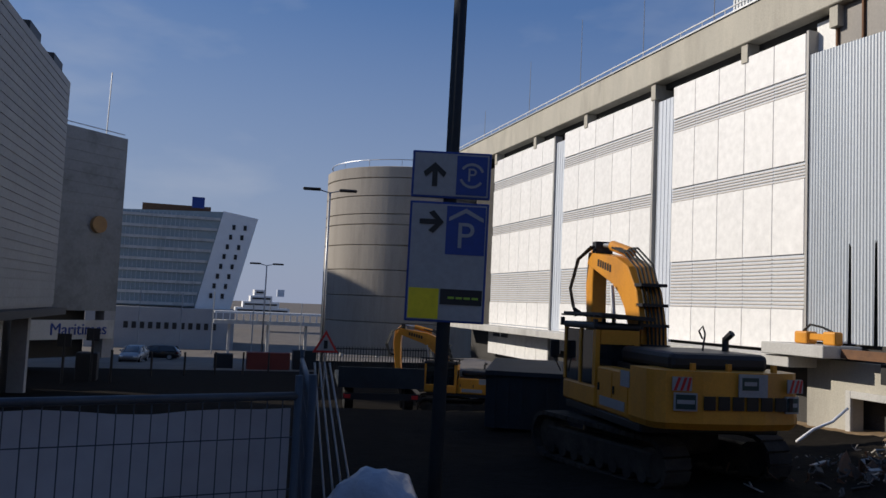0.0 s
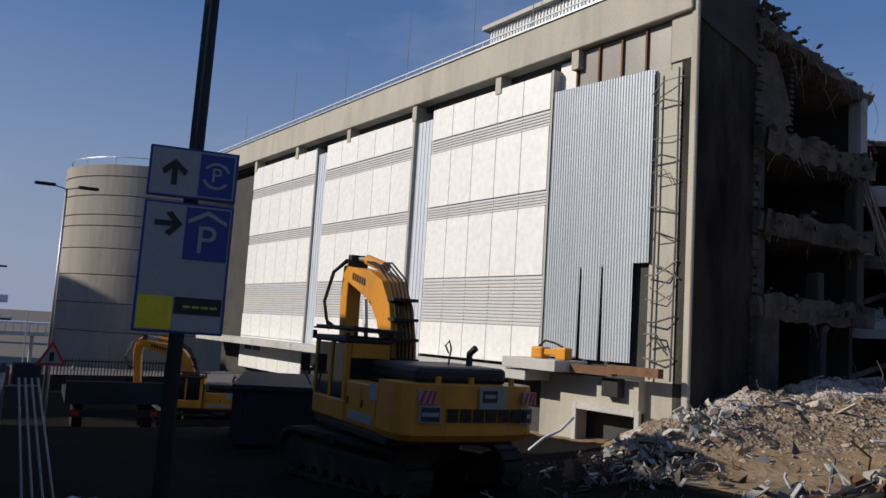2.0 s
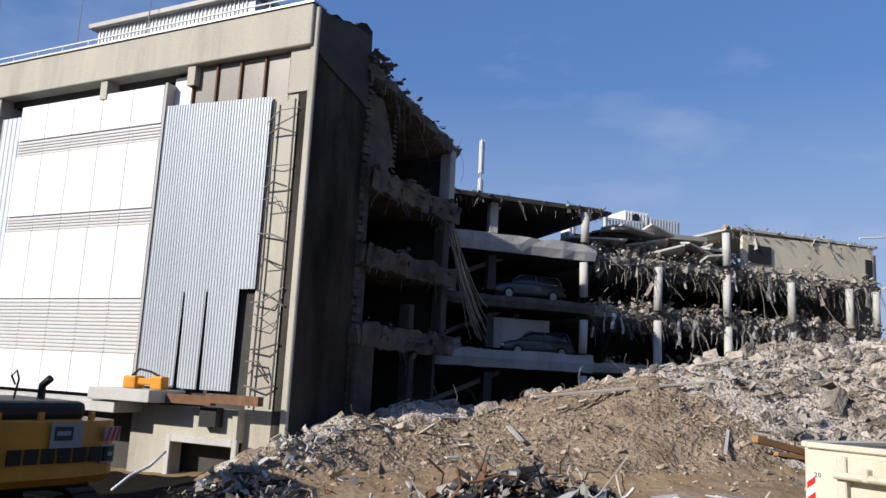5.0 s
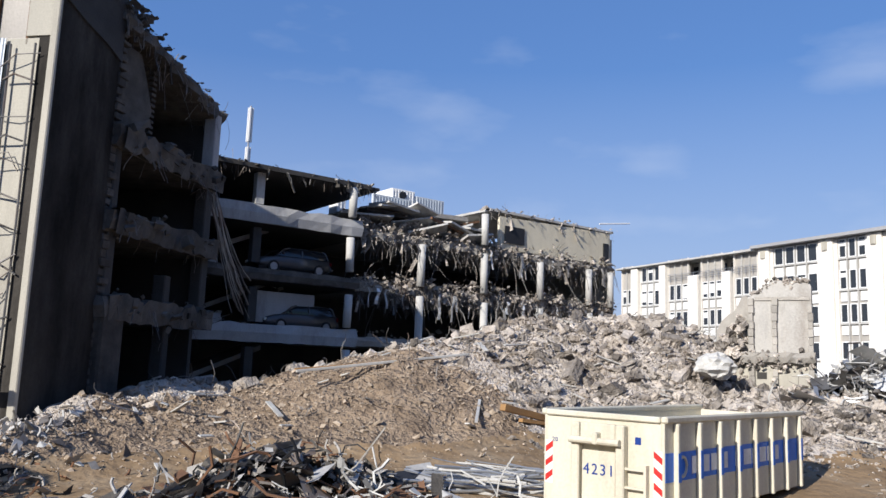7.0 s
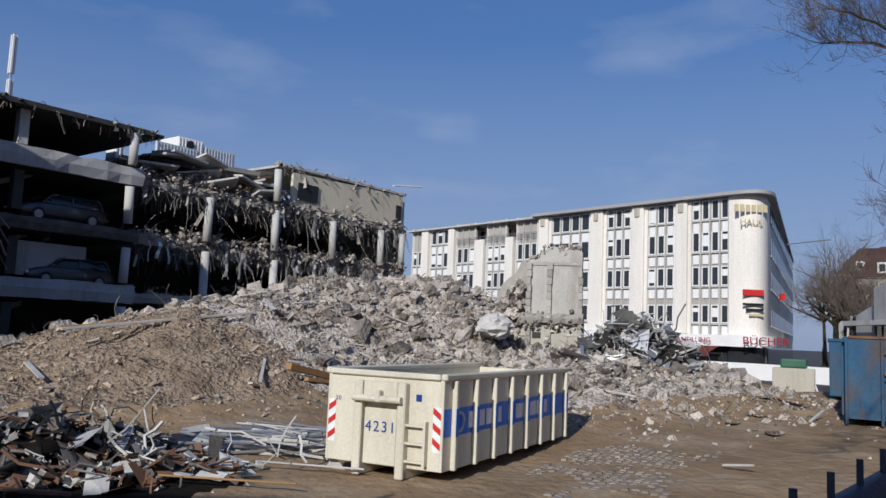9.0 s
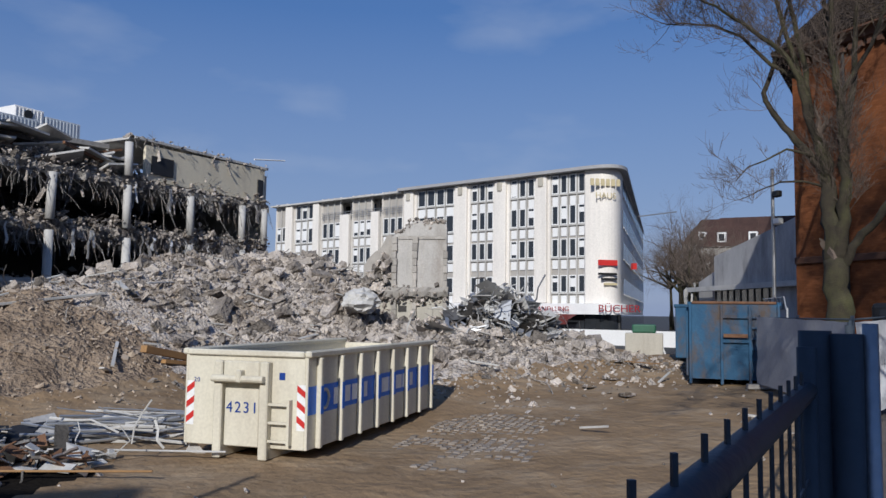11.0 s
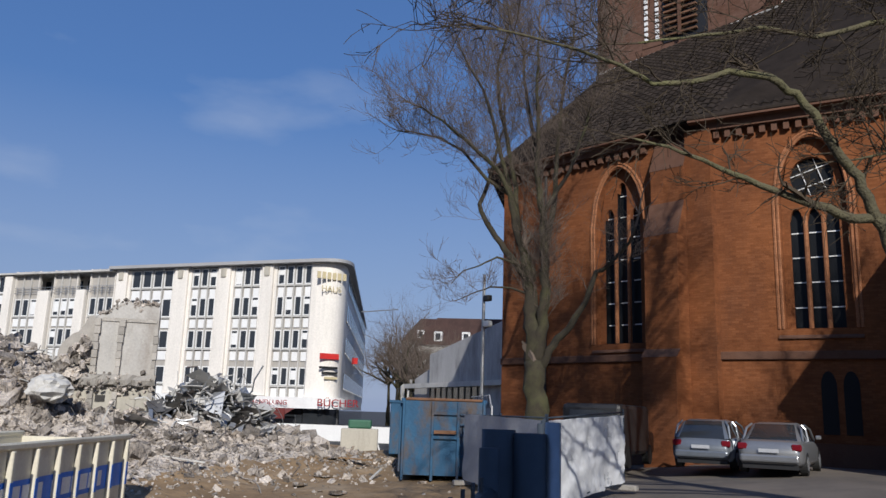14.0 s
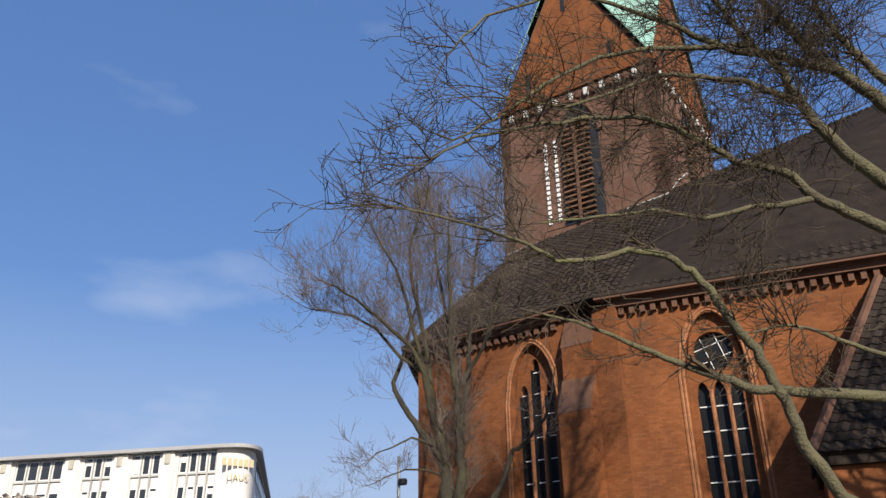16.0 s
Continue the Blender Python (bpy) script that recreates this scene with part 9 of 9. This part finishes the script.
scrap_pile(15.0, 6.9, 3.2, 1.3, 0.95, 620, (M_STEEL, M_RAWDARK, M_BLACK, M_RAW, M_RUST, M_SPANDREL), "dark twisted scrap metal heap on the sand", 2, 1.0, -60)
scrap_pile(13.5, 4.6, 2.5, 1.0, 0.35, 150, (M_STEEL, M_RUST, M_PALE), "scattered scrap strips on the ground", 6, 0.8, -60)
scrap_pile(29.0, -8.6, 3.0, 1.6, 1.5, 700, (M_STEEL, M_GALV, M_PALE), "tangled heap of silvery scrap steel", 3, 1.3, -70)
scrap_pile(17.5, 14.5, 4.0, 1.2, 0.2, 120, (M_STEEL, M_PALE), "scattered metal strips by the wall", 9, 0.35, 0)
scrap_pile(13.5, 13.0, 4.0, 2.0, 0.25, 260, (M_RAWDARK, M_STEEL, M_RAW, M_RUST), "scattered dusty debris beside the excavator", 10, 0.32, 0)
scrap_pile(2.4, 9.6, 1.2, 2.0, 0.2, 60, (M_RAWDARK, M_STEEL), "scattered rubbish beyond the fence", 12, 0.3, 0)
# bundle of pale pipes
for i in range(64):
    a_ = rng.gauss(0, 0.35) - 0.6
    L = rng.uniform(0.4, 1.2)
    c = on_heap(16.9 + rng.gauss(0, 0.55), 2.9 + rng.gauss(0, 0.5), 0.06 + 0.4 * rng.random())
    b_ = bmesh.new()
    d = Vector((math.cos(a_ + 2.0), math.sin(a_ + 2.0), rng.uniform(-0.12, 0.12)))
    tube(b_, [c - d * L, c + Vector((0, 0, rng.gauss(0, 0.05))), c + d * L], rng.choice((0.012, 0.02, 0.03)), 6)
    tagged(link("pipe", b_, M_GALV if i % 3 else M_PALE), "pale steel pipe lying in a loose bundle", "pipe", "bundle of pipes")
# timber beams
for (x, y, L, w, h, mat, tz, tilt, lb) in ((26.0, 2.6, 1.7, 0.22, 0.2, M_WOOD, -35, 10, "orange timber beam lying on rubble"), (26.3, 2.1, 1.5, 0.2, 0.12, M_WOOD, -40, 6, "orange timber beam lying on rubble"),
                                        (26.0, 7.6, 3.2, 0.12, 0.08, M_PALE, -48, -7, "long grey plank on the sand heap"), (25.8, 8.1, 2.6, 0.1, 0.07, M_WOOD, -52, -6, "long plank on the sand heap"),
                                        (12.6, 6.2, 1.5, 0.08, 0.06, M_RUST, 60, 4, "rusty steel beam on the ground"), (14.6, 1.9, 1.0, 0.05, 0.03, M_PALE, 75, 0, "short pale board on the mud"),
                                        (13.0, 3.0, 1.1, 0.05, 0.03, M_WOOD, 80, 0, "short board on the mud"), (25.0, -12.0, 0.9, 0.35, 0.02, M_WOOD, 20, 0, "flat sheet lying in the mud")):
    b_ = boxed(-L, L, -w / 2, w / 2, 0, h, bevel=0.01)
    ob = tagged(link("beam", b_, mat), lb, "beam")
    ob.matrix_world = Matrix.Translation(on_heap(x, y, 0.12)) @ pose(0, 0, 0, 0, tilt, tz)
# upright ruin fragment
RU = facing((33.0, -4.2), (31.6, -8.0))
ruin = thing("ruin_fragment", Matrix.Identity(4), "standing remnant of a demolished concrete wall", "ruin")
def ragged_wall(name, x0, x1, z0, crest, y0, y1, mat, label="", step=0.11, jag=0.1):
    """A wall in narrow strips whose crest follows crest(x), broken unevenly."""
    b_ = bmesh.new()
    n = max(2, int((x1 - x0) / step))
    prev = None
    for i in range(n + 1):
        x = x0 + (x1 - x0) * i / n
        t_ = crest(x) + rng.uniform(-jag, jag * 0.6)
        row = [b_.verts.new(RU @ Vector(c)) for c in ((x, y0, z0), (x, y0 + rng.uniform(-0.015, 0.015), (z0 + t_) / 2), (x, y0, t_), (x, y1, t_ - rng.uniform(0, 0.12)), (x, y1, z0))]
        if prev:
            for k in range(4):
                b_.faces.new((prev[k], row[k], row[k + 1], prev[k + 1]))
        else:
            b_.faces.new(row)
        prev = row
    b_.faces.new(prev[::-1])
    bmesh.ops.recalc_face_normals(b_, faces=b_.faces[:])
    return part(name, b_, mat, ruin, label)


ragged_wall("wall", 0.9, 3.12, 3.3, lambda x: 5.75 + 0.5 * smooth(x, 0.9, 1.9) - 0.25 * smooth(x, 2.9, 3.1), 0.05, 0.35, M_RUINWALL, "pale plastered wall remnant with stains")
ragged_wall("wall", -0.35, 0.9, 1.0, lambda x: 4.5 + 1.2 * smooth(x, -0.4, 0.9), 0.15, 0.7, M_RAW, "torn masonry of the remnant", 0.14, 0.22)
ragged_wall("lower_wall", 0.4, 3.22, 0.5, lambda x: 3.3, 0.0, 0.3, M_CONC, "brownish lower wall of the remnant", 0.2, 0.03)
ragged_wall("upper_strip", 1.1, 3.05, 5.5, lambda x: 5.62, 0.0, 0.049, M_RAW, "", 0.12, 0.05)
for x, z0_, z1_ in ((0.97, 0.5, 5.7), (1.82, 0.5, 5.6), (3.08, 2.0, 5.3)):
    for k in range(int((z1_ - z0_) / 0.3)):
        z = z0_ + k * 0.3
        part("pilaster", boxed(x - 0.09 + rng.gauss(0, 0.015), x + 0.09 + rng.gauss(0, 0.015), -0.12 + rng.gauss(0, 0.015), 0.045, z, z + 0.29, m=RU, bevel=0.015), M_RAW, ruin, "chipped concrete pilaster")
broken_slab("beam", ruin, RU, 0.6, 3.25, -0.28, -0.01, 3.15, 3.5, rng, M_RAW, 0.16, 0.16)
part("hanging_plaster", boxed(2.55, 2.68, -0.06, 0.04, 4.3, 4.9, m=RU @ pose(0, 0, 0, 0, 6, 0)), M_WHITE, ruin)
part("vent_hole", boxed(1.15, 1.5, -0.02, -0.004, 2.5, 2.75, m=RU), M_INNER, ruin)
broken_slab("side_wall", ruin, RU, -0.5, 0.6, 0.25, 1.0, 0.4, 3.9, rng, M_RAW, 0.3, 0.4)
b_ = bmesh.new()
for _ in range(700):
    x = rng.uniform(-1.6, 0.75)
    hi = 3.0 + 1.5 * (x + 0.4) if x < 0.3 else 4.3
    zz = rng.uniform(0, 1) * max(0.8, hi)
    chunk(b_, RU @ Vector((x, rng.uniform(-0.4, 0.5), 0.6 + zz)), rng.uniform(0.06, 0.3) + (0.2 if rng.random() < 0.1 else 0), rng)
for _ in range(130):
    x = rng.uniform(0.9, 3.05)
    chunk(b_, RU @ Vector((x, rng.uniform(0.0, 0.35), 5.72 + 0.5 * smooth(x, 0.9, 1.9) + rng.gauss(0, 0.07))), rng.uniform(0.04, 0.16), rng)
for _ in range(90):
    chunk(b_, RU @ Vector((rng.uniform(0.6, 3.2), rng.uniform(-0.4, 0.0), rng.choice((3.35, 3.0)) + rng.gauss(0, 0.1))), rng.uniform(0.05, 0.2), rng)
for _ in range(120):
    chunk(b_, RU @ Vector((rng.uniform(0.4, 3.6), rng.uniform(-0.7, -0.1), 1.9 + rng.gauss(0, 0.25))), rng.uniform(0.1, 0.35), rng)
d = part("broken_edge", b_, M_RUBBLE, ruin)
d["kind"] = "stuff"
b_ = bmesh.new()
bmesh.ops.create_icosphere(b_, subdivisions=3, radius=1.0)
for v in b_.verts:
    k = 1 + 0.3 * noise.noise(v.co * 2.1)
    v.co = Vector((v.co.x * 0.62 * k, v.co.y * 0.68 * k, v.co.z * 0.48 * k)) + Vector((0.2 * noise.noise(v.co * 4), 0.12 * noise.noise(v.co * 6 + Vector((5, 0, 0))), 0))
b_.transform(Matrix.Translation((30.9, -3.5, 2.9)))
tagged(link("insulation_lump", b_, M_PALE, smooth=False), "whitish lump of insulation on the rubble", "insulation")
# far edge of the site
hb = tagged(link("hoarding", boxed(-6, 6, -0.05, 0.05, 0, 1.25), M_WHITE), "white site hoarding before the shop", "hoarding")
hb.matrix_world = pose(60.0, -29.0, ground_z(60.0, -29.0), 0, 0, 40)
jb = tagged(link("concrete_block", boxed(-0.95, 0.95, -0.4, 0.4, 0, 1.15, bevel=0.04), M_CONC), "pale concrete block at the site's edge", "block")
jb.matrix_world = pose(38.2, -19.3, ground_z(38.2, -19.3), 0, 0, 60)
gp = tagged(link("compressor", boxed(-0.6, 0.6, -0.35, 0.35, 0, 0.45, bevel=0.08, seg=2), material("green_paint", (0.03, 0.12, 0.07), (0.02, 0.09, 0.05), 0.5)), "small green machine on the concrete block", "machine")
gp.matrix_world = pose(38.2, -19.3, ground_z(38.2, -19.3) + 1.15, 0, 0, 60)
b_ = bmesh.new()
for a_, c_ in (((0, 0, 0), (0.5, 0, 1.3)), ((1, 0, 0), (0.5, 0, 1.3)), ((0.2, 0, 0.55), (0.8, 0, 0.55))):
    tube(b_, [a_, c_], 0.04, 5)
tr_ = tagged(link("trestle", b_, M_WHITE), "white trestle at the site's edge", "trestle")
tr_.matrix_world = pose(40.5, -21.8, ground_z(40.5, -21.8), 0, 0, 40)

# cobbles showing through the mud beside the container
cob = thing("cobbled_patch", CB @ Matrix.Translation((0.2, -3.6, 0)), "patch of grey cobbles showing through the mud", "cobbles")
stones = []
for k in range(6):
    b_ = boxed(-0.07, 0.07, -0.07, 0.07, -0.06, 0.03, bevel=0.02)
    for v in b_.verts:
        v.co += Vector((rng.gauss(0, 0.006), rng.gauss(0, 0.006), rng.gauss(0, 0.004)))
    me = bpy.data.meshes.new("cobble")
    b_.to_mesh(me)
    b_.free()
    me.materials.append(M_COBBLE)
    stones.append(me)
V, F, made = [], [], 0
cb_m = CB @ Matrix.Translation((0.2, -3.6, 0))
for i in range(46):
    for j in range(18):
        x, y = i * 0.165 + (j % 2) * 0.08, j * 0.165
        if fbm(x, y, 0.55, 3, 7.0) + 0.10 < abs(j - 9) * 0.03 + 0.25 * (rng.random() - 0.5):
            continue
        w = cb_m @ Vector((x, y, 0))
        z = ground_z(w.x, w.y) + rng.uniform(-0.03, 0.0)
        if i < 18 and made < 300:
            ob = new("cobble", rng.choice(stones))
            ob.parent = cob
            ob.matrix_basis = Matrix.Translation((x, y, z)) @ pose(0, 0, 0, rng.gauss(0, 3), rng.gauss(0, 3), rng.gauss(0, 4))
            made += 1
        else:
            i0 = len(V)
            m_ = cb_m @ Matrix.Translation((x, y, z)) @ pose(0, 0, 0, rng.gauss(0, 3), rng.gauss(0, 3), rng.gauss(0, 4))
            V += [m_ @ Vector(c) for c in ((-0.07, -0.07, -0.05), (0.07, -0.07, -0.05), (0.07, 0.07, -0.05), (-0.07, 0.07, -0.05), (-0.05, -0.05, 0.03), (0.05, -0.05, 0.03), (0.05, 0.05, 0.03), (-0.05, 0.05, 0.03))]
            F += [tuple(i0 + k for k in f) for f in ((4, 5, 6, 7), (0, 1, 5, 4), (1, 2, 6, 5), (2, 3, 7, 6), (3, 0, 4, 7))]
far_cob = part("cobble_field", ([cb_m.inverted() @ v for v in V], [], F), M_COBBLE, cob)
far_cob["kind"] = "stuff"
# shallow puddles
M_WATER = glass("muddy_water", (0.09, 0.07, 0.05), 0.06)
for x, y, sx, sy in ((23.4, -10.4, 0.7, 0.35), (22.0, -9.0, 0.5, 0.2), (20.2, -9.3, 0.6, 0.25), (25.5, -11.6, 0.5, 0.2)):
    b_ = bmesh.new()
    vs = [b_.verts.new((sx * math.cos(k * math.tau / 24) * (1 + 0.25 * noise.noise(Vector((k * 0.7, x, y)))), sy * math.sin(k * math.tau / 24) * (1 + 0.3 * noise.noise(Vector((k * 0.7, y, x)))), 0)) for k in range(24)]
    b_.faces.new(vs)
    b_.transform(Matrix.Translation((x, y, ground_z(x, y) + 0.03)) @ pose(0, 0, 0, 0, 0, -30))
    tagged(link("puddle", b_, M_WATER), "shallow muddy puddle on the ground", "puddle", "puddles")
